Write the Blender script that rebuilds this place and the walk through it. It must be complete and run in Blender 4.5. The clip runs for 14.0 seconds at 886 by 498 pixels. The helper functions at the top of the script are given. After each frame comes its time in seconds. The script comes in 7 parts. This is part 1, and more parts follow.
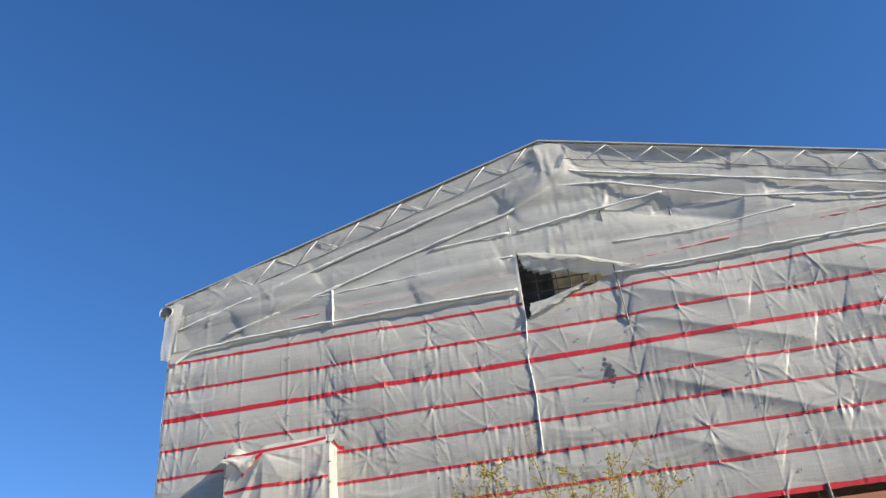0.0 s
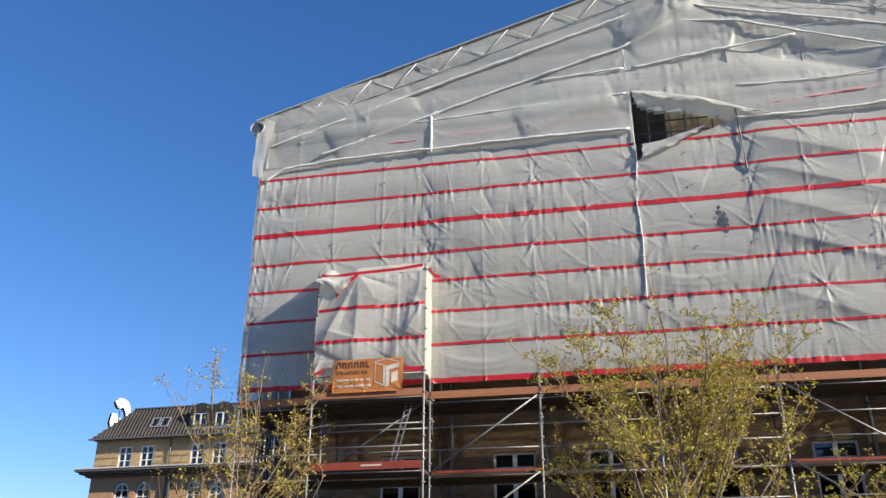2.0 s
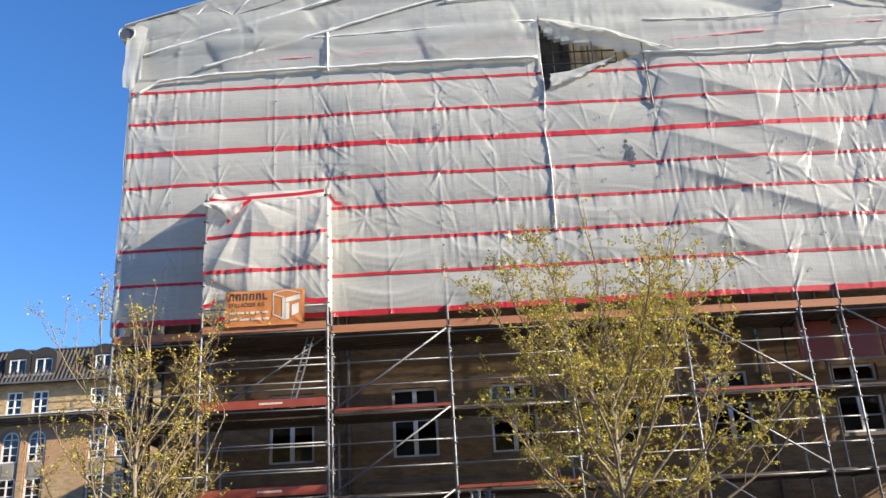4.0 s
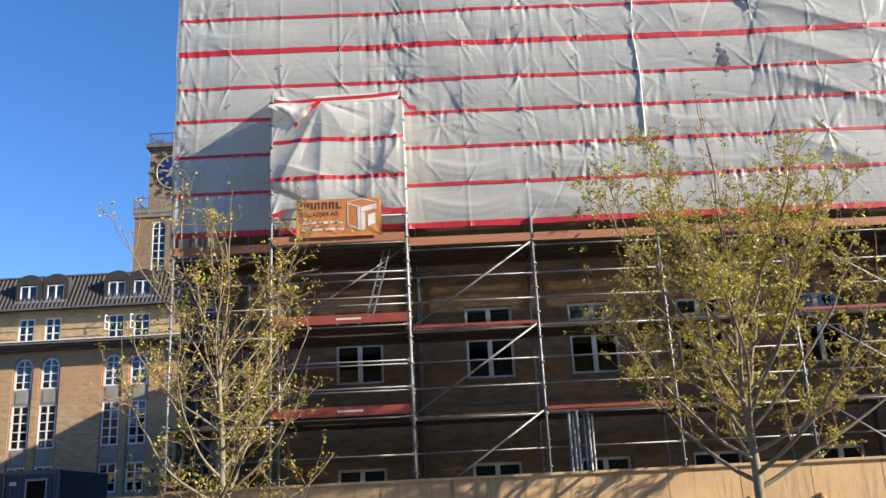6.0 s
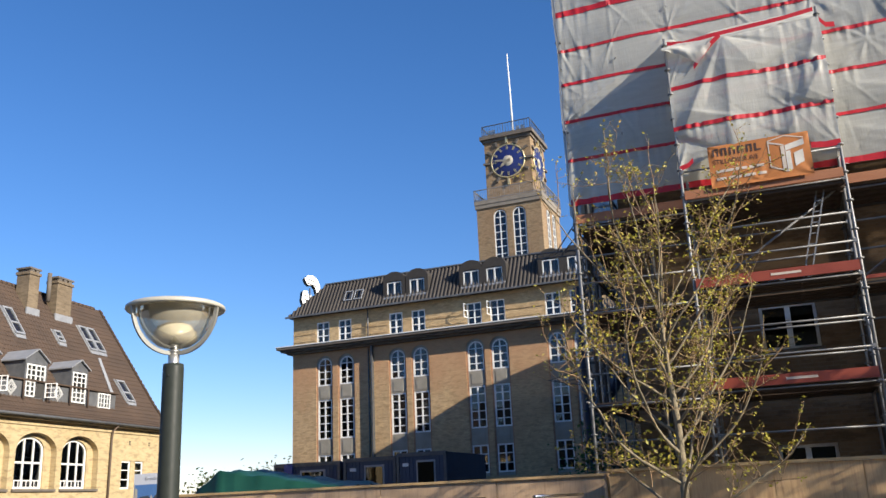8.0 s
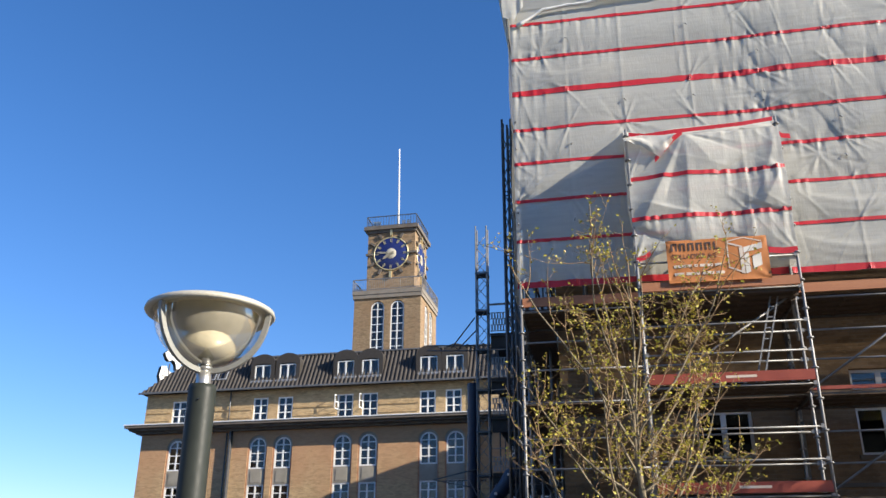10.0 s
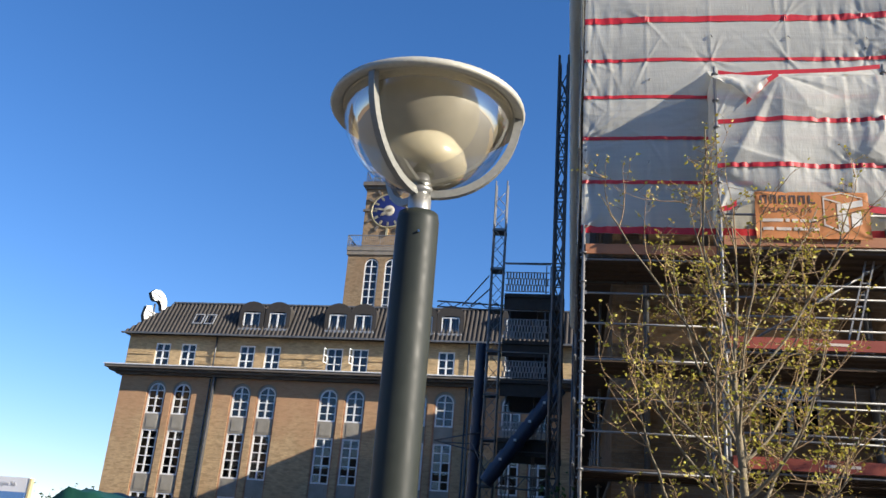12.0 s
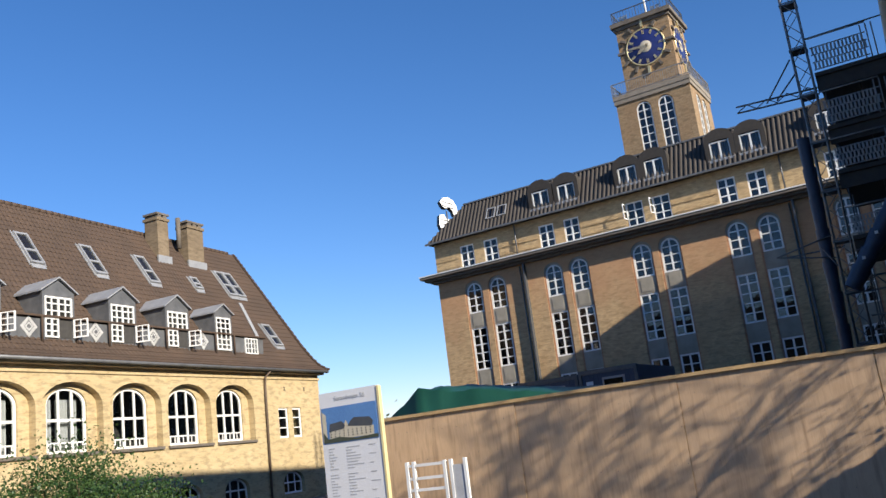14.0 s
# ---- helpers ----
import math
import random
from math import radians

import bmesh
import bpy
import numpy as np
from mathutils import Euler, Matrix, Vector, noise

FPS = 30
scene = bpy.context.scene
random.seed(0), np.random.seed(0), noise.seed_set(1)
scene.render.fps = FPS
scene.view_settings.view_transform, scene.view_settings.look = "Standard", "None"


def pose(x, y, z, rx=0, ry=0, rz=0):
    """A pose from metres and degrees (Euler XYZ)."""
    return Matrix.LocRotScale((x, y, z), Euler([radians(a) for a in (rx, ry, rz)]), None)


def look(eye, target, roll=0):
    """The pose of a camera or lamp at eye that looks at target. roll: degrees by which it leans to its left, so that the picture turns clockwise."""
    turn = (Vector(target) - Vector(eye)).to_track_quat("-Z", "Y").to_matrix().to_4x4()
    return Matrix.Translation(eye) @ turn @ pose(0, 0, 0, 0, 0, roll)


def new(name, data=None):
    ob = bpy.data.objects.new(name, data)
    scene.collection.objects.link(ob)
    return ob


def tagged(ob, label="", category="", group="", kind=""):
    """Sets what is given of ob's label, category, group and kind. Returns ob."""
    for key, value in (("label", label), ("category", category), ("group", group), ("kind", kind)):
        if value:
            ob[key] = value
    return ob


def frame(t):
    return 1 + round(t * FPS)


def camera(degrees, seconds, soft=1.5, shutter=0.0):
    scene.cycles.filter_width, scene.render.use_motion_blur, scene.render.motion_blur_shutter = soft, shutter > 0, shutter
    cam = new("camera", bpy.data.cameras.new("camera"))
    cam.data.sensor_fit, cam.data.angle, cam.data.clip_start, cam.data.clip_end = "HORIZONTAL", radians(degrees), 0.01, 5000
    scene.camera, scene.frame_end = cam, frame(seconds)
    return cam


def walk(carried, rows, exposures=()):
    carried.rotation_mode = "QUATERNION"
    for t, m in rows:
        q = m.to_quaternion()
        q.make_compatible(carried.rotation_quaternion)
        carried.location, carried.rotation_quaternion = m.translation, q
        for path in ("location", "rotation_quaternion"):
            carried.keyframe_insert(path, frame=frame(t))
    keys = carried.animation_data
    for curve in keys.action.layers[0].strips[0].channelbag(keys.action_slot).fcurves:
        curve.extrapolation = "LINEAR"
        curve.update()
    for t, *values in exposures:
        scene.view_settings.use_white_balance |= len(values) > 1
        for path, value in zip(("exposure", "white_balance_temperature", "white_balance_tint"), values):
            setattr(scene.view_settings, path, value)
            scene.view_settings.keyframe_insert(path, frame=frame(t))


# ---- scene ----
cam = camera(54.1, 14.0)
PATH = [
    (0, (-0.57, 0.481, 1.73), (-0.819, 2.128, 2.837), -5.7),
    (0.5, (-0.991, 0.784, 1.765), (-1.547, 2.337, 2.897), -3.6),
    (1, (-1.375, 0.824, 1.754), (-1.87, 2.372, 2.919), -4.2),
    (1.5, (-1.895, 0.995, 1.774), (-2.265, 2.671, 2.799), -2.5),
    (2, (-2.402, 1.173, 1.767), (-2.781, 2.96, 2.581), 0.2),
    (2.5, (-2.949, 1.312, 1.814), (-3.234, 3.114, 2.634), -2.8),
    (3, (-3.497, 1.489, 1.823), (-3.621, 3.37, 2.493), -1.9),
    (3.5, (-3.953, 1.791, 1.809), (-4.053, 3.678, 2.464), -3.3),
    (3.7, (-4.156, 1.936, 1.808), (-4.2, 3.81, 2.505), -3.2),
    (5.8, (-6.228, 3.455, 1.767), (-6.099, 5.36, 2.362), -3.3),
    (6, (-6.387, 3.534, 1.77), (-6.352, 5.455, 2.327), -2.9),
    (6.5, (-6.742, 3.78, 1.856), (-7.005, 5.704, 2.335), -5.0),
    (7, (-7.298, 4.0, 1.843), (-7.984, 5.773, 2.465), -3.1),
    (7.5, (-7.803, 4.23, 1.826), (-8.557, 5.969, 2.464), -1.0),
    (8, (-8.341, 4.609, 1.814), (-9.017, 6.409, 2.366), -2.5),
    (8.2, (-8.489, 4.722, 1.835), (-9.083, 6.563, 2.345), -2.2),
    (10.3, (-10.443, 5.551, 1.717), (-10.761, 7.363, 2.503), 1.1),
    (10.5, (-10.618, 5.674, 1.712), (-10.927, 7.486, 2.5), 2.2),
    (11, (-10.972, 6.077, 1.711), (-11.309, 7.902, 2.457), 4.2),
    (11.5, (-11.315, 6.483, 1.671), (-11.655, 8.324, 2.375), 5.2),
    (12, (-11.663, 6.878, 1.671), (-11.968, 8.727, 2.369), 4.5),
    (12.5, (-11.846, 7.392, 1.66), (-12.219, 9.235, 2.343), 0.8),
    (13, (-12.052, 7.884, 1.653), (-12.424, 9.729, 2.331), -0.5),
    (13.5, (-12.174, 8.422, 1.647), (-12.771, 10.227, 2.268), -3.7),
    (14, (-12.723, 8.96, 1.576), (-13.655, 10.673, 2.019), -7.2),
]
EXPOSURES = [(0, 0.86), (1.0, 0.85), (2.0, 0.83), (3.0, 0.98), (3.7, 1.24), (6.0, 1.14), (6.5, 1.2), (7.5, 0.7), (8.2, 0.84), (10.5, 0.98), (12.0, 0.96), (13.0, 0.92), (13.5, 0.95), (14.0, 0.74)]   # stops
walk(cam, [(t, look(eye, target, roll)) for t, eye, target, roll in PATH], EXPOSURES)

# ---- light: a clear low sun from the east side, blue sky ----
SUN_SIDE, SUN_UP = 108.0, 24.0            # degrees clockwise from +y, and above the horizon
world = bpy.data.worlds.new("world")
scene.world = world
world.use_nodes = True
wn = world.node_tree.nodes
sky = wn.new("ShaderNodeTexSky")
sky.sky_type, sky.sun_disc = "NISHITA", False
sky.sun_elevation, sky.sun_rotation = radians(SUN_UP), radians(SUN_SIDE)
sky.altitude, sky.air_density, sky.dust_density, sky.ozone_density = 1200, 1.25, 0.0, 5.5
wn["Background"].inputs["Strength"].default_value = 0.092
deep = wn.new("ShaderNodeHueSaturation")
deep.inputs["Saturation"].default_value = 1.16
clean = wn.new("ShaderNodeMix")
clean.data_type, clean.blend_type = "RGBA", "MULTIPLY"
clean.inputs["Factor"].default_value, clean.inputs["B"].default_value = 1.0, (1.15, 0.965, 1.05, 1)
world.node_tree.links.new(sky.outputs[0], deep.inputs["Color"])
world.node_tree.links.new(deep.outputs[0], clean.inputs["A"])
world.node_tree.links.new(clean.outputs["Result"], wn["Background"].inputs["Color"])
sun_data = bpy.data.lights.new("sun", "SUN")
sun_data.energy, sun_data.angle, sun_data.color = 5.0, radians(0.53), (1.0, 0.9, 0.76)
sun = new("sun", sun_data)
sun_to = Vector((math.sin(radians(SUN_SIDE)) * math.cos(radians(SUN_UP)), math.cos(radians(SUN_SIDE)) * math.cos(radians(SUN_UP)), math.sin(radians(SUN_UP))))
sun.matrix_world = look(sun_to * 150, (0, 0, 0))

# ---- materials ----


def mat(name, build):
    m = bpy.data.materials.new(name)
    m.use_nodes = True
    nt = m.node_tree
    bsdf = nt.nodes["Principled BSDF"]
    build(nt, bsdf)
    return m


def node(nt, kind, **kw):
    n = nt.nodes.new(kind)
    for k, v in kw.items():
        n.inputs[k].default_value = v
    return n


def ramp(nt, fac, stops):
    r = nt.nodes.new("ShaderNodeValToRGB")
    el = r.color_ramp.elements
    while len(el) < len(stops):
        el.new(0.5)
    for e, (p, c) in zip(el, stops):
        e.position, e.color = p, (*c, 1)
    nt.links.new(fac, r.inputs["Fac"])
    return r.outputs["Color"]


def mixc(nt, fac, a, b, kind="MIX"):
    m = nt.nodes.new("ShaderNodeMix")
    m.data_type, m.blend_type = "RGBA", kind
    for sock, v in ((m.inputs["Factor"], fac), (m.inputs["A"], a), (m.inputs["B"], b)):
        if hasattr(v, "is_linked"):
            nt.links.new(v, sock)
        else:
            sock.default_value = v if isinstance(v, (int, float)) else (*v, 1)
    return m.outputs["Result"]


def coords(nt, scale=(1, 1, 1), kind="Object"):
    tc = nt.nodes.new("ShaderNodeTexCoord")
    mp = nt.nodes.new("ShaderNodeMapping")
    mp.inputs["Scale"].default_value = scale
    nt.links.new(tc.outputs[kind], mp.inputs["Vector"])
    return mp.outputs["Vector"]


def noise_fac(nt, vec, scale, detail=4.0, rough=0.55):
    n = node(nt, "ShaderNodeTexNoise", Scale=scale, Detail=detail, Roughness=rough)
    nt.links.new(vec, n.inputs["Vector"])
    return n.outputs["Fac"]


def bump(nt, bsdf, height, strength, dist):
    b = node(nt, "ShaderNodeBump", Strength=strength, Distance=dist)
    nt.links.new(height, b.inputs["Height"])
    nt.links.new(b.outputs["Normal"], bsdf.inputs["Normal"])


def worn(name, c1, c2, rough=0.6, metal=0.0, scale=6.0, fine=60.0, relief=0.25, dist=0.004, spec=0.5, stretch=(1, 1, 1)):
    """Two tones mixed by broad stains and fine grain, with a little relief."""
    def build(nt, bsdf):
        v = coords(nt, stretch)
        broad = noise_fac(nt, v, scale)
        grain = noise_fac(nt, v, fine, 3)
        base = ramp(nt, broad, [(0.3, c1), (0.7, c2)])
        dark = tuple(x * 0.7 for x in c1)
        col = mixc(nt, 0.35, base, ramp(nt, grain, [(0.3, dark), (0.7, c2)]))
        nt.links.new(col, bsdf.inputs["Base Color"])
        nt.links.new(ramp(nt, grain, [(0.2, (rough * 0.8,) * 3), (0.8, (min(1, rough * 1.2),) * 3)]), bsdf.inputs["Roughness"])
        bsdf.inputs["Metallic"].default_value = metal
        bsdf.inputs["Specular IOR Level"].default_value = spec
        bump(nt, bsdf, grain, relief, dist)
    return mat(name, build)


def brickwork(name, c1, c2, mortar, stain, length=0.24, row=0.075, band=None):
    """Courses of brick over walls that run along local x or y."""
    def build(nt, bsdf):
        tc = nt.nodes.new("ShaderNodeTexCoord")
        sep = nt.nodes.new("ShaderNodeSeparateXYZ")
        nt.links.new(tc.outputs["Object"], sep.inputs[0])
        add = nt.nodes.new("ShaderNodeMath")
        nt.links.new(sep.outputs["X"], add.inputs[0])
        nt.links.new(sep.outputs["Y"], add.inputs[1])
        comb = nt.nodes.new("ShaderNodeCombineXYZ")
        nt.links.new(add.outputs[0], comb.inputs["X"])
        nt.links.new(sep.outputs["Z"], comb.inputs["Y"])
        br = node(nt, "ShaderNodeTexBrick", Scale=1.0)
        br.inputs["Brick Width"].default_value, br.inputs["Row Height"].default_value = length, row
        br.inputs["Mortar Size"].default_value = 0.008
        br.inputs["Color1"].default_value, br.inputs["Color2"].default_value, br.inputs["Mortar"].default_value = (*c1, 1), (*c2, 1), (*mortar, 1)
        nt.links.new(comb.outputs[0], br.inputs["Vector"])
        broad = noise_fac(nt, comb.outputs[0], 0.35, 6, 0.6)
        str_ = nt.nodes.new("ShaderNodeMapping")
        str_.inputs["Scale"].default_value = (1.6, 4.5, 1.0)
        nt.links.new(comb.outputs[0], str_.inputs["Vector"])
        patch = noise_fac(nt, str_.outputs[0], 1.15, 5, 0.7)
        fine = noise_fac(nt, tc.outputs["Object"], 45, 3)
        col = mixc(nt, ramp(nt, broad, [(0.42, (0, 0, 0)), (0.68, (0.55,) * 3)]), br.outputs["Color"], stain)
        col = mixc(nt, ramp(nt, patch, [(0.5, (0, 0, 0)), (0.6, (0.7,) * 3)]), col, tuple(x * 0.42 for x in c2))
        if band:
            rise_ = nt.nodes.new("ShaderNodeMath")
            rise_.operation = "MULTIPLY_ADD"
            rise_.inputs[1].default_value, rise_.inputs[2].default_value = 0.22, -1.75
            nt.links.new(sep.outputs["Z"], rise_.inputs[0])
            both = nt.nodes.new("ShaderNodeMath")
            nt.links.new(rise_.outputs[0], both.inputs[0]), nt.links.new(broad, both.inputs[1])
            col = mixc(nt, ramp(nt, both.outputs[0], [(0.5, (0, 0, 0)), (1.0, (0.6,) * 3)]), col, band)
        col = mixc(nt, 0.25, col, ramp(nt, fine, [(0.3, tuple(x * 0.6 for x in c1)), (0.7, c2)]))
        nt.links.new(col, bsdf.inputs["Base Color"])
        bsdf.inputs["Roughness"].default_value = 0.92
        bsdf.inputs["Specular IOR Level"].default_value = 0.2
        bump(nt, bsdf, mixc(nt, 0.3, br.outputs["Fac"], fine), 0.5, -0.012)
    return mat(name, build)


def sheeting(name, tone, see, through_light):
    """Woven plastic sheet: scatters light on both sides, and lets a little be seen."""
    def build(nt, bsdf):
        nt.nodes.remove(bsdf)
        out = nt.nodes["Material Output"]
        v = coords(nt)
        broad = noise_fac(nt, v, 0.7, 5)
        fine = noise_fac(nt, coords(nt, (30, 30, 6)), 1.0, 4)
        weave = noise_fac(nt, coords(nt, (1.5, 1.5, 14)), 1.0, 3)
        col = ramp(nt, broad, [(0.3, tuple(x * 0.86 for x in tone)), (0.7, tone)])
        col = mixc(nt, 0.3, col, ramp(nt, weave, [(0.35, tuple(x * 0.72 for x in tone)), (0.65, tone)]))
        bm_ = node(nt, "ShaderNodeBump", Strength=0.6, Distance=0.014)
        nt.links.new(mixc(nt, 0.5, fine, weave), bm_.inputs["Height"])
        dif, tra, glo, clear = (nt.nodes.new("ShaderNodeBsdf" + k) for k in ("Diffuse", "Translucent", "Glossy", "Transparent"))
        glo.inputs["Roughness"].default_value = 0.42
        for n in (dif, tra):
            nt.links.new(col, n.inputs["Color"])
        for n in (dif, tra, glo):
            nt.links.new(bm_.outputs["Normal"], n.inputs["Normal"])
        def mixs(f, a, b):
            m = nt.nodes.new("ShaderNodeMixShader")
            m.inputs[0].default_value = f
            nt.links.new(a, m.inputs[1]), nt.links.new(b, m.inputs[2])
            return m.outputs[0]
        s = mixs(through_light, dif.outputs[0], tra.outputs[0])
        s = mixs(0.07, s, glo.outputs[0])
        s = mixs(see, s, clear.outputs[0])
        nt.links.new(s, out.inputs["Surface"])
    return mat(name, build)


def pane_glass(name, tint, clear_part=0.75, mirror=0.9):
    """A thin pane: mirror by Fresnel, otherwise seen through."""
    def build(nt, bsdf):
        nt.nodes.remove(bsdf)
        out = nt.nodes["Material Output"]
        fr = node(nt, "ShaderNodeFresnel", IOR=1.6)
        wav = noise_fac(nt, coords(nt), 1.3, 2)
        b = node(nt, "ShaderNodeBump", Strength=0.15, Distance=0.02)
        nt.links.new(wav, b.inputs["Height"])
        glo = nt.nodes.new("ShaderNodeBsdfGlossy")
        glo.inputs["Roughness"].default_value = 0.02
        nt.links.new(b.outputs["Normal"], glo.inputs["Normal"])
        cl = nt.nodes.new("ShaderNodeBsdfTransparent")
        cl.inputs["Color"].default_value = (*tint, 1)
        m = nt.nodes.new("ShaderNodeMixShader")
        ad = nt.nodes.new("ShaderNodeMath")
        ad.operation = "MULTIPLY_ADD"
        ad.inputs[1].default_value, ad.inputs[2].default_value = mirror, 0.9 * (1 - clear_part) * 0.2
        nt.links.new(fr.outputs[0], ad.inputs[0])
        nt.links.new(ad.outputs[0], m.inputs[0])
        nt.links.new(cl.outputs[0], m.inputs[1]), nt.links.new(glo.outputs[0], m.inputs[2])
        nt.links.new(m.outputs[0], out.inputs["Surface"])
    return mat(name, build)


def plywood(name, c1, c2, knot):
    """Tall sheets with upright grain; each sheet has its own tone."""
    def build(nt, bsdf):
        tc = nt.nodes.new("ShaderNodeTexCoord")
        info = nt.nodes.new("ShaderNodeObjectInfo")
        add = nt.nodes.new("ShaderNodeVectorMath")
        mul = nt.nodes.new("ShaderNodeVectorMath")
        mul.operation = "SCALE"
        nt.links.new(info.outputs["Random"], mul.inputs["Scale"])
        mul.inputs[0].default_value = (37, 11, 23)
        nt.links.new(tc.outputs["Object"], add.inputs[0]), nt.links.new(mul.outputs[0], add.inputs[1])
        mp = nt.nodes.new("ShaderNodeMapping")
        mp.inputs["Scale"].default_value = (7, 7, 0.7)
        nt.links.new(add.outputs[0], mp.inputs["Vector"])
        grain = noise_fac(nt, mp.outputs[0], 1.6, 6, 0.6)
        broad = noise_fac(nt, add.outputs[0], 1.1, 4)
        fine = noise_fac(nt, mp.outputs[0], 12, 3)
        col = ramp(nt, grain, [(0.3, c1), (0.5, c2), (0.72, knot)])
        col = mixc(nt, ramp(nt, broad, [(0.4, (0,) * 3), (0.8, (0.6,) * 3)]), col, tuple(x * 0.72 for x in c1))
        col = mixc(nt, 0.22, col, ramp(nt, fine, [(0.3, knot), (0.7, c2)]))
        tone = ramp(nt, info.outputs["Random"], [(0.0, (0.78, 0.78, 0.8)), (1.0, (1.0, 0.97, 0.92))])
        nt.links.new(mixc(nt, 1.0, col, tone, "MULTIPLY"), bsdf.inputs["Base Color"])
        bsdf.inputs["Roughness"].default_value = 0.7
        bump(nt, bsdf, grain, 0.3, 0.004)
    return mat(name, build)


def leafy(name, c1, c2, c3):
    def build(nt, bsdf):
        geo = nt.nodes.new("ShaderNodeNewGeometry")
        col = ramp(nt, geo.outputs["Random Per Island"], [(0.0, c1), (0.55, c2), (1.0, c3)])
        nt.links.new(col, bsdf.inputs["Base Color"])
        bsdf.inputs["Roughness"].default_value = 0.5
        tra = nt.nodes.new("ShaderNodeBsdfTranslucent")
        nt.links.new(col, tra.inputs["Color"])
        m = nt.nodes.new("ShaderNodeMixShader")
        m.inputs[0].default_value = 0.35
        nt.links.new(bsdf.outputs[0], m.inputs[1]), nt.links.new(tra.outputs[0], m.inputs[2])
        nt.links.new(m.outputs[0], nt.nodes["Material Output"].inputs["Surface"])
    return mat(name, build)


def tiled(name, c1, c2, c3):
    def build(nt, bsdf):
        v = coords(nt)
        broad = noise_fac(nt, v, 0.6, 5)
        mid = noise_fac(nt, v, 7, 3)
        fine = noise_fac(nt, v, 50, 3)
        col = ramp(nt, broad, [(0.3, c1), (0.7, c2)])
        col = mixc(nt, ramp(nt, mid, [(0.4, (0,) * 3), (0.7, (0.6,) * 3)]), col, c3)
        nt.links.new(mixc(nt, 0.25, col, ramp(nt, fine, [(0.3, tuple(x * 0.5 for x in c1)), (0.7, c2)])), bsdf.inputs["Base Color"])
        bsdf.inputs["Roughness"].default_value = 0.8
        bump(nt, bsdf, fine, 0.4, 0.006)
    return mat(name, build)


BITUMEN = worn("dark bitumen sheet", (0.03, 0.026, 0.022), (0.05, 0.043, 0.036), 0.75)
SHEET = sheeting("net sheet", (0.68, 0.67, 0.595), 0.2, 0.22)
SHEET_THIN = sheeting("thin sheet", (0.8, 0.8, 0.73), 0.37, 0.34)
ROPE = worn("white batten", (0.66, 0.66, 0.62), (0.82, 0.82, 0.78), 0.6, scale=5)
TAPE = worn("red tape", (0.46, 0.012, 0.02), (0.58, 0.02, 0.03), 0.5, scale=2, fine=25, relief=0.4)
TAPE_OLD = worn("faded red tape", (0.55, 0.22, 0.22), (0.6, 0.32, 0.31), 0.6, scale=2)
STEEL = worn("galvanised steel", (0.18, 0.18, 0.178), (0.3, 0.3, 0.295), 0.5, 0.4, 5, 70)
STEEL_DARK = worn("dark weathered steel", (0.08, 0.085, 0.09), (0.16, 0.165, 0.17), 0.5, 0.5, 5, 70)
RED_PAINT = worn("red painted board", (0.24, 0.045, 0.025), (0.33, 0.07, 0.04), 0.5, scale=3)
BOARD = worn("weathered scaffold board", (0.06, 0.042, 0.03), (0.11, 0.075, 0.052), 0.8, scale=3, stretch=(0.3, 3, 3))
BOARD_ORANGE = worn("orange stained board", (0.34, 0.13, 0.06), (0.44, 0.19, 0.09), 0.7, scale=3, stretch=(0.3, 3, 3))
BANNER = worn("orange banner cloth", (0.48, 0.165, 0.04), (0.56, 0.215, 0.06), 0.6, scale=2)
INK = worn("dark print", (0.05, 0.03, 0.025), (0.08, 0.05, 0.04), 0.6)
INK_WHITE = worn("pale print", (0.6, 0.5, 0.4), (0.7, 0.6, 0.5), 0.6)
WALL_BROWN = brickwork("brown brick", (0.21, 0.14, 0.08), (0.3, 0.2, 0.115), (0.25, 0.19, 0.13), (0.15, 0.1, 0.065))
WALL_TB = brickwork("yellow-brown brick", (0.42, 0.3, 0.155), (0.62, 0.455, 0.25), (0.46, 0.36, 0.23), (0.36, 0.225, 0.12))
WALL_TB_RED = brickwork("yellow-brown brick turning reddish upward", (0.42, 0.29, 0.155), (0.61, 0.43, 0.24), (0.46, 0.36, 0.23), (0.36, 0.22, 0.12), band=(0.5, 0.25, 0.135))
WALL_TOWER = brickwork("red-brown tower brick", (0.24, 0.168, 0.095), (0.36, 0.255, 0.15), (0.34, 0.27, 0.19), (0.27, 0.16, 0.09))
WALL_RED = brickwork("reddish brick", (0.42, 0.2, 0.11), (0.47, 0.25, 0.14), (0.4, 0.28, 0.2), (0.37, 0.21, 0.12))
WALL_YELLOW = brickwork("pale yellow brick", (0.47, 0.36, 0.19), (0.57, 0.45, 0.26), (0.5, 0.42, 0.28), (0.42, 0.31, 0.16))
CONCRETE = worn("grey render", (0.24, 0.22, 0.175), (0.37, 0.34, 0.28), 0.85, scale=1.5, relief=0.4)
STONE_PALE = worn("weathered stone", (0.19, 0.165, 0.13), (0.28, 0.245, 0.2), 0.85, scale=2, relief=0.5)
STONE = worn("dark stone cornice", (0.1, 0.085, 0.07), (0.18, 0.155, 0.125), 0.8, scale=2, relief=0.5)
ROOF_TB = tiled("grey-brown roof tile", (0.04, 0.034, 0.029), (0.07, 0.059, 0.05), (0.025, 0.021, 0.018))
ROOF_HOUSE = tiled("brown roof tile", (0.06, 0.04, 0.027), (0.1, 0.063, 0.04), (0.035, 0.025, 0.019))
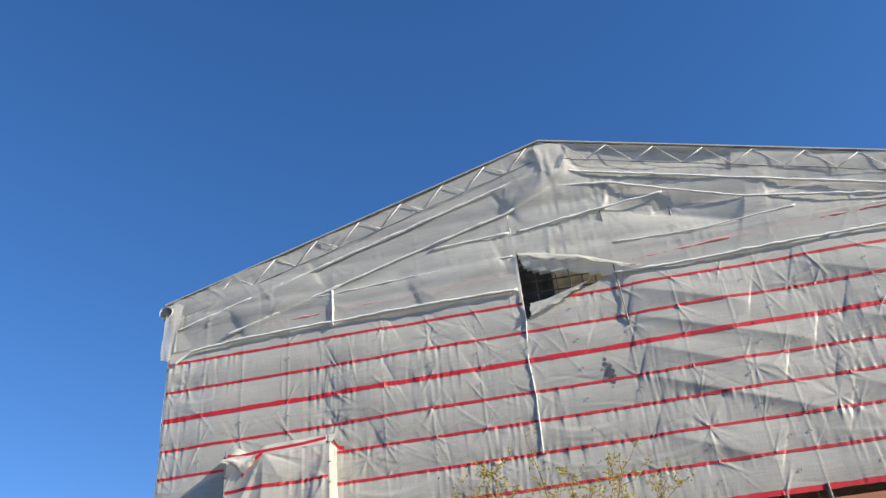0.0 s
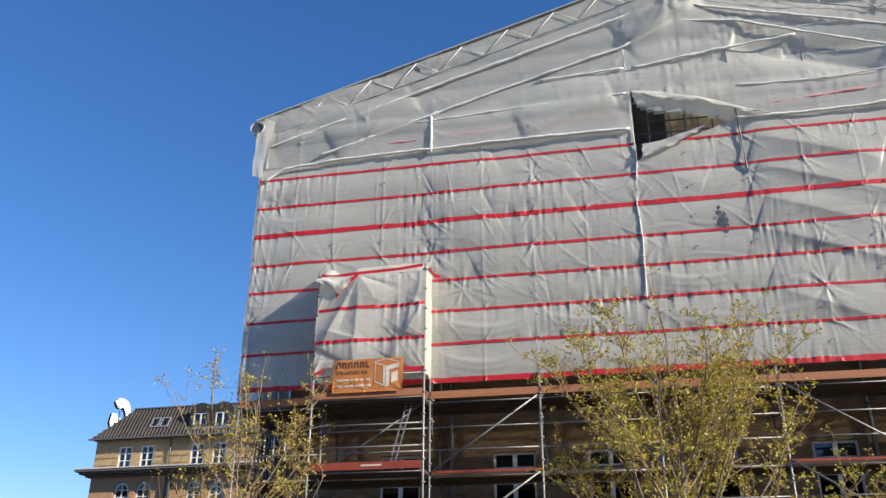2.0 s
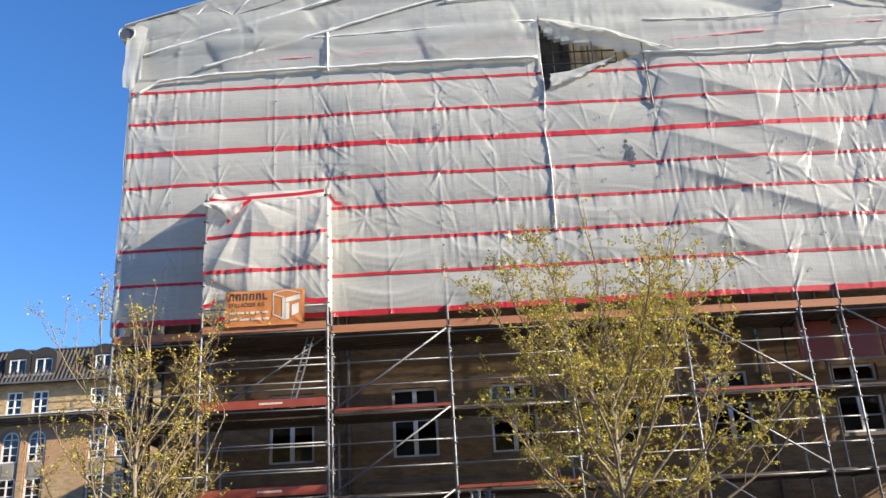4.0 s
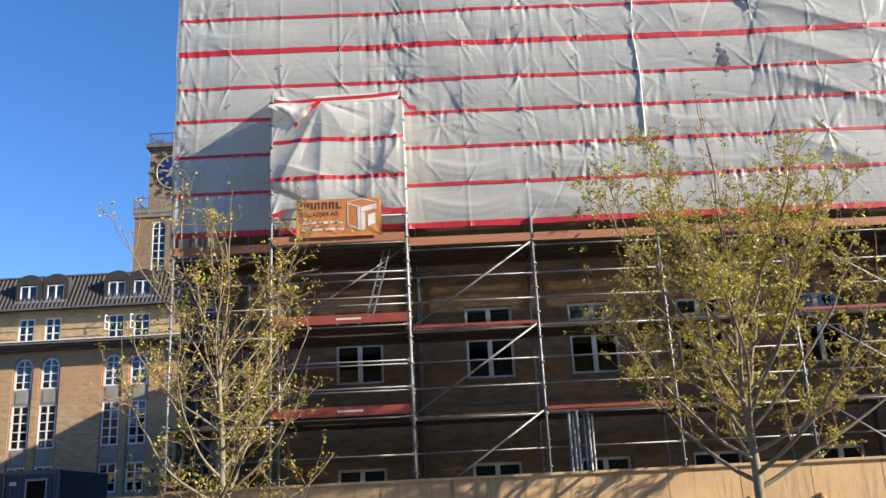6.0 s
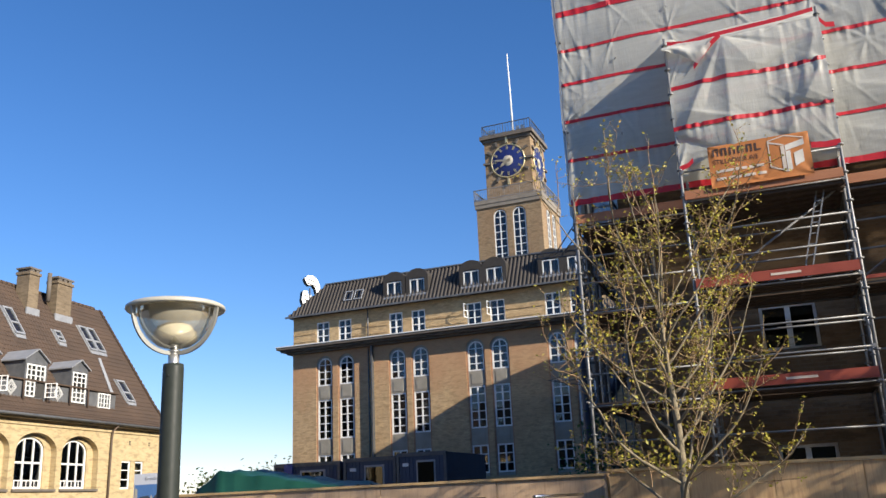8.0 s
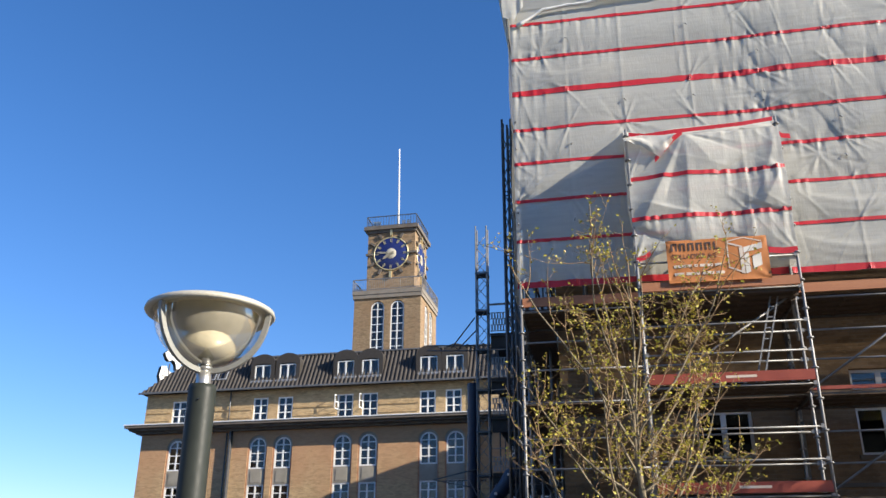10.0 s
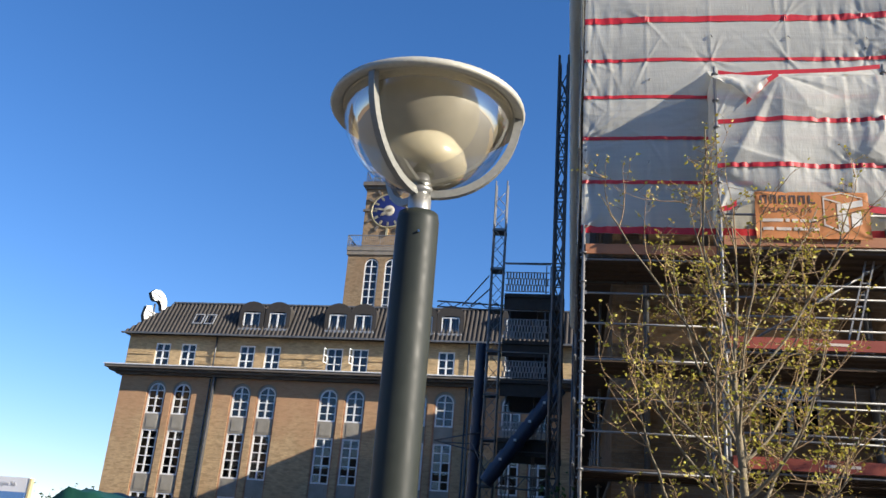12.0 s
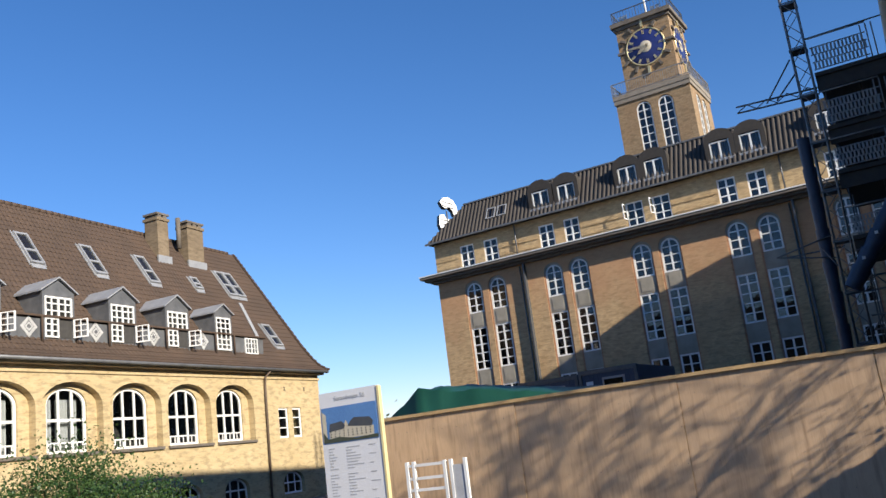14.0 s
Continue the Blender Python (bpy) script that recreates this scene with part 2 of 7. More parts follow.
WALL_CHIMNEY = brickwork("weathered chimney brick", (0.17, 0.13, 0.085), (0.26, 0.2, 0.13), (0.22, 0.18, 0.13), (0.12, 0.09, 0.06))
LEAD = worn("lead sheet", (0.1, 0.105, 0.11), (0.2, 0.205, 0.21), 0.5, 0.3, 3)
LEAD_PALE = worn("pale lead flashing", (0.3, 0.31, 0.32), (0.42, 0.43, 0.44), 0.5, 0.3, 3)
WHITE = worn("white window paint", (0.72, 0.72, 0.7), (0.82, 0.82, 0.8), 0.5, scale=3)
GLASS = pane_glass("window glass", (0.5, 0.55, 0.58))
# near-black: rooms and hollows carry their lack of light in the colour
INSIDE = worn("near-black unlit interior", (0.03, 0.029, 0.027), (0.06, 0.057, 0.053), 0.9)
CURTAIN = worn("pale curtain", (0.5, 0.5, 0.48), (0.62, 0.62, 0.6), 0.9, stretch=(6, 6, 0.5))
PLY = plywood("plywood", (0.6, 0.39, 0.185), (0.71, 0.48, 0.245), (0.34, 0.19, 0.09))
PLY_GREY = plywood("greyed plywood", (0.56, 0.385, 0.235), (0.68, 0.48, 0.3), (0.38, 0.25, 0.145))
TIMBER = worn("sawn timber", (0.46, 0.3, 0.13), (0.58, 0.4, 0.2), 0.7, scale=3, stretch=(4, 4, 0.5))
BARK = worn("grey-brown bark", (0.16, 0.13, 0.08), (0.29, 0.24, 0.155), 0.9, scale=8, relief=0.8, dist=0.01)
TWIG = worn("twig bark", (0.2, 0.13, 0.065), (0.32, 0.215, 0.11), 0.85, scale=8)
LEAF = leafy("young leaf", (0.34, 0.3, 0.04), (0.48, 0.44, 0.06), (0.44, 0.3, 0.06))
LEAF_DARK = leafy("hedge leaf", (0.03, 0.07, 0.02), (0.05, 0.11, 0.025), (0.08, 0.12, 0.03))
POST_PAINT = worn("dark grey-green lamp paint", (0.026, 0.031, 0.026), (0.033, 0.038, 0.033), 0.5, 0.0, 2, 20, 0.0, 0.001, 0.22)
LAMP_STEEL = worn("brushed lamp metal", (0.5, 0.5, 0.48), (0.6, 0.6, 0.57), 0.35, 0.8)
LAMP_WHITE = worn("cream enamel reflector", (0.5, 0.45, 0.34), (0.58, 0.53, 0.41), 0.45)
LAMP_OPAL = worn("white opal glass", (0.7, 0.645, 0.5), (0.76, 0.7, 0.56), 0.3)


def frosted(nt, bsdf):
    bsdf.inputs["Base Color"].default_value = (0.5, 0.46, 0.36, 1)
    bsdf.inputs["Roughness"].default_value = 0.4
    see = nt.nodes.new("ShaderNodeBsdfTransparent")
    see.inputs["Color"].default_value = (0.9, 0.88, 0.8, 1)
    m = nt.nodes.new("ShaderNodeMixShader")
    nt.links.new(ramp(nt, noise_fac(nt, coords(nt), 9.0, 3), [(0.3, (0.42,) * 3), (0.7, (0.5,) * 3)]), m.inputs[0])
    nt.links.new(see.outputs[0], m.inputs[1]), nt.links.new(bsdf.outputs[0], m.inputs[2])
    nt.links.new(m.outputs[0], nt.nodes["Material Output"].inputs["Surface"])


FROSTED = mat("frosted cream plastic", frosted)
CLEAR = pane_glass("clear plastic bowl", (0.95, 0.95, 0.93), 0.97, 0.4)
LAMP_LID = worn("cream painted lid", (0.44, 0.42, 0.35), (0.52, 0.5, 0.42), 0.45, 0.1, 4)
LAMP_RIB = worn("grey painted rib", (0.22, 0.22, 0.2), (0.3, 0.3, 0.275), 0.45, 0.2)
CABIN = worn("dark blue cabin steel", (0.045, 0.06, 0.1), (0.06, 0.08, 0.13), 0.5, 0.1, 2)
BLUE_TARP = worn("blue plastic", (0.02, 0.05, 0.24), (0.03, 0.07, 0.3), 0.4)
GREEN_TARP = worn("green tarpaulin", (0.007, 0.045, 0.03), (0.013, 0.075, 0.048), 0.45, scale=2)
CHUTE = worn("dark blue plastic chute", (0.02, 0.032, 0.06), (0.035, 0.05, 0.085), 0.42)
CLOCK_BLUE = worn("blue clock enamel", (0.014, 0.022, 0.11), (0.022, 0.034, 0.15), 0.35)
GILT = worn("gilded metal", (0.62, 0.5, 0.25), (0.75, 0.63, 0.36), 0.4, 0.6)
PAVING = worn("grey paving", (0.09, 0.088, 0.085), (0.14, 0.137, 0.13), 0.85, scale=1.2, fine=20)
BLACK_CAR = worn("black car paint", (0.012, 0.012, 0.013), (0.018, 0.018, 0.019), 0.18, 0.0, 2, 40, 0.02)
CAR_GLASS = pane_glass("tinted car glass", (0.12, 0.12, 0.13), 0.8)
TYRE = worn("tyre rubber", (0.02, 0.02, 0.02), (0.03, 0.03, 0.03), 0.8)
CHROME = worn("bright metal", (0.6, 0.6, 0.6), (0.7, 0.7, 0.7), 0.2, 1.0)
PRINT_PAPER = worn("printed white board", (0.66, 0.67, 0.69), (0.72, 0.73, 0.75), 0.5, scale=1)
PRINT_GREY = worn("grey print", (0.4, 0.41, 0.43), (0.46, 0.47, 0.49), 0.6)
PRINT_SKY = worn("printed blue sky", (0.07, 0.17, 0.4), (0.12, 0.26, 0.52), 0.5, scale=1)
PRINT_ROOF = worn("printed dark roof", (0.05, 0.055, 0.065), (0.08, 0.085, 0.09), 0.5)
PRINT_GREEN = worn("printed greenery", (0.04, 0.05, 0.03), (0.08, 0.09, 0.06), 0.5)
LIGHT_RED = worn("red lamp plastic", (0.4, 0.02, 0.02), (0.45, 0.03, 0.03), 0.3)

# ---- mesh helpers ----
MATRIX = {}


def thing(name, m, label, category, group="", kind=""):
    ob = new(name)
    ob.empty_display_size = 0.2
    ob.matrix_world = m
    MATRIX[ob] = m.copy()
    return tagged(ob, label, category, group, kind)


def mesh_of(name, bm, material, smooth=False):
    me = bpy.data.meshes.new(name)
    bm.normal_update()
    bm.to_mesh(me)
    bm.free()
    for mt in material if isinstance(material, (list, tuple)) else [material]:
        me.materials.append(mt)
    if smooth:
        me.polygons.foreach_set("use_smooth", [True] * len(me.polygons))
    return me


def part(name, bm, material, parent, label="", smooth=False, m=None):
    """One mesh under a thing or a part, in the parent's own coordinates."""
    ob = new(name, mesh_of(name, bm, material, smooth))
    ob.parent = parent
    if m is not None:
        ob.matrix_basis = m
    return tagged(ob, label)


def again(src, parent, m):
    """The same part, with its sub-parts, once more under parent."""
    ob = src.copy()
    scene.collection.objects.link(ob)
    ob.parent, ob.matrix_basis = parent, m
    for c in src.children:
        d = c.copy()
        scene.collection.objects.link(d)
        d.parent = ob
    return ob


def solid(name, bm, material, label, category, group="", kind="", smooth=False, m=None):
    ob = new(name, mesh_of(name, bm, material, smooth))
    if m is not None:
        ob.matrix_world = m
    return tagged(ob, label, category, group, kind)


def box(bm, x0, x1, y0, y1, z0, z1, mi=0):
    v = [bm.verts.new(p) for p in ((x0, y0, z0), (x1, y0, z0), (x1, y1, z0), (x0, y1, z0), (x0, y0, z1), (x1, y0, z1), (x1, y1, z1), (x0, y1, z1))]
    for q in ((3, 2, 1, 0), (4, 5, 6, 7), (0, 1, 5, 4), (1, 2, 6, 5), (2, 3, 7, 6), (3, 0, 4, 7)):
        bm.faces.new([v[i] for i in q]).material_index = mi
    return bm


def boxm(*a):
    return box(bmesh.new(), *a)


def bar(bm, p, q, w, h, mi=0):
    """A square-cut bar from p to q: w across, h deep."""
    p, q = Vector(p), Vector(q)
    d = (q - p).normalized()
    side = d.cross(Vector((0, 0, 1)))
    side = side.normalized() if side.length > 1e-4 else Vector((1, 0, 0))
    up = side.cross(d)
    a = [bm.verts.new(e + side * w / 2 * i + up * h / 2 * j) for e in (p, q) for i, j in ((-1, -1), (1, -1), (1, 1), (-1, 1))]
    for f in ((3, 2, 1, 0), (4, 5, 6, 7), (0, 1, 5, 4), (1, 2, 6, 5), (2, 3, 7, 6), (3, 0, 4, 7)):
        bm.faces.new([a[i] for i in f]).material_index = mi
    return bm


def tube(bm, pts, radii, seg=8, cap=True, mi=0):
    """A round tube along points, with a radius at each."""
    pts = [Vector(p) for p in pts]
    if not hasattr(radii, "__len__"):
        radii = [radii] * len(pts)
    rings, ref = [], None
    for i, p in enumerate(pts):
        d = (pts[min(i + 1, len(pts) - 1)] - pts[max(i - 1, 0)]).normalized()
        if ref is None:
            ref = d.cross(Vector((0, 0, 1)) if abs(d.z) < 0.9 else Vector((1, 0, 0))).normalized()
        ref = (ref - d * ref.dot(d)).normalized()
        o = d.cross(ref)
        rings.append([bm.verts.new(p + (ref * math.cos(k * math.tau / seg) + o * math.sin(k * math.tau / seg)) * radii[i]) for k in range(seg)])
    for a, b in zip(rings, rings[1:]):
        for k in range(seg):
            f = bm.faces.new((a[k], a[(k + 1) % seg], b[(k + 1) % seg], b[k]))
            f.material_index, f.smooth = mi, True
    if cap:
        bm.faces.new(rings[0][::-1]).material_index = mi
        bm.faces.new(rings[-1]).material_index = mi
    return bm


def lathe(bm, profile, seg=32, mi=0):
    """A turned shape round z from (radius, height) pairs."""
    rings = [[bm.verts.new((r * math.cos(k * math.tau / seg), r * math.sin(k * math.tau / seg), z)) for k in range(seg)] for r, z in profile]
    for a, b in zip(rings, rings[1:]):
        for k in range(seg):
            f = bm.faces.new((a[k], a[(k + 1) % seg], b[(k + 1) % seg], b[k]))
            f.material_index, f.smooth = mi, True
    return bm


def arch_pts(x0, x1, zs, rise, n=10):
    """Points of a round or flat arch from its right spring to its left one."""
    c, w = (x0 + x1) / 2, (x1 - x0) / 2
    return [(c + w * math.cos(math.pi * i / n), zs + rise * math.sin(math.pi * i / n)) for i in range(n + 1)]


def wall(bm, x0, x1, z0, z1, thick, openings, y=0.0, mi=0):
    """An upright wall along x with real openings (xa, xb, za, zb, rise); rise > 0 gives an arched head."""
    xs = sorted({x0, x1, *(v for o in openings for v in o[:2])})
    zs = sorted({z0, z1, *(v for o in openings for v in o[2:4])})
    xs, zs = [v for v in xs if x0 <= v <= x1], [v for v in zs if z0 <= v <= z1]
    hole = lambda x, z: any(o[0] < x < o[1] and o[2] < z < o[3] for o in openings)
    keep = {(i, j): not hole((xs[i] + xs[i + 1]) / 2, (zs[j] + zs[j + 1]) / 2) for i in range(len(xs) - 1) for j in range(len(zs) - 1)}

    def quad(*p):
        bm.faces.new([bm.verts.new(q) for q in p]).material_index = mi
    a, b = y, y + thick
    for (i, j), k in keep.items():
        if not k:
            continue
        l, r, d, u = xs[i], xs[i + 1], zs[j], zs[j + 1]
        quad((l, a, d), (r, a, d), (r, a, u), (l, a, u))
        quad((r, b, d), (l, b, d), (l, b, u), (r, b, u))
        if not keep.get((i - 1, j), False):
            quad((l, b, d), (l, a, d), (l, a, u), (l, b, u))
        if not keep.get((i + 1, j), False):
            quad((r, a, d), (r, b, d), (r, b, u), (r, a, u))
        if not keep.get((i, j - 1), False):
            quad((l, b, d), (r, b, d), (r, a, d), (l, a, d))
        if not keep.get((i, j + 1), False):
            quad((l, a, u), (r, a, u), (r, b, u), (l, b, u))
    for o in openings:
        if len(o) > 4 and o[4] > 0:
            xa, xb, za, zb, rise = o
            pts = arch_pts(xa, xb, zb - rise, rise, 12)
            for (px, pz), (qx, qz) in zip(pts, pts[1:]):
                quad((px, a, pz), (px, a, zb), (qx, a, zb), (qx, a, qz))
                quad((px, b, zb), (px, b, pz), (qx, b, qz), (qx, b, zb))
                quad((px, b, pz), (px, a, pz), (qx, a, qz), (qx, b, qz))
    return bm


def window(name, w, h, cols, rows, parent, m, rise=0.0, frame_w=0.07, bar_w=0.035, depth=0.06, glass=None, tilt=0.004):
    """A white window: outer frame and glazing bars as one mesh, its panes as a sub-part. Origin at the foot's middle, facing -y."""
    bm = bmesh.new()
    hw, top = w / 2, h - rise
    if not rise:
        cut_x = [(-hw + w * c / cols, bar_w * (1.7 if cols % 2 == 0 and c == cols // 2 else 1) / 2) for c in range(1, cols)]
        cut_z = [(h * r / rows, bar_w / 2) for r in range(1, rows)]
        ex = [-hw + frame_w] + [q for x, o in cut_x for q in (x - o, x + o)] + [hw - frame_w]
        ez = [frame_w] + [q for z, o in cut_z for q in (z - o, z + o)] + [h - frame_w]
        wall(bm, -hw, hw, 0, h, depth, [(ex[2 * i], ex[2 * i + 1], ez[2 * j], ez[2 * j + 1]) for i in range(cols) for j in range(rows)])
        bmesh.ops.remove_doubles(bm, verts=bm.verts, dist=1e-5)
    else:
        for x in (-hw, hw - frame_w):
            box(bm, x, x + frame_w, 0, depth, 0, top)
        box(bm, -hw + frame_w, hw - frame_w, 0, depth, 0, frame_w)
        o, i = arch_pts(-hw, hw, top, rise, 12), arch_pts(-hw + frame_w, hw - frame_w, top, rise - frame_w, 12)
        for k in range(12):
            v = [bm.verts.new((x, y, z)) for y in (0, depth) for x, z in (o[k], o[k + 1], i[k + 1], i[k])]
            for f in ((0, 1, 2, 3), (7, 6, 5, 4), (1, 0, 4, 5), (3, 2, 6, 7)):
                bm.faces.new([v[q] for q in f])
    for c in range(1, cols if rise else 1):
        x = -hw + w * c / cols
        wide = bar_w * (1.7 if cols % 2 == 0 and c == cols // 2 else 1)
        up = top + math.sqrt(max(0, 1 - (x / hw) ** 2)) * (rise - frame_w)
        box(bm, x - wide / 2, x + wide / 2, 0.006, depth - 0.01, frame_w, up)
    for r in range(1, rows if rise else 1):
        z = h * r / rows
        reach = hw - frame_w if z <= top else (hw - frame_w) * math.sqrt(max(0.05, 1 - ((z - top) / rise) ** 2))
        box(bm, -reach, reach, 0.01, depth - 0.014, z - bar_w / 2, z + bar_w / 2)
    ob = part(name, bm, WHITE, parent, m=m)
    g = bmesh.new()
    rnd = random.Random(round(w * 1000 + h * 77 + cols))
    for c in range(cols):
        for r in range(rows):
            xa, xb, za, zb = -hw + w * c / cols, -hw + w * (c + 1) / cols, h * r / rows, h * (r + 1) / rows
            if rise:
                lim = lambda x: top + math.sqrt(max(0, 1 - (min(abs(x), hw) / hw) ** 2)) * rise
                zc = [min(zb, lim(xa)), min(zb, lim(xb))]
            else:
                zc = [zb, zb]
            if min(zc) <= za + 0.02 and max(zc) <= za + 0.02:
                continue
            t = [depth / 2 + rnd.uniform(-tilt, tilt) for _ in range(3)]
            pts = [(xa, t[0], za), (xb, t[1], za), (xb, t[2], max(za, zc[1])), (xa, t[2] - t[1] + t[0], max(za, zc[0]))]
            g.faces.new([g.verts.new(p) for p in pts])
    p = part("pane", g, glass or GLASS, ob, "dark reflecting window glass")
    p.visible_shadow = False
    return ob


def words(text, size, material, parent, m, thick=0.002, label=""):
    cu = bpy.data.curves.new("lettering", "FONT")
    cu.body, cu.size, cu.extrude, cu.align_x = text, size, thick, "LEFT"
    tmp = bpy.data.objects.new("lettering", cu)
    me = bpy.data.meshes.new_from_object(tmp)
    bpy.data.objects.remove(tmp)
    me.materials.clear()
    me.materials.append(material)
    ob = new("lettering", me)
    ob.parent, ob.matrix_basis = parent, m
    return tagged(ob, label)


UPRIGHT = pose(0, 0, 0, 90, 0, 0)

# ---- ground ----
g = bmesh.new()
box(g, -1500, 1500, -1500, 1500, -0.4, 0.0)
solid("ground", g, PAVING, "grey paved open ground", "ground", kind="structure")

# ---- the brown brick building behind the scaffold ----
LEFT, RIGHT, NET, WALL_Y, BACK = -11.6, 10.7, 20.53, 22.4, 53.0
BAYS = [-11.55, -9.4, -6.8, -4.25, -1.68, 0.88, 3.45, 4.35, 6.9, 9.47]
PEAK_X, PEAK_Z, EAVE_Z = -0.45, 18.3, 15.02
TAPES = [7.22, 8.1, 8.93, 9.74, 10.5, 11.35, 12.17, 13.02]


def roof_z(x):
    return PEAK_Z - abs(x - PEAK_X) * (PEAK_Z - EAVE_Z) / (PEAK_X - LEFT)


brick_house = thing("brick_house", pose(0, WALL_Y, 0), "brown brick building under repair, wrapped in scaffold", "building")
tall = [(-8.5, -7.46), (-5.64, -4.59), (-3.35, -2.27), (-0.95, 0.1), (1.73, 2.74), (4.74, 5.8), (7.3, 8.35)]
holes = []
for a, b in tall:
    holes += [(a, b, 4.28, 5.17), (a, b, 5.46, 5.87), (a, b, 1.2, 2.5), (a, b, 8.3, 9.9), (a, b, 11.2, 12.6)]
b = wall(bmesh.new(), -11.0, 10.3, 0, 13.6, 0.38, holes)
part("wall", b, WALL_BROWN, brick_house)
for q in ((-11.0, -10.62, 0.38, 30.0), (9.92, 10.3, 0.38, 30.0), (-11.0, 10.3, 30.0, 30.4)):
    part("wall", boxm(*q, 0, 13.6), WALL_BROWN, brick_house)
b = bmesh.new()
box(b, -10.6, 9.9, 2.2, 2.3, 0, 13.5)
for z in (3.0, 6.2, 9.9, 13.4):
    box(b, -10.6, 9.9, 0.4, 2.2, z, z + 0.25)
part("room", b, INSIDE, brick_house, "empty rooms coloured near-black for lack of light")
for a, c in tall:
    for z0, z1, cols, rows in ((4.28, 5.17, 2, 1), (5.46, 5.87, 2, 1), (1.2, 2.5, 2, 1), (8.3, 9.9, 2, 2), (11.2, 12.6, 2, 2)):
        w = window("window", c - a, z1 - z0, cols, rows, brick_house, pose((a + c) / 2, 0.1, z0), frame_w=0.06, bar_w=0.06)
        if z0 == 4.28:
            part("sill", boxm(-(c - a) / 2 - 0.06, (c - a) / 2 + 0.06, -0.16, 0.1, -0.09, -0.004), STONE, w, "dark stone sill")
for x in (-6.65, 3.05, -10.4):
    b = tube(bmesh.new(), [(x, -0.09, 0.1), (x, -0.09, 13.2)], 0.055, 10)
    for z in (2.0, 4.8, 6.6):
        tube(b, [(x, -0.09, z), (x, -0.09, z + 0.08)], 0.07, 10)
    part("downpipe", b, STEEL_DARK, brick_house, "dark cast downpipe")
for x, y0 in ((-1.2, 3.72), (-5.0, 3.72), (-8.0, 3.75)):
    part("ledge", boxm(x - 1.3, x + 1.3, -0.05, -0.004, y0, y0 + 0.07), STONE, brick_house)
# gable behind the sheets, a beige boarded upper floor
b = bmesh.new()
n = 14
for i in range(n):
    xa, xb = -10.6 + i * 20.4 / n, -10.6 + (i + 1) * 20.4 / n - 0.012
    za, zb = roof_z(xa) - 1.6, roof_z(xb) - 1.6
    v = [b.verts.new(p) for p in ((xa, 0.6, 13.62), (xb, 0.6, 13.62), (xb, 0.6, zb), (xa, 0.6, za), (xa, 0.64, 13.62), (xb, 0.64, 13.62), (xb, 0.64, zb), (xa, 0.64, za))]
    for q in ((0, 1, 2, 3), (7, 6, 5, 4), (0, 3, 7, 4), (1, 5, 6, 2), (3, 2, 6, 7)):
        b.faces.new([v[k] for k in q])
part("gable_boarding", b, worn("beige board", (0.42, 0.36, 0.26), (0.52, 0.45, 0.33), 0.8, scale=1.2, stretch=(1, 1, 3)), brick_house, "beige gable boarding")

# ---- the scaffold ----
scaffold = thing("scaffold", pose(0, NET, 0), "galvanised steel tube scaffold with boarded decks", "scaffold")
DECKS = [6.76, 5.08, 3.36, 1.62]
INNER = 1.15
up = tube(bmesh.new(), [(0, 0, 0), (0, 0, 7.3)], 0.026, 8)
for k in range(14):
    lathe_z = 0.3 + k * 0.5
    tube(up, [(0, 0, lathe_z - 0.012), (0, 0, lathe_z + 0.012)], 0.058, 8)
post0 = part("standard", up, STEEL, scaffold, m=pose(BAYS[0], -0.03, 0), smooth=True)
for x in BAYS[1:]:
    again(post0, scaffold, pose(x, -0.03, 0))
for x in BAYS:
    again(post0, scaffold, pose(x, INNER, 0))
    again(post0, scaffold, pose(x, 0.2, 6.0))
    again(post0, scaffold, pose(x, INNER, 6.0))
for x, y in ((-9.45, -0.66), (-6.8, -0.66)):
    short = tube(bmesh.new(), [(0, 0, 0), (0, 0, 9.95 if x < 0 else 7.3)], 0.026, 8)
    for k in range(20 if x < 0 else 14):
        tube(short, [(0, 0, 0.3 + k * 0.5 - 0.012), (0, 0, 0.3 + k * 0.5 + 0.012)], 0.058, 8)
    part("standard", short, STEEL, scaffold, m=pose(x, y, 0), smooth=True)
rails = {}


def rail(x0, x1, y, z, dark=False):
    key = (round(x1 - x0, 2), dark)
    if key not in rails:
        r = tube(bmesh.new(), [(0.02, 0, 0), (key[0] - 0.02, 0, 0)], 0.018, 6)
        box(r, 0.01, 0.06, -0.024, 0.024, -0.028, 0.034), box(r, key[0] - 0.06, key[0] - 0.01, -0.024, 0.024, -0.028, 0.034)
        rails[key] = part("ledger", r, STEEL_DARK if dark else STEEL, scaffold, m=pose(x0, y, z))
        return
    again(rails[key], scaffold, pose(x0, y, z))


plank_mesh = {}


def deck(x0, x1, y0, z, count, material):
    w = round(x1 - x0, 2)
    key = (w, material.name)
    for i in range(count):
        m = pose(x0, y0 + 0.02 + i * 0.29, z)
        if key not in plank_mesh:
            q = boxm(0.01, w - 0.01, 0, 0.27, -0.045, 0)
            box(q, 0.01, w - 0.01, 0.0, 0.03, -0.085, -0.046), box(q, 0.01, w - 0.01, 0.24, 0.27, -0.085, -0.046)
            for k in range(4):
                xx = 0.05 + k * (w - 0.16) / 3
                box(q, xx, xx + 0.05, 0.031, 0.239, -0.07, -0.047)
            plank_mesh[key] = part("plank", q, material, scaffold, m=m)
        else:
            again(plank_mesh[key], scaffold, m)


def toe(x0, x1, y, z, h, material, label=""):
    part("toe_board", boxm(x0 + 0.03, x1 - 0.03, y - 0.018, y + 0.018, z, z + h), material, scaffold, label)


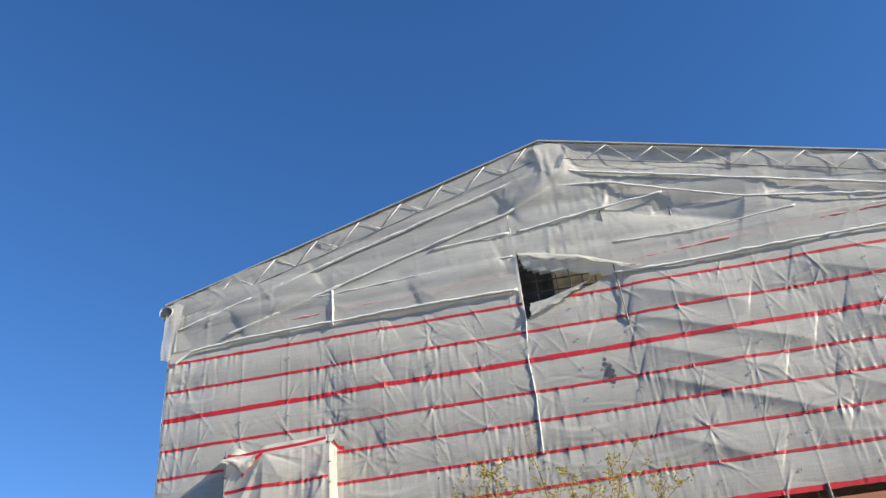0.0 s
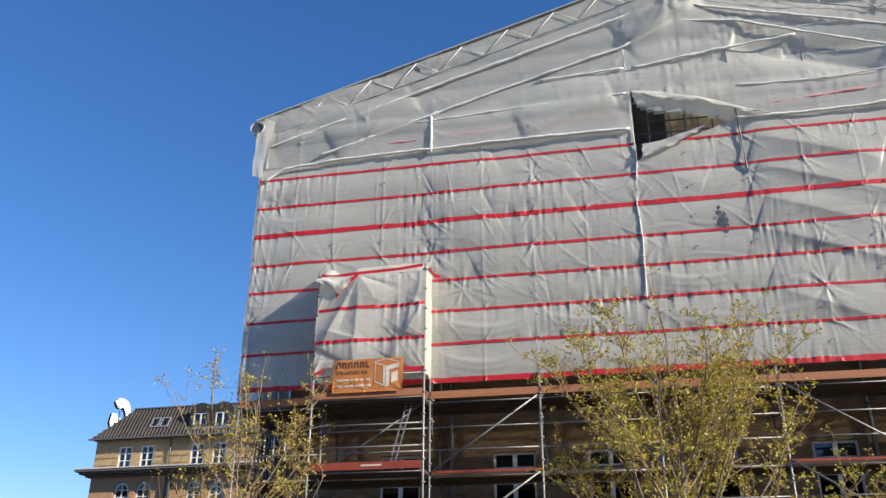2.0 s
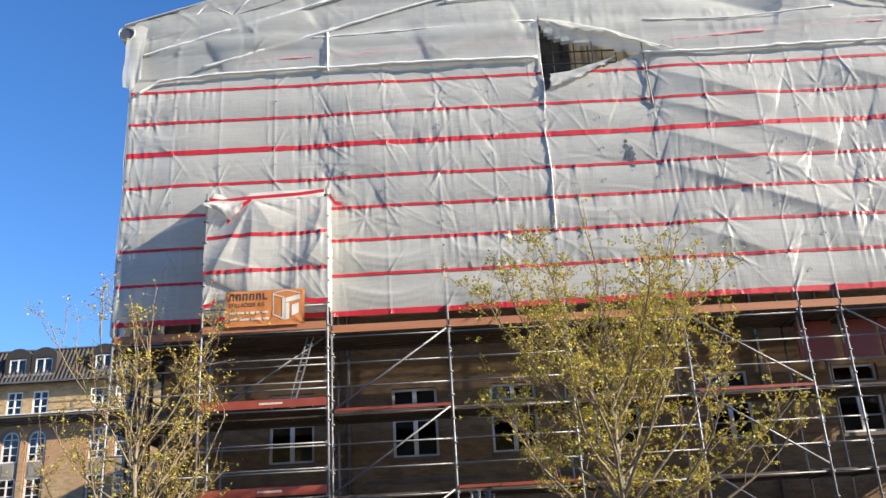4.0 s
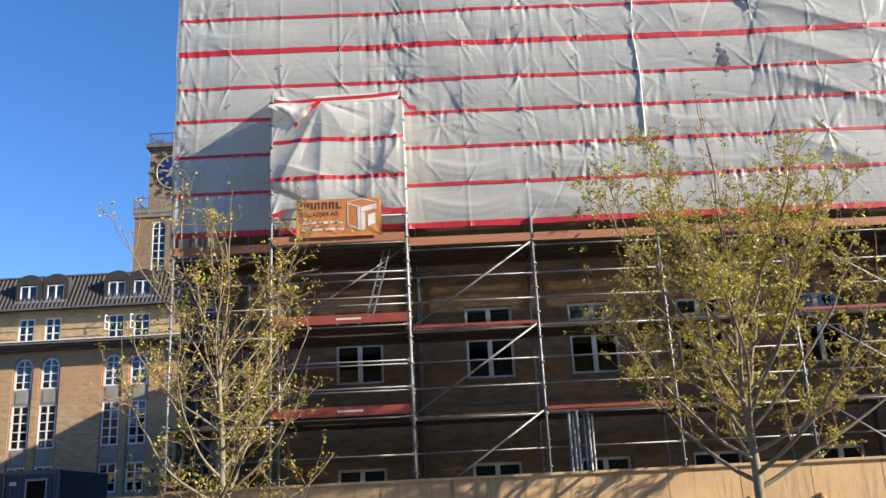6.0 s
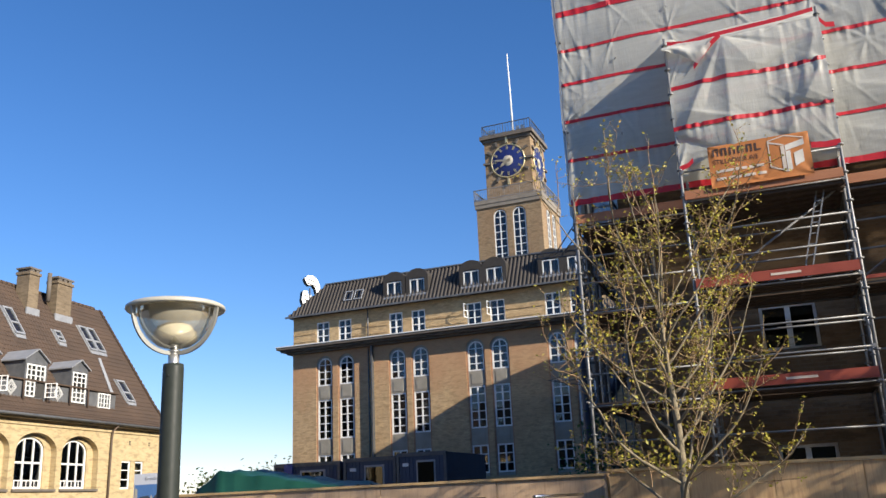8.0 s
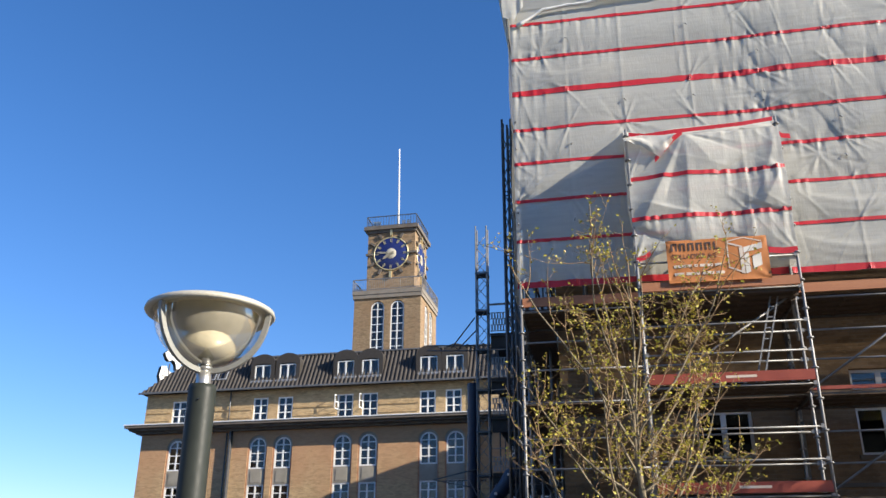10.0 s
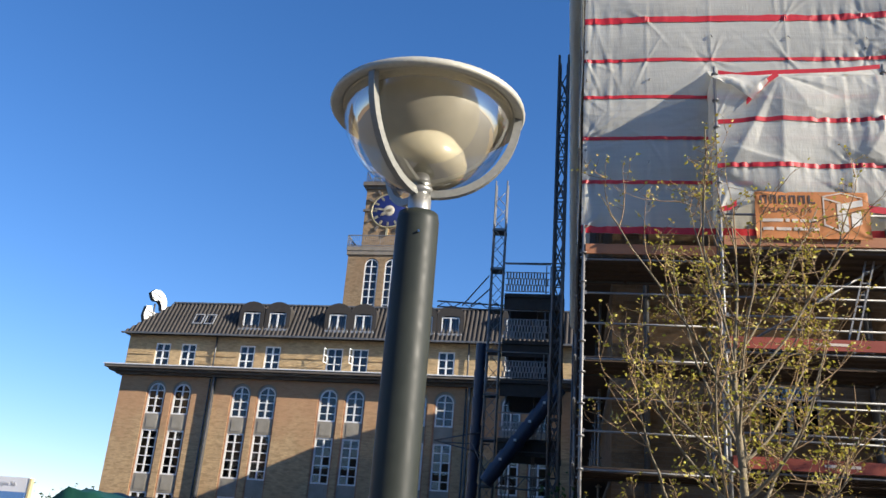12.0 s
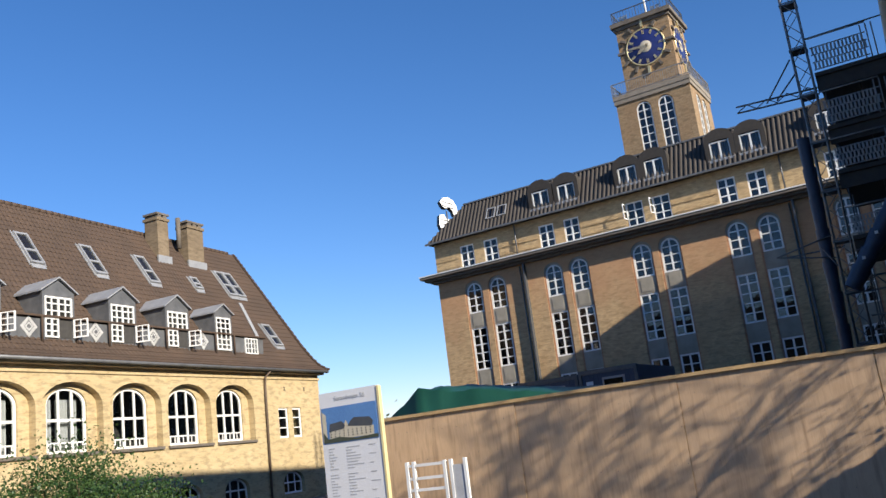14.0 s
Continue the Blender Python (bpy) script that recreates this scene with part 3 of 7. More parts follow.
for (x0, x1) in zip(BAYS, BAYS[1:]):
    for lvl, z in enumerate(DECKS):
        rail(x0, x1, 0, z - 0.06)
        rail(x0, x1, INNER, z - 0.06, True)
        if lvl:
            rail(x0, x1, -0.02, z + 0.52), rail(x0, x1, -0.02, z + 1.03)
        deck(x0, x1, 0.03, z, 4, BOARD)
    toe(x0, x1, -0.05, 6.78, 0.17, BOARD_ORANGE, "orange-brown toe board")
    for z in (8.8, 10.8, 12.8):
        rail(x0, x1, 0.24, z, True), rail(x0, x1, INNER, z, True)
        deck(x0, x1, 0.25, z - 0.05, 3, BOARD)
for (x0, x1), z in (((-6.8, -4.25), 5.1), ((-4.25, -1.68), 3.4), ((0.88, 3.45), 5.1)):
    toe(x0, x1, -0.06, z - 0.03, 0.06, RED_PAINT, "thin red toe board")
for x in BAYS:
    for z in DECKS + [8.8, 10.8, 12.8]:
        part("transom", tube(bmesh.new(), [(x, -0.03, z - 0.1), (x, INNER, z - 0.1)], 0.022, 6), STEEL_DARK, scaffold)
# braces
for x0, x1, z0, z1 in ((-9.4, -6.85, 5.1, 6.75), (-6.75, -4.3, 5.1, 6.75), (-6.75, -4.3, 3.4, 5.05), (-6.75, -4.3, 1.7, 3.35), (3.4, 0.95, 5.15, 6.75), (3.4, 0.95, 3.45, 5.1), (3.4, 0.95, 1.7, 3.4), (6.9, 4.4, 5.1, 6.7)):
    part("brace", tube(bmesh.new(), [(x0, -0.08, z0), (x1, -0.08, z1)], 0.022, 6), STEEL, scaffold, "steel diagonal brace")
# stair bay that stands proud of the sheets
for z in (5.1, 3.36, 1.62):
    rail(-9.45, -6.8, -0.66, z - 0.05), rail(-9.45, -6.8, -0.68, z + 0.5), rail(-9.45, -6.8, -0.68, z + 1.0)
    toe(-9.45, -6.8, -0.7, z, 0.17, RED_PAINT, "red toe board")
    deck(-9.45, -6.8, -0.64, z, 2, BOARD)
    b = bmesh.new()
    box(b, -8.2, -7.72, -0.7225, -0.7195, z + 0.07, z + 0.11)
    part("printed_mark", b, INK_WHITE, scaffold, "small pale printed mark")
rail(-9.45, -6.8, -0.66, 6.7), rail(-9.45, -6.8, -0.68, 7.25)
toe(-9.45, -6.8, -0.7, 6.72, 0.16, BOARD_ORANGE, "orange-brown toe board")
deck(-9.45, -6.8, -0.64, 6.72, 2, BOARD)
for x0, z0, x1, z1 in ((-7.62, 5.15, -7.2, 6.65),):
    b = bmesh.new()
    for o in (-0.06, 0.06):
        bar(b, (x0 + o, -0.35, z0), (x1 + o, -0.35, z1), 0.035, 0.025)
    for k in range(1, 8):
        t = k / 8
        bar(b, (x0 + (x1 - x0) * t - 0.06, -0.35, z0 + (z1 - z0) * t), (x0 + (x1 - x0) * t + 0.06, -0.35, z0 + (z1 - z0) * t), 0.02, 0.02)
    part("ladder", b, STEEL, scaffold, "aluminium ladder")
# the scaffold goes on along the side of the building
for k in range(12):
    for x in (-11.64, -11.2):
        again(post0, scaffold, pose(x, 2.4 + k * 2.57, 0)), again(post0, scaffold, pose(x, 2.4 + k * 2.57, 6.6))
for z in (1.6, 2.6, 3.4, 4.4, 5.1, 6.1, 6.75, 8.8, 10.8, 12.8):
    part("ledger", tube(bmesh.new(), [(-11.66, 0.1, z), (-11.66, 31, z)], 0.02, 6), STEEL, scaffold)
    part("side_deck", boxm(-11.6, -11.05, 1.3, 31, z - 0.06, z - 0.02) if z in (3.4, 5.1, 6.75) else boxm(-11.6, -11.55, 1.3, 31, z - 0.05, z - 0.02), BOARD, scaffold, "boarded side deck")
for k in range(0, 12, 2):
    part("brace", tube(bmesh.new(), [(-11.7, 2.4 + k * 2.57, 1.6), (-11.7, 4.97 + k * 2.57, 6.7)], 0.02, 6), STEEL_DARK, scaffold, "steel diagonal brace")
# red boards hung at the far bays, a stack of spare tubes
for x in (3.6, 4.6, 5.5):
    part("red_panel", boxm(x, x + 0.82, 0.75, 0.79, 5.8, 6.66), RED_PAINT, scaffold, "dull red board")
spare = thing("spare_tubes", pose(-3.8, 19.3, 0), "bundle of upright spare scaffold tubes", "scaffold tubes")
for i, (dx, dy, h) in enumerate(((-0.22, 0, 3.2), (-0.14, 0.05, 3.17), (-0.08, -0.02, 3.22), (0.06, 0.03, 3.16), (0.12, 0, 3.2), (0.19, 0.05, 3.14))):
    b = tube(bmesh.new(), [(dx, dy, 0), (dx + 0.02, dy, h)], 0.028, 8)
    box(b, dx - 0.03, dx + 0.07, dy - 0.04, dy + 0.04, h - 0.02, h)
    part("tube", b, STEEL, spare)

# lattice beams of the temporary roof
roof_truss = thing("roof_truss", pose(0, NET, 0), "white steel lattice beams under the temporary roof", "roof truss")
for side, xe in ((1, LEFT + 0.2), (-1, RIGHT - 0.2)):
    for dy in (0.12, 1.4):
        b = bmesh.new()
        top = lambda x: roof_z(x) - 0.1
        tube(b, [(xe, dy, top(xe)), (PEAK_X, dy, top(PEAK_X))], 0.03, 6)
        tube(b, [(xe, dy, top(xe) - 0.85), (PEAK_X, dy, top(PEAK_X) - 0.85)], 0.03, 6)
        part("chord", b, STEEL, roof_truss)
        b = bmesh.new()
        m_ = 18
        for i in range(m_):
            xa, xb = xe + (PEAK_X - xe) * i / m_, xe + (PEAK_X - xe) * (i + 1) / m_
            xm = (xa + xb) / 2
            tube(b, [(xa, dy, top(xa)), (xm, dy, top(xm) - 0.85)], 0.013, 5), tube(b, [(xm, dy, top(xm) - 0.85), (xb, dy, top(xb))], 0.013, 5)
        part("lattice", b, STEEL, roof_truss)
for i in range(15):
    x = LEFT + 0.8 + i * 1.5
    b = tube(bmesh.new(), [(x, 0.1, 13.3), (x, 0.1, roof_z(x) - 0.95)], 0.022, 6)
    part("upright", b, STEEL, roof_truss)
for z in (14.3, 15.2, 16.1, 17.0):
    span = (PEAK_Z - 0.9 - z) / ((PEAK_Z - EAVE_Z) / (PEAK_X - LEFT))
    b = tube(bmesh.new(), [(max(LEFT + 0.3, PEAK_X - span), 0.14, z), (min(RIGHT - 0.3, PEAK_X + span), 0.14, z)], 0.022, 6)
    part("ledger", b, STEEL, roof_truss)

# ---- sheeting ----
TEAR = [(-1.62, 14.85), (-1.45, 14.1), (-0.98, 13.87), (-0.38, 13.81), (0.83, 13.44), (-0.5, 13.0), (-1.4, 12.8), (-1.5, 12.55), (-1.62, 12.5)]


def inside(poly, x, z):
    hit_ = False
    for (ax, az), (bx, bz) in zip(poly, poly[1:] + poly[:1]):
        if (az > z) != (bz > z) and x < (bx - ax) * (z - az) / (bz - az) + ax:
            hit_ = not hit_
    return hit_


STARS = [(-6.8, 10.5, 0.9), (-6.0, 9.45, 1.1), (-1.68, 11.35, 0.7), (-1.68, 12.5, 0.8), (7.3, 11.0, 1.2), (5.2, 9.2, 1.2), (-9.4, 10.5, 0.9), (-11.0, 12.3, 0.7), (3.6, 10.2, 0.8), (0.95, 11.9, 0.8), (2.2, 8.9, 1.2), (-4.2, 12.5, 0.8), (5.0, 12.3, 0.9), (-3.0, 8.6, 0.9)]
CREASES = []
# long straight folds that run from the ties of one lift to the next, falling to the far side
for cx_, cz_, ln, drop, high in ((0.95, 13.0, 3.0, 1.05, 0.1), (0.95, 12.17, 4.2, 1.5, 0.12), (0.9, 11.35, 3.4, 1.3, 0.1), (0.95, 10.5, 4.4, 1.75, 0.12), (1.0, 9.0, 2.6, 1.1, 0.08), (5.2, 12.9, 2.8, 1.0, 0.08), (6.0, 11.3, 3.2, 1.3, 0.09), (5.3, 9.7, 3.0, 1.2, 0.08), (-1.68, 12.4, 1.6, 0.7, 0.04)):
    CREASES.append(((cx_, cz_), (cx_ + ln, cz_ - drop), high * 0.5))
for cx_, cz_, ln, rise_to, high in ((-6.75, 12.2, 1.6, 0.75, 0.05), (-6.75, 11.3, 2.6, 1.0, 0.05), (-5.2, 11.4, 2.2, 0.85, 0.05), (-6.7, 10.45, 1.6, 0.8, 0.06), (-5.6, 9.8, 2.6, 1.3, 0.06), (-11.4, 9.1, 2.0, 1.1, 0.04)):
    CREASES.append(((cx_, cz_), (cx_ + ln, cz_ + rise_to), high * 0.6))
# bellies that hang slack between two tapes
SLACK = [(-6.5, -4.3, 8.5, 0.05), (-4.2, -1.8, 8.55, 0.04), (-1.6, 0.8, 9.35, 0.045), (-6.6, -4.4, 7.65, 0.05), (-4.2, -1.7, 7.7, 0.03), (-1.5, 2.4, 8.4, 0.03), (-11.4, -9.6, 11.75, 0.03), (4.5, 8.5, 8.3, 0.03)]


def lattice_noise(x, z, seed):
    """Smooth value noise over arrays."""
    tab = np.random.RandomState(seed).uniform(-1, 1, (97, 97))
    xi, zi = np.floor(x).astype(int), np.floor(z).astype(int)
    fx, fz = x - xi, z - zi
    fx, fz = fx * fx * (3 - 2 * fx), fz * fz * (3 - 2 * fz)
    g_ = lambda i, j: tab[(xi + i) % 97, (zi + j) % 97]
    return (g_(0, 0) * (1 - fx) + g_(1, 0) * fx) * (1 - fz) + (g_(0, 1) * (1 - fx) + g_(1, 1) * fx) * fz


def creased(x0, x1, z0, z1, nx, nz, seed, lines, size, tapes=(), stars=(), creases=(), posts=(), slack=()):
    """Depth of a slack sheet: soft bellies, sharp straight folds, star puckers at ties, gathers at tapes."""
    X, Z = np.meshgrid(np.linspace(x0, x1, nx), np.linspace(z0, z1, nz), indexing="ij")
    d = 0.035 * lattice_noise(X * 0.4, Z * 0.7, seed) + 0.008 * lattice_noise(X * 0.9 + 9, Z * 2.1, seed + 1) + 0.0022 * lattice_noise(X * 3.1, Z * 3.7, seed + 2)
    d += 0.0009 * lattice_noise(X * 9, Z * 9, seed + 3)
    rs = np.random.RandomState(seed + 7)
    for _ in range(lines):
        cx, cz = rs.uniform(x0, x1), rs.uniform(z0, z1)
        kind_ = rs.uniform()
        ang = rs.normal(0.0, 0.22) if kind_ < 0.4 else rs.choice((-1, 1)) * rs.uniform(0.4, 1.1) if kind_ < 0.85 else rs.normal(1.57, 0.15)
        half, wide, high = rs.uniform(0.25, 1.3) * size, rs.uniform(0.018, 0.045) * size, rs.uniform(0.004, 0.012) * size * rs.choice((-1, 1, 1))
        bend = rs.normal(0, 0.12)
        u = (X - cx) * math.cos(ang) + (Z - cz) * math.sin(ang)
        s_ = -(X - cx) * math.sin(ang) + (Z - cz) * math.cos(ang) + bend * u * u
        t = np.clip(1 - np.abs(u) / half, 0, 1) ** 0.6
        d -= high * t * np.clip(1 - np.abs(s_) / np.where(s_ > 0, wide, wide * 3.2), 0, 1) ** 1.9
    for sx, sz, r in stars:
        q = np.hypot(X - sx, Z - sz)
        a_ = np.arctan2(Z - sz, X - sx)
        puck = np.abs(np.sin(a_ * 3.5 + sx * 3 + sz)) + 0.5 * np.abs(np.sin(a_ * 6.5 + sz * 5))
        d += (0.055 if r > 1.5 else 0.02) * np.exp(-q / (r * 0.5)) * (puck - 0.7) * np.clip(q / 0.2, 0, 1) * (0.6 + 0.8 * np.abs(np.sin(a_ * 0.5 + sz * 2)))
    # pulled folds that fan out from each tie, widest at the tie
    for px_ in posts:
        for tz_ in tapes:
            if rs.uniform() < 0.25:
                continue
            lead = rs.choice((-1, 1))
            for k in range(rs.randint(3, 7)):
                ang = lead * rs.uniform(0.25, 1.25) + (math.pi if rs.uniform() < 0.3 else 0)
                reach, high, wide = rs.uniform(0.3, 0.95), rs.uniform(0.009, 0.026), rs.uniform(0.025, 0.06)
                ca, sa = math.cos(ang), math.sin(ang)
                u = ((X - px_) * ca + (Z - tz_) * sa) / reach
                s_ = -(X - px_) * sa + (Z - tz_) * ca
                d -= high * np.clip(1 - u, 0, 1) * np.clip(u * 12, 0, 1) * np.clip(1 - np.abs(s_) / (wide * (0.5 + np.clip(u, 0, 1))), 0, 1) ** 1.4
    for sx0, sx1, sz, deep_ in slack:
        v = np.clip((X - sx0) / (sx1 - sx0), 0, 1)
        bow = 0.28 * (1 - (2 * v - 1) ** 2)
        for k in range(3):
            q = (Z - (sz + 0.22 - bow - 0.17 * k)) / 0.075
            d -= deep_ * (0.6 - 0.15 * k) * np.sin(np.pi * v) ** 0.7 * np.where(q > 0, np.exp(-q * q), np.exp(-q * q * 0.3))
    for (ax, az), (bx, bz), lift in creases:
        ux, uz = bx - ax, bz - az
        ln = math.hypot(ux, uz)
        t = ((X - ax) * ux + (Z - az) * uz) / (ln * ln)
        side = ((X - ax) * uz - (Z - az) * ux) / ln
        prof_ = np.where(side < 0, np.clip(1 + side / 1.2, 0, 1), np.exp(-np.clip(side, 0, 4) / 0.26))
        d -= 1.6 * lift * prof_ * np.clip(np.sin(np.pi * np.clip(t, 0, 1)), 0, 1) ** 0.35 * ((t > 0) & (t < 1))
    for q in posts:
        d -= 0.008 * np.exp(-((X - q) / 0.035) ** 2) * (0.4 + 0.6 * np.clip(lattice_noise(X * 0 + q, Z * 1.1, seed + 17) + 0.5, 0, 1))
    for lo, hi in zip(tapes, tapes[1:]):
        v = (Z - lo) / (hi - lo)
        inb = (v >= 0) & (v < 1)
        d -= np.where(inb, 0.03 * np.sin(np.pi * np.clip(v, 0, 1)), 0)
        mask = np.clip(lattice_noise(X * 0.7, Z * 0 + lo, seed + 11) + 0.35, 0, 1)
        d += np.where(inb, mask * 0.026 * lattice_noise(X * 13, v * 0.8, seed + 12) * np.exp(-(1 - v) * (hi - lo) / 0.24), 0)
        d += np.where(inb, mask * 0.02 * lattice_noise(X * 11, v * 0.8, seed + 13) * np.exp(-v * (hi - lo) / 0.16), 0)
    return d


SZ0, SZ1 = 7.16, 13.46
FIELD = creased(LEFT, RIGHT, SZ0, SZ1, 1000, 190, 21, 210, 1.0, TAPES, STARS, CREASES, BAYS + [-10.5, -8.1, -5.5, -2.95, 2.2, 5.6], SLACK)


def look_up(field, x0, x1, z0, z1, x, z):
    nx, nz = field.shape
    i = min(nx - 2, max(0, (x - x0) / (x1 - x0) * (nx - 1)))
    j = min(nz - 2, max(0, (z - z0) / (z1 - z0) * (nz - 1)))
    a, c = int(i), int(j)
    fx, fz = min(1, i - a), min(1, j - c)
    return float((field[a, c] * (1 - fx) + field[a + 1, c] * fx) * (1 - fz) + (field[a, c + 1] * (1 - fx) + field[a + 1, c + 1] * fx) * fz)


def sheet_depth(x, z):
    """How far the sheet stands back (+) or bellies out (-) at a place on the front."""
    return look_up(FIELD, LEFT, RIGHT, SZ0, SZ1, x, z)


GABLE = creased(LEFT, RIGHT, 13.2, 18.4, 400, 130, 55, 240, 1.0, (14.0, 14.5, 15.25, 16.0, 16.6), ((-0.4, 17.4, 1.6), (0.9, 15.6, 1.0), (-1.66, 15.9, 0.9)), (((1.0, 15.6), (4.4, 14.4), -0.09), ((-1.6, 16.0), (0.4, 17.2), 0.1), ((0.2, 17.3), (4.6, 16.4), -0.08), ((5.2, 15.0), (8.6, 14.3), -0.06), ((-4.4, 13.6), (-2.0, 14.4), 0.05), ((-9.5, 13.7), (-7.2, 14.9), 0.06)), (-10.5, -8.6, -6.8, -4.4, -1.66, 0.9, 2.8, 5.0, 7.2, 9.0))


def gable_depth(x, z):
    return 1.2 * look_up(GABLE, LEFT, RIGHT, 13.2, 18.4, x, z)


sheeting_front = thing("scaffold_sheeting", pose(0, NET, 0), "creased grey-white plastic sheeting tied over the scaffold front", "sheeting")


def grid_sheet(name, xs, rows, place, material, label, skip=None):
    verts, faces = [], []
    cols, n_r = len(xs), rows
    for i, x in enumerate(xs):
        for j in range(n_r):
            verts.append(place(x, j / (n_r - 1)))
    for i in range(cols - 1):
        for j in range(n_r - 1):
            q = (i * n_r + j, (i + 1) * n_r + j, (i + 1) * n_r + j + 1, i * n_r + j + 1)
            if skip:
                c = [sum(verts[k][a] for k in q) / 4 for a in (0, 2)]
                if skip(*c):
                    continue
            faces.append(q)
    me = bpy.data.meshes.new(name)
    me.from_pydata(verts, [], faces)
    me.polygons.foreach_set("use_smooth", [True] * len(me.polygons))
    me.materials.append(material)
    ob = new(name, me)
    ob.parent = sheeting_front
    return tagged(ob, label)


xs = [LEFT + i * (RIGHT - LEFT) / 999 for i in range(1000)]
grid_sheet("lower_sheet", xs, 190, lambda x, v: (x, sheet_depth(x, 7.16 + v * 6.3), 7.16 + v * 6.3), SHEET, "creased grey plastic sheet", lambda x, z: inside(TEAR, x, z))


grid_sheet("gable_sheet", xs[::2], 60, lambda x, v: (x, gable_depth(x, 13.4 + v * (roof_z(x) - 13.4)) - 0.05, 13.4 + v * (roof_z(x) - 13.4)), SHEET_THIN, "thin see-through gable sheet", lambda x, z: inside(TEAR, x, z))
# a second, older sheet hangs over the lower gable
grid_sheet("gable_under_sheet", [x for x in xs[::2]], 30, lambda x, v: (x, 0.09 + gable_depth(x + 3, 13.3 + v * (roof_z(x) - 15.4)), 13.3 + v * max(0.05, roof_z(x) - 15.4)), SHEET_THIN, "thin grey under-sheet", lambda x, z: inside(TEAR, x, z))

for i, z in enumerate(TAPES):
    wide = 0.062 if i in (0, 5) else 0.033
    verts, faces = [], []
    for x in xs:
        sag = 0.01 * noise.noise((x * 0.9, z, 3.0)) + 0.006 * noise.noise((x * 5, z, 8.0))
        for o in (-wide, wide):
            verts.append((x, sheet_depth(x, z + o * 0.3) - 0.014, z + o * (1 + 0.25 * noise.noise((x * 3, z, 1.0))) + sag))
    for k in range(len(xs) - 1):
        if not inside(TEAR, xs[k], z):
            faces.append((2 * k, 2 * k + 2, 2 * k + 3, 2 * k + 1))
    me = bpy.data.meshes.new("red_tape")
    me.from_pydata(verts, [], faces)
    me.materials.append(TAPE)
    ob = new("red_tape", me)
    ob.parent = sheeting_front
    tagged(ob, "broad red tape" if i in (0, 5) else "narrow red tape")


def strip(name, pts, wide, material, label, off=-0.1):
    """A wrinkled band of cloth or batten along points (x, z) of the front."""
    b = bmesh.new()
    fine_ = []
    for (ax, az), (bx, bz) in zip(pts, pts[1:]):
        k = max(2, int(math.hypot(bx - ax, bz - az) / 0.12))
        fine_ += [(ax + (bx - ax) * t / k, az + (bz - az) * t / k) for t in range(k)]
    fine_.append(pts[-1])
    path = [(x, off + 0.03 * noise.noise((x * 2, z * 2, 4.0)), z + 0.02 * noise.noise((x * 3, z, 6.0))) for x, z in fine_]
    tube(b, path, [wide * (0.6 + 1.0 * abs(noise.noise((p[0] * 5, p[2] * 5, 2.0)))) for p in path], 6)
    return part(name, b, material, sheeting_front, label)


for x0, x1, dz in ((LEFT + 0.2, PEAK_X, 1.05), (PEAK_X, RIGHT - 0.2, 1.1)):
    strip("white_batten", [(x0, roof_z(x0) - dz), (x1, roof_z(x1) - dz)], 0.044, ROPE, "white edge batten")
strip("white_batten", [(-9.9, 13.6), (-6.82, 14.49), (-4.32, 15.23), (-1.64, 15.95), (-0.4, 16.55)], 0.042, ROPE, "white rolled batten")
strip("white_batten", [(-0.4, 16.6), (1.2, 16.35), (4.5, 15.1), (8.5, 14.3)], 0.04, ROPE, "white rolled batten")
strip("white_batten", [(-11.45, 12.95), (-10.9, 13.3), (-9.4, 13.42), (-4.44, 13.47), (-1.7, 13.43)], 0.044, ROPE, "white rolled batten")
strip("white_batten", [(0.83, 13.44), (2.5, 13.38), (5.0, 13.45), (8.0, 13.45), (10.5, 13.4)], 0.044, ROPE, "white rolled batten")
strip("white_batten", [(-7.2, 14.3), (-4.4, 14.42), (-1.7, 14.5)], 0.024, ROPE, "thin white batten")
strip("white_batten", [(-3.9, 15.18), (-1.7, 15.28)], 0.04, ROPE, "white rolled batten")
strip("white_batten", [(1.0, 14.35), (3.2, 14.3), (5.8, 14.5)], 0.024, ROPE, "thin white batten")
strip("white_batten", [(-1.5, 15.25), (0.6, 15.5), (2.6, 15.7)], 0.04, ROPE, "white rolled batten")
strip("white_batten", [(-6.82, 13.35), (-6.82, 14.45)], 0.044, ROPE, "white upright batten")
strip("white_batten", [(-1.68, 8.9), (-1.64, 10.4), (-1.7, 11.4), (-1.6, 12.6), (-1.64, 14.0), (-1.68, 15.9)], 0.02, ROPE, "thin white upright lashing", -0.05)
strip("white_batten", [(0.95, 11.9), (0.9, 13.4), (0.85, 15.6)], 0.02, STEEL_DARK, "dark upright lashing", -0.06)
strip("faded_tape", [(-9.0, 13.75), (-5.5, 13.85), (-1.75, 13.95)], 0.05, TAPE_OLD, "faded pinkish tape", -0.02)
strip("faded_tape", [(1.4, 13.75), (4.5, 13.95), (9.0, 14.1)], 0.05, TAPE_OLD, "faded pinkish tape", -0.02)
strip("roof_edge", [(LEFT + 0.3, roof_z(LEFT + 0.3)), (PEAK_X, PEAK_Z + 0.02), (RIGHT, roof_z(RIGHT))], 0.04, STEEL, "grey roof edge tube", -0.06)


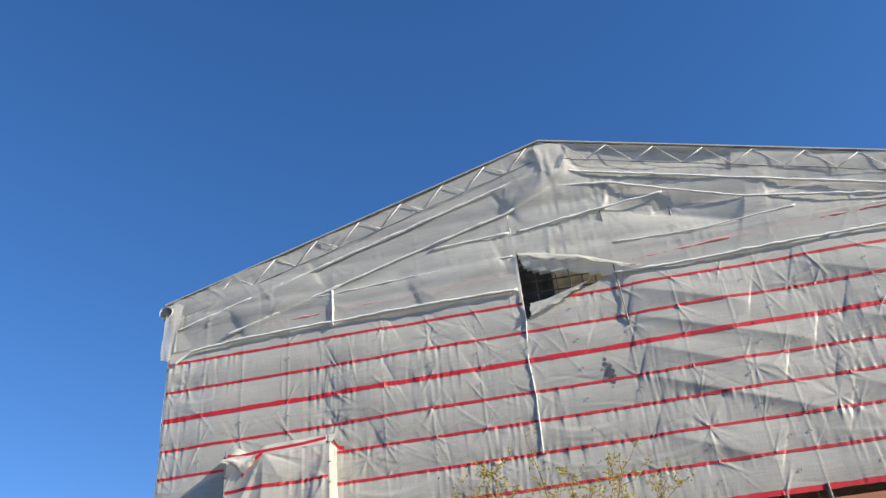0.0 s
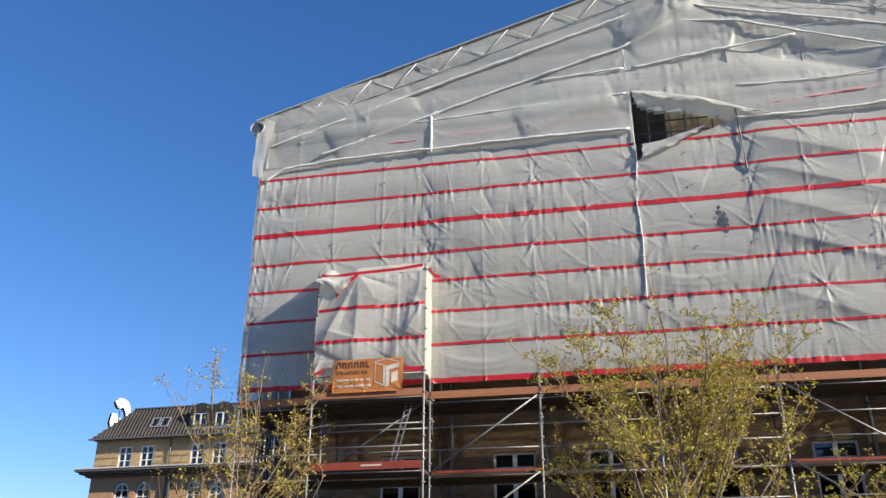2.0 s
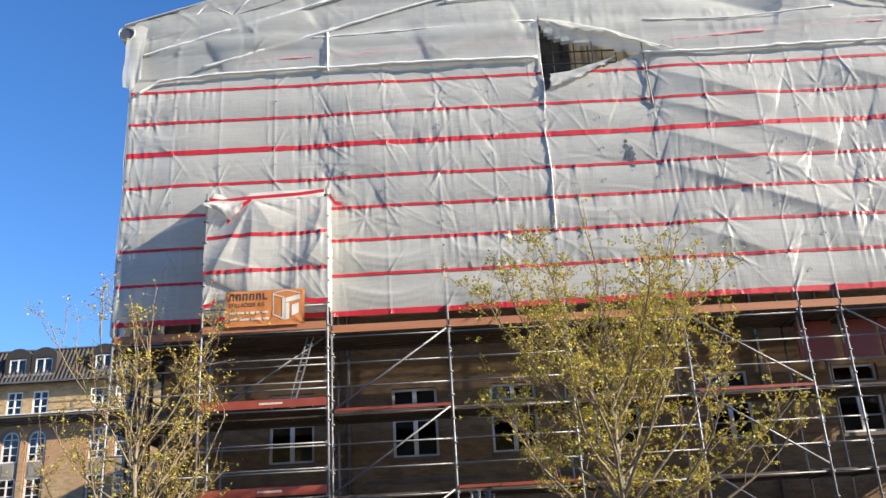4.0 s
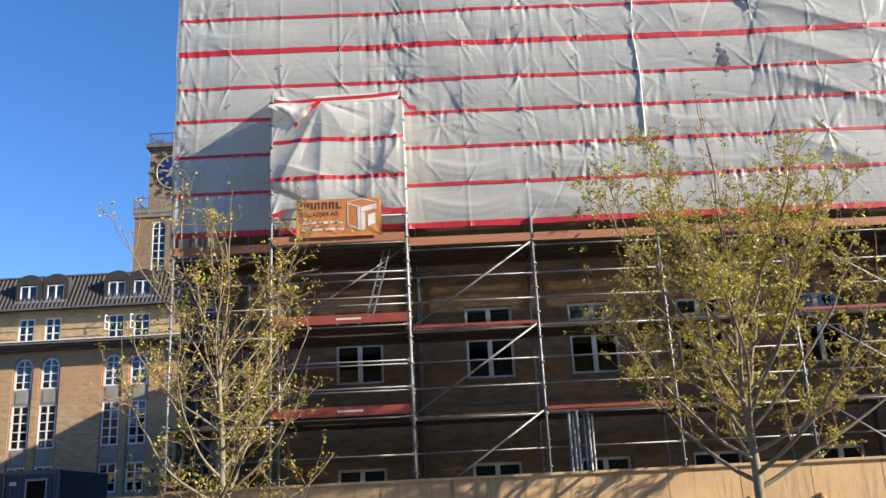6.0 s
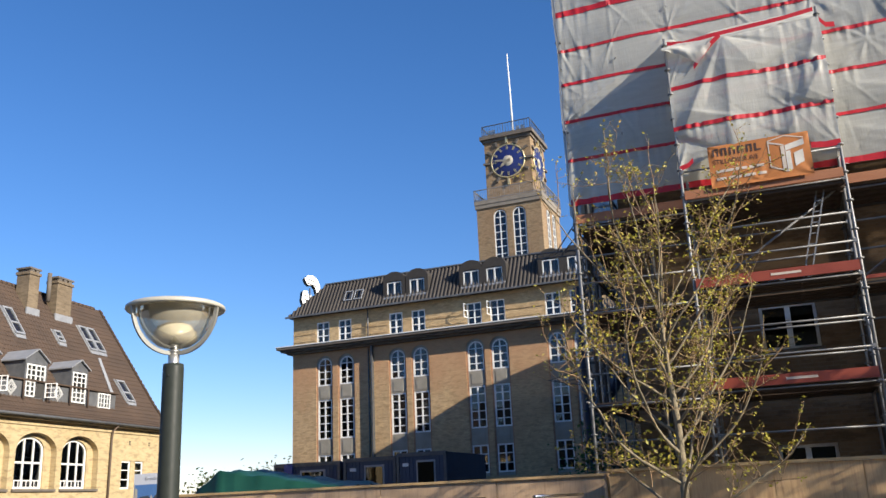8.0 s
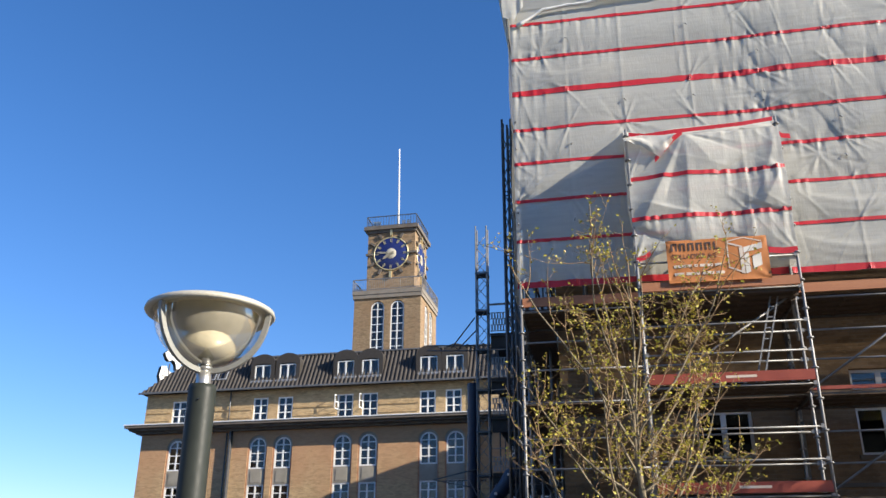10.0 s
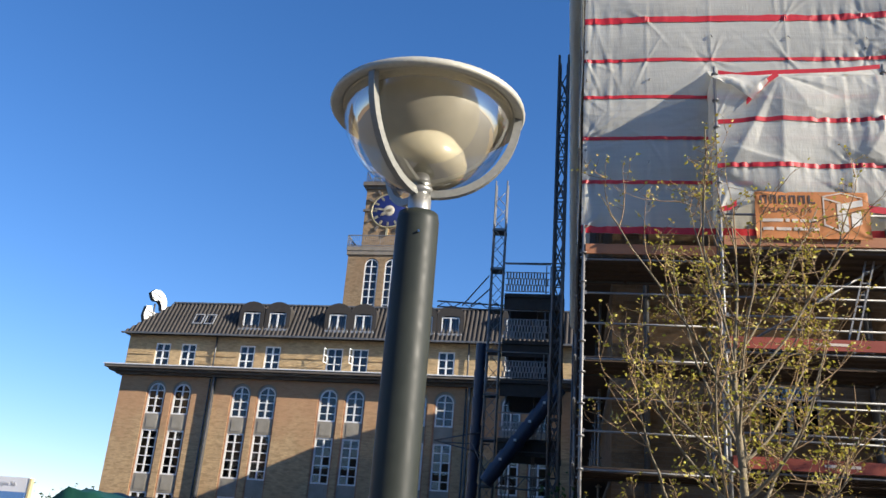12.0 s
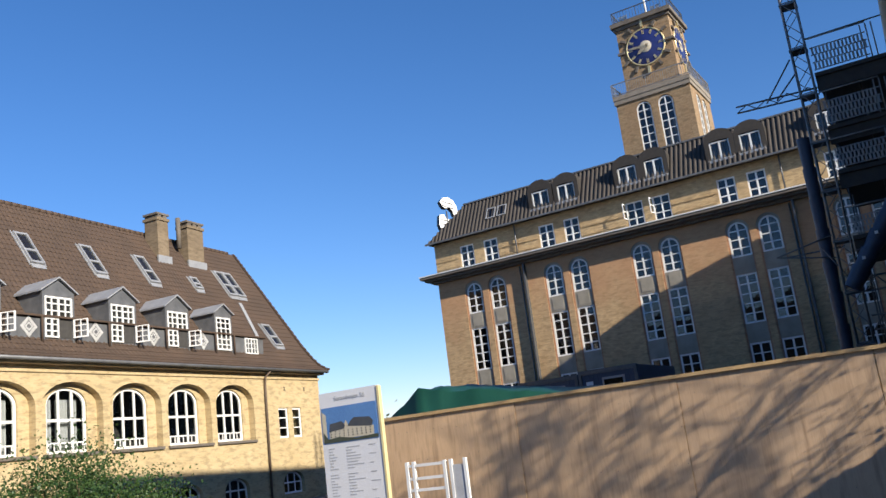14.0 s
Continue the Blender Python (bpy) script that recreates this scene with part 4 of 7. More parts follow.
# zigzag web of the roof truss, seen through the thin sheet
for x0, x1 in ((LEFT + 0.5, PEAK_X - 0.4), (PEAK_X + 0.6, RIGHT - 0.3)):
    n_ = int((x1 - x0) / 0.62)
    for k in range(n_):
        xa, xb = x0 + (x1 - x0) * k / n_, x0 + (x1 - x0) * (k + 1) / n_
        up, low = roof_z(xa) - 0.06, roof_z(xb) - 0.62
        if k % 2:
            up, low = roof_z(xa) - 0.62, roof_z(xb) - 0.06
        part("truss_web", tube(bmesh.new(), [(xa, -0.085, up), (xb, -0.085, low)], 0.01, 6), ROPE, sheeting_front)
for x0, x1 in ((LEFT + 0.4, PEAK_X), (PEAK_X, RIGHT - 0.3)):
    strip("white_batten", [(x0, roof_z(x0) - 0.64), (x1, roof_z(x1) - 0.64)], 0.016, STEEL, "grey truss chord", -0.08)


def flap(name, edge, drop, material, label, out=0.16, roll=0.0):
    """A loose hanging flap: an upper edge of (x, z) points and, for each, how far it hangs."""
    b = bmesh.new()
    fine_, dr = [], []
    for i in range(len(edge) - 1):
        for t in range(8):
            f = t / 8
            fine_.append((edge[i][0] + (edge[i + 1][0] - edge[i][0]) * f, edge[i][1] + (edge[i + 1][1] - edge[i][1]) * f))
            dr.append(drop[i] + (drop[i + 1] - drop[i]) * f)
    cols = []
    for (x, z), q in zip(fine_, dr):
        col = []
        for j in range(9):
            v = j / 8
            w = noise.noise((x * 3.1, v * 2.5, 14.0)) * 0.09 * v + noise.noise((x * 9, v * 1.5, 24.0)) * 0.04 * v
            col.append(b.verts.new((x + 0.05 * noise.noise((x * 2, v * 3, 1.0)), -0.09 - out * math.sin(v * (1.6 + roll)) + w, z - q * v + 0.04 * noise.noise((x * 6, v, 3.0)) * v)))
        cols.append(col)
    for a, c in zip(cols, cols[1:]):
        for j in range(8):
            f = b.faces.new((a[j], c[j], c[j + 1], a[j + 1]))
            f.smooth = True
    return part(name, b, material, sheeting_front, label)


flap("torn_flap", [(-1.55, 14.55), (-0.9, 14.45), (0.0, 14.2), (1.0, 13.75), (1.7, 13.45)], [0.12, 0.3, 0.2, 0.16, 0.05], SHEET, "torn loose flap of sheet", 0.1, 0.3)
flap("torn_flap", [(-1.45, 12.95), (-1.0, 13.0), (-0.3, 13.2), (0.3, 13.38)], [0.42, 0.3, 0.2, 0.06], SHEET, "torn lower edge of sheet", 0.1)
flap("loose_fold", [(-0.6, 18.15), (-0.2, 18.15), (0.25, 18.0)], [0.9, 1.35, 0.6], SHEET, "bunched cream sheet at the ridge", 0.14, 0.2)
flap("loose_fold", [(-11.75, 14.9), (-11.5, 14.95), (-11.25, 14.85)], [1.8, 1.95, 1.5], SHEET, "bunched cream sheet at the eave corner", 0.18, 0.4)

# what shows through the tear: boards, tubes, near-black panel painted for the unlit gap
part("tear_board", boxm(-0.75, 1.4, 0.75, 0.79, 12.0, 15.2), worn("beige inner board", (0.5, 0.42, 0.28), (0.6, 0.5, 0.34), 0.8, scale=1.5), brick_house, "beige board seen through the tear", m=pose(0, NET - WALL_Y, 0))
part("tear_gap", boxm(-2.2, -0.76, 0.7, 0.74, 12.0, 15.2), INSIDE, brick_house, "near-black panel painted as the unlit gap behind the tear", m=pose(0, NET - WALL_Y, 0))
for z in (12.85, 13.15, 13.55, 13.9, 14.3):
    part("tear_tube", tube(bmesh.new(), [(-2.0, 0.45, z), (1.3, 0.45, z - 0.03)], 0.022, 6), STEEL_DARK, scaffold)
for x in (-1.2, -0.65, -0.3, 0.05, 0.4):
    part("tear_tube", tube(bmesh.new(), [(x, 0.6, 12.3), (x, 0.6, 14.9)], 0.018, 6), STEEL_DARK, scaffold)

# worn dark spot and ties
b = bmesh.new()
rnd = random.Random(4)
for _ in range(60):
    x, z = rnd.gauss(0.22, 0.07), rnd.gauss(10.72, 0.16)
    r = rnd.uniform(0.012, 0.035)
    y = sheet_depth(x, z) - 0.012
    b.faces.new([b.verts.new((x + r * math.cos(a) * rnd.uniform(0.6, 1.3), y, z + 1.6 * r * math.sin(a))) for a in (0, 1.3, 2.6, 3.9, 5.2)])
tagged(part("worn_spot", b, STEEL_DARK, sheeting_front, "frayed dark worn spot"), kind="stuff")
tie = tube(bmesh.new(), [(0, 0.01, 0.025), (0, -0.012, 0.01), (0.006, -0.014, -0.015), (0.012, 0.0, -0.035)], 0.008, 5)
tie0 = part("tie", tie, STEEL_DARK, sheeting_front, m=pose(-11.58, -0.03, 7.6))
rnd = random.Random(8)
for x in [LEFT + 0.02] + [q + 0.03 for q in BAYS[1:]] + [(a + c) / 2 for a, c in zip(BAYS, BAYS[1:])]:
    for a, c in zip(TAPES, TAPES[1:]):
        if rnd.random() < 0.7:
            z = a + (c - a) * rnd.choice((0.0, 0.45, 0.5, 0.55))
            again(tie0, sheeting_front, pose(x + rnd.uniform(-0.03, 0.03), sheet_depth(x, z) - 0.02, z, 0, rnd.uniform(-40, 40), 0))

# the sheet round the stair bay
bx0, bx1, by, bz0, bz1 = -9.47, -6.78, -0.63, 7.3, 9.74


BAY = creased(bx0, bx1, 7.0, 10.0, 140, 140, 91, 16, 0.9, (7.3, 8.08, 8.9, 9.74), ((-8.42, 9.72, 0.9), (-6.85, 8.9, 0.5)),
              (((-8.42, 9.75), (-9.35, 7.9), 0.09), ((-8.42, 9.75), (-8.9, 8.3), -0.05), ((-8.4, 9.75), (-8.5, 7.4), 0.06), ((-8.4, 9.75), (-7.9, 8.9), 0.03), ((-6.8, 8.9), (-7.6, 7.6), 0.06), ((-6.8, 9.75), (-7.3, 8.2), 0.05)), (bx0, -7.45, bx1))


def bay_depth(x, z):
    return look_up(BAY, bx0, bx1, 7.0, 10.0, x, z)


def bay_bottom(x):
    t = (x - bx0) / (bx1 - bx0)
    return bz0 - 0.12 + 0.36 * max(0, math.sin(math.pi * min(1, max(0, (t - 0.06) / 0.82)))) ** 0.4


def bay_top(x):
    return bz1 - 0.22 * max(0, 1 - abs(x + 9.0) / 0.35) + 0.02


sx = [bx0 + i * (bx1 - bx0) / 110 for i in range(111)]
grid_sheet("bay_sheet", sx, 100, lambda x, v: (x, by + bay_depth(x, bay_bottom(x) + v * (bay_top(x) - bay_bottom(x))), bay_bottom(x) + v * (bay_top(x) - bay_bottom(x))), SHEET, "creased sheet over the stair bay")
for xx, nm in ((bx0, 0), (bx1, 1)):
    ys = [by + k * -by / 12 for k in range(13)]
    grid_sheet("bay_side_sheet", ys, 40, lambda y, v, xx=xx: (xx + 0.05 * noise.noise((y * 4, v * 5, xx)), y, 7.25 + v * 2.6), SHEET, "creased side sheet")
ys = [bx0 + i * (bx1 - bx0) / 40 for i in range(41)]
grid_sheet("bay_top_sheet", ys, 14, lambda x, v: (x, by * (1 - v) + 0.04 * noise.noise((x * 3, v * 4, 2.0)), bay_top(x) + v * 0.5 + 0.05 * noise.noise((x * 2, v * 3, 8.0))), SHEET, "slack sheet closing the stair bay")
for z, w in ((8.08, 0.04), (8.9, 0.04)):
    verts, faces = [], []
    for x in sx:
        for o in (-w, w):
            verts.append((x, by + bay_depth(x, z) - 0.014, z + o + 0.012 * noise.noise((x * 3, z, 1.0))))
    faces = [(2 * k, 2 * k + 2, 2 * k + 3, 2 * k + 1) for k in range(len(sx) - 1)]
    me = bpy.data.meshes.new("red_tape")
    me.from_pydata(verts, [], faces)
    me.materials.append(TAPE)
    ob = new("red_tape", me)
    ob.parent = sheeting_front


def ribbon(pts, wide, off=by - 0.07):
    b = bmesh.new()
    prev = None
    for x, z in pts:
        c = [b.verts.new((x, off + 0.02 * noise.noise((x * 6, z * 6, o)), z + o)) for o in (-wide, wide)]
        if prev:
            b.faces.new((prev[0], c[0], c[1], prev[1]))
        prev = c
    r = part("red_tape", b, TAPE, sheeting_front, "slack red tape")
    return r


ribbon([(-9.4, 9.82), (-9.1, 9.76), (-8.6, 9.8), (-8.0, 9.82), (-7.4, 9.84), (-6.85, 9.9)], 0.04)
ribbon([(-8.98, 9.22), (-8.8, 9.42), (-8.62, 9.62), (-8.45, 9.76)], 0.055, by - 0.12)
ribbon([(-9.45, 7.32), (-9.3, 7.36), (-9.2, 7.44)], 0.045)
ribbon([(-7.25, 7.36), (-7.0, 7.33), (-6.78, 7.34)], 0.055)
ribbon([(-6.78, 9.95), (-6.65, 9.75), (-6.5, 9.72)], 0.05, -0.3)
flap_ = flap("torn_flap", [(-9.5, 9.75), (-9.2, 9.78), (-8.9, 9.76), (-8.6, 9.74)], [0.12, 0.25, 0.5, 0.1], SHEET, "torn corner of sheet", 0.1)
flap_.matrix_basis = pose(0, by + 0.02, 0)

# roof and side sheets
b = bmesh.new()
for xe in (LEFT - 0.25, RIGHT + 0.25):
    ze = roof_z(xe)
    d = 0.03
    v = [b.verts.new(p) for p in ((xe, -0.12, ze), (PEAK_X, -0.12, PEAK_Z), (PEAK_X, 32, PEAK_Z), (xe, 32, ze), (xe, -0.12, ze + d), (PEAK_X, -0.12, PEAK_Z + d), (PEAK_X, 32, PEAK_Z + d), (xe, 32, ze + d))]
    for q in ((3, 2, 1, 0), (4, 5, 6, 7), (0, 1, 5, 4), (1, 2, 6, 5), (2, 3, 7, 6), (3, 0, 4, 7)):
        b.faces.new([v[k] for k in q])
part("roof_sheet", b, SHEET, sheeting_front, "temporary roof sheet")
for xx in (LEFT - 0.02, RIGHT + 0.02):
    ys = [0.0 + i * 0.25 for i in range(129)]
    grid_sheet("side_sheet", ys, 40, lambda y, v, xx=xx: (xx + 0.05 * noise.noise((y * 0.8, v * 6, 1.0)) - (0.03 if xx < 0 else -0.03), y, 7.0 + v * 8.0), SHEET, "side sheet of the scaffold")
b = tube(bmesh.new(), [(LEFT - 0.16, y, EAVE_Z - 0.35) for y in (-0.2, 32)], 0.2, 14, False)
part("eave_roll", b, SHEET, sheeting_front, "rolled sheet along the eave", smooth=True)
# solid dark plug: shade in the roll's hollow put into its colour
b = tube(bmesh.new(), [(LEFT - 0.16, y, EAVE_Z - 0.35) for y in (-0.16, 1.0)], 0.16, 14)
part("eave_roll_core", b, STEEL_DARK, sheeting_front, "dark plug standing in for the shaded hollow of the eave roll")

# ---- banner ----
banner = thing("banner", pose(-8.94, NET - 0.75, 6.83), "orange cloth banner with dark lettering on the stair bay", "banner")
BW, BH = 1.67, 0.78


def banner_y(x, z):
    """Slack cloth pulled from its corner eyelets."""
    pull = sum(math.exp(-math.hypot(x - cx, z - cz) / 0.3) * math.sin(7 * math.atan2(z - cz, x - cx)) for cx, cz in ((0, 0), (BW, 0), (0, BH), (BW, BH), (0.85, 0.02)))
    return 0.012 * pull + 0.016 * noise.noise((x * 2.2, z * 1.6, 1.0)) - 0.01


def on_cloth(bm, pts, lift, n=6):
    """A printed quad that follows the cloth."""
    a, b_, c, d = [Vector((x, 0, z)) for x, z in pts]
    g = [[(a.lerp(b_, i / n)).lerp(d.lerp(c, i / n), j / n) for j in range(n + 1)] for i in range(n + 1)]
    v = [[bm.verts.new((p.x, banner_y(p.x, p.z) - lift, p.z)) for p in r] for r in g]
    for r0, r1 in zip(v, v[1:]):
        for j in range(n):
            bm.faces.new((r0[j], r1[j], r1[j + 1], r0[j + 1])).smooth = True


b = bmesh.new()
on_cloth(b, ((0, 0), (BW, 0), (BW, BH), (0, BH)), 0, 40)
part("cloth", b, BANNER, banner)
b = bmesh.new()
for k in range(6):
    # plain upright bars stand in for the firm's name
    x = 0.08 + k * 0.142
    on_cloth(b, ((x, 0.575), (x + 0.03, 0.575), (x + 0.03, 0.72), (x, 0.72)), 0.006, 3)
    if k != 5:
        on_cloth(b, ((x + 0.031, 0.69), (x + 0.1, 0.69), (x + 0.1, 0.72), (x + 0.031, 0.72)), 0.006, 3)
        on_cloth(b, ((x + 0.073, 0.575), (x + 0.1, 0.575), (x + 0.1, 0.689), (x + 0.073, 0.689)), 0.006, 3)
    else:
        on_cloth(b, ((x + 0.031, 0.575), (x + 0.1, 0.575), (x + 0.1, 0.605), (x + 0.031, 0.605)), 0.006, 3)
tagged(part("mark", b, INK, banner, "dark block mark"), kind="stuff")
letters = words("STILLADSER A/S", 0.125, INK, banner, Matrix.Identity(4), 0.0005, "dark lettering")
for v in letters.data.vertices:
    x, z = 0.075 + v.co.x * 0.87, 0.43 + v.co.y
    v.co = (x, banner_y(x, z) - 0.006 - v.co.z, z)
b = bmesh.new()
for z, row in ((0.27, (0.3, 0.06, 0.09, 0.09, 0.12)), (0.13, (0.16, 0.22, 0.2, 0.14))):
    x = 0.1
    for w in row:
        on_cloth(b, ((x, z), (x + w, z), (x + w, z + 0.05), (x, z + 0.05)), 0.006, 3)
        x += w + 0.035
part("small_print", b, INK_WHITE, banner, "pale unreadable print")
b = bmesh.new()
for q in (((1.0, 0.66), (1.25, 0.58), (1.26, 0.6), (1.01, 0.69)), ((1.0, 0.69), (1.28, 0.75), (1.28, 0.77), (1.0, 0.71)), ((1.28, 0.75), (1.58, 0.67), (1.58, 0.69), (1.28, 0.77)), ((1.0, 0.24), (1.02, 0.24), (1.02, 0.7), (1.0, 0.7)),
          ((1.0, 0.22), (1.26, 0.1), (1.26, 0.13), (1.0, 0.25)), ((1.2, 0.12), (1.26, 0.1), (1.26, 0.58), (1.2, 0.58))):
    on_cloth(b, q, 0.006, 4)
part("logo_shape", b, INK_WHITE, banner, "pale outlines of a box-shaped emblem")
b = bmesh.new()
for q in (((1.27, 0.48), (1.58, 0.55), (1.58, 0.66), (1.27, 0.58)), ((1.27, 0.1), (1.35, 0.13), (1.35, 0.48), (1.27, 0.47)), ((1.4, 0.18), (1.55, 0.25), (1.55, 0.47), (1.4, 0.42))):
    on_cloth(b, q, 0.007, 4)
part("logo_shape", b, worn("pale banner print", (0.62, 0.58, 0.5), (0.72, 0.68, 0.6), 0.6), banner, "pale angular emblem")

# ---- the long office building with its clock tower ----
office = thing("office_building", pose(-40.0, 57.5, 0, 0, 0, -1.7), "long yellow-brown brick office building with arched windows", "building")
PAIRS = [(2.73, 4.43), (8.3, 9.97), (13.85, 15.5), (19.28, 20.92), (24.8, 26.45), (30.3, 31.95)]
END = 35.0
SP = [(c - 0.64, c + 0.64, 3.0, 11.62, 0.64) for pr in PAIRS for c in pr]
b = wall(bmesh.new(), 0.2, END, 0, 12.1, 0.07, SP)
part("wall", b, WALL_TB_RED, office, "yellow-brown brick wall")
SP2 = [(c - 0.54, c + 0.54, *zz) for pr in PAIRS for c in pr for zz in ((9.55, 11.47, 0.54), (5.95, 8.6, 0), (3.2, 4.92, 0))]
b = wall(bmesh.new(), 0.25, END - 0.05, 0, 12.0, 0.3, SP2, y=0.072)
part("window_wall", b, CONCRETE, office, "grey rendered strips between windows")
for pr in PAIRS:
    for c in pr:
        b = bmesh.new()
        for x0, x1 in ((c - 0.64, c - 0.555), (c + 0.555, c + 0.64)):
            box(b, x0 + 0.004, x1, 0.035, 0.069, 3.0, 10.9)
        part("reveal", b, WALL_RED, office, "stepped brick reveal")
        for z0, z1 in ((8.72, 9.42), (5.05, 5.82)):
            part("spandrel_panel", boxm(c - 0.36, c + 0.36, 0.05, 0.069, z0, z1), CONCRETE, office, "grey panel under a window")
# pilasters and pipes
for s in (6.45, 22.3):
    part("rain_duct", boxm(s, s + 0.1, -0.3, -0.004, 0, 11.9), STEEL_DARK, office, "dark square rain duct")
for s in (6.2, 22.15):
    b = tube(bmesh.new(), [(s, -0.12, 0.1), (s, -0.12, 11.8)], 0.05, 8)
    part("downpipe", b, STEEL_DARK, office, "dark downpipe")
    b = tube(bmesh.new(), [(s, -0.1, 12.5), (s, -0.1, 14.5)], 0.05, 8)
    part("downpipe", b, STEEL_DARK, office, "dark downpipe")
# cornice in three steps
for y0, z0, z1, st in ((-0.3, 11.9, 12.05, STONE), (-0.62, 12.055, 12.2, STONE), (-0.85, 12.205, 12.36, STONE), (-0.89, 12.365, 12.43, WHITE)):
    part("cornice", boxm(0.2 + y0, END, y0, 0.5, z0, z1), st, office, "projecting stone cornice" if st is STONE else "pale cornice flashing")
UP = [2.62, 4.36, 8.26, 9.93, 13.92, 15.52, 19.2, 20.82, 24.8, 26.4, 30.3, 31.9]
b = wall(bmesh.new(), 0.22, END, 12.434, 14.5, 0.4, [(c - 0.5, c + 0.5, 12.53, 14.0) for c in UP], y=0.02)
part("upper_wall", b, WALL_TB, office, "yellow-brown brick attic wall")
for z in (12.75, 13.25):
    for a, c in ((0.22, UP[0] - 0.6), (UP[1] + 0.6, UP[2] - 0.6), (UP[3] + 0.6, UP[4] - 0.6), (UP[5] + 0.6, UP[6] - 0.6)):
        part("brick_band", boxm(a, c, -0.035, 0.016, z, z + 0.05), WALL_TB, office)
part("side_wall", boxm(0.2, 0.55, 0.47, 14, 0, 14.5), WALL_TB, office)
part("back_wall", boxm(0.56, END, 13.7, 14, 0, 14.5), WALL_TB, office)
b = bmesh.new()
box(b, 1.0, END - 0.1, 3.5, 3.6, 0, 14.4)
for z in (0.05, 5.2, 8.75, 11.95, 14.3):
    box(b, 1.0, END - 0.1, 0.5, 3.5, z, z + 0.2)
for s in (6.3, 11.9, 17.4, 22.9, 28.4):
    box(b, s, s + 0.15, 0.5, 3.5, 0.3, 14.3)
part("room", b, INSIDE, office, "rooms coloured near-black for lack of light")
protos = {}
for pr in PAIRS:
    for c in pr:
        for key, w, z, h, cols, rows, rise in (("arched", 1.08, 9.55, 1.92, 2, 4, 0.54), ("tall", 1.08, 5.95, 2.65, 2, 5, 0), ("low", 1.08, 3.2, 1.72, 2, 3, 0)):
            m = pose(c, 0.105, z)
            if key not in protos:
                protos[key] = window("window", w, h, cols, rows, office, m, rise, frame_w=0.095, bar_w=0.06)
            else:
                again(protos[key], office, m)
for i, c in enumerate(UP):
    m = pose(c, 0.06, 12.53)
    if i == 4 or i == 5:
        # outward-opened casements
        w = window("window", 1.0, 1.47, 2, 3, office, m, 0, 0.07, 0.045)
        lf = bmesh.new()
        for x0, x1, z0, z1 in ((0, 0.05, 0.5, 1.4), (0.41, 0.46, 0.5, 1.4), (0.051, 0.409, 0.5, 0.55), (0.051, 0.409, 1.35, 1.4), (0.051, 0.409, 0.94, 0.98)):
            box(lf, x0, x1, 0, 0.04, z0, z1)
        part("casement", lf, WHITE, w, "open white casement", m=pose(-0.5, -0.02, 0, 0, 0, -100))
    elif "up" not in protos:
        protos["up"] = window("window", 1.0, 1.47, 2, 3, office, m, 0, 0.085, 0.06)
    else:
        again(protos["up"], office, m)
# tiled roof with a hip at the end
ROOF_TOP, EV = 16.9, 14.52


def roof_pt(s, t):
    """Roof front: s along, t from eave (0) to top (1)."""
    return (s, -0.42 + t * 1.35, EV + t * (ROOF_TOP - EV))


b = bmesh.new()
step, n_t = 0.068, 9
ks = int((END + 0.1) / step)
prev = None
for k in range(ks + 1):
    s = k * step
    t1 = min(1.0, max(0.02, (s + 0.1) / 2.5))
    wav = 0.085 * (1 if k % 4 in (1, 2) else 0)
    col = []
    for j in range(n_t):
        t = t1 * j / (n_t - 1)
        x, y, z = roof_pt(s, t)
        col.append(b.verts.new((x, y - wav * 0.86, z + wav * 0.5)))
    if prev:
        for j in range(n_t - 1):
            b.faces.new((prev[j], col[j], col[j + 1], prev[j + 1]))
    prev = col
tagged(part("roof", b, ROOF_TB, office, "ribbed grey-brown tile roof"), kind="stuff")
b = bmesh.new()
v = [b.verts.new(p) for p in ((-0.1, -0.42, EV), (2.4, 0.93, ROOF_TOP), (2.4, 13, ROOF_TOP), (-0.1, 14.2, EV))]
b.faces.new((v[3], v[2], v[1], v[0]))
v2 = [b.verts.new(p) for p in ((2.4, 0.93, ROOF_TOP - 0.01), (END, 0.93, ROOF_TOP - 0.01), (END, 13, ROOF_TOP - 0.01), (2.4, 13, ROOF_TOP - 0.01))]
b.faces.new(v2)
part("roof_hip", b, ROOF_TB, office)
part("ridge_cap", boxm(2.35, END, 0.8, 1.05, ROOF_TOP - 0.02, ROOF_TOP + 0.07), LEAD, office, "dark ridge capping")
part("gutter", boxm(-0.15, END, -0.55, -0.43, EV - 0.06, EV + 0.05), LEAD, office, "dark eaves gutter")
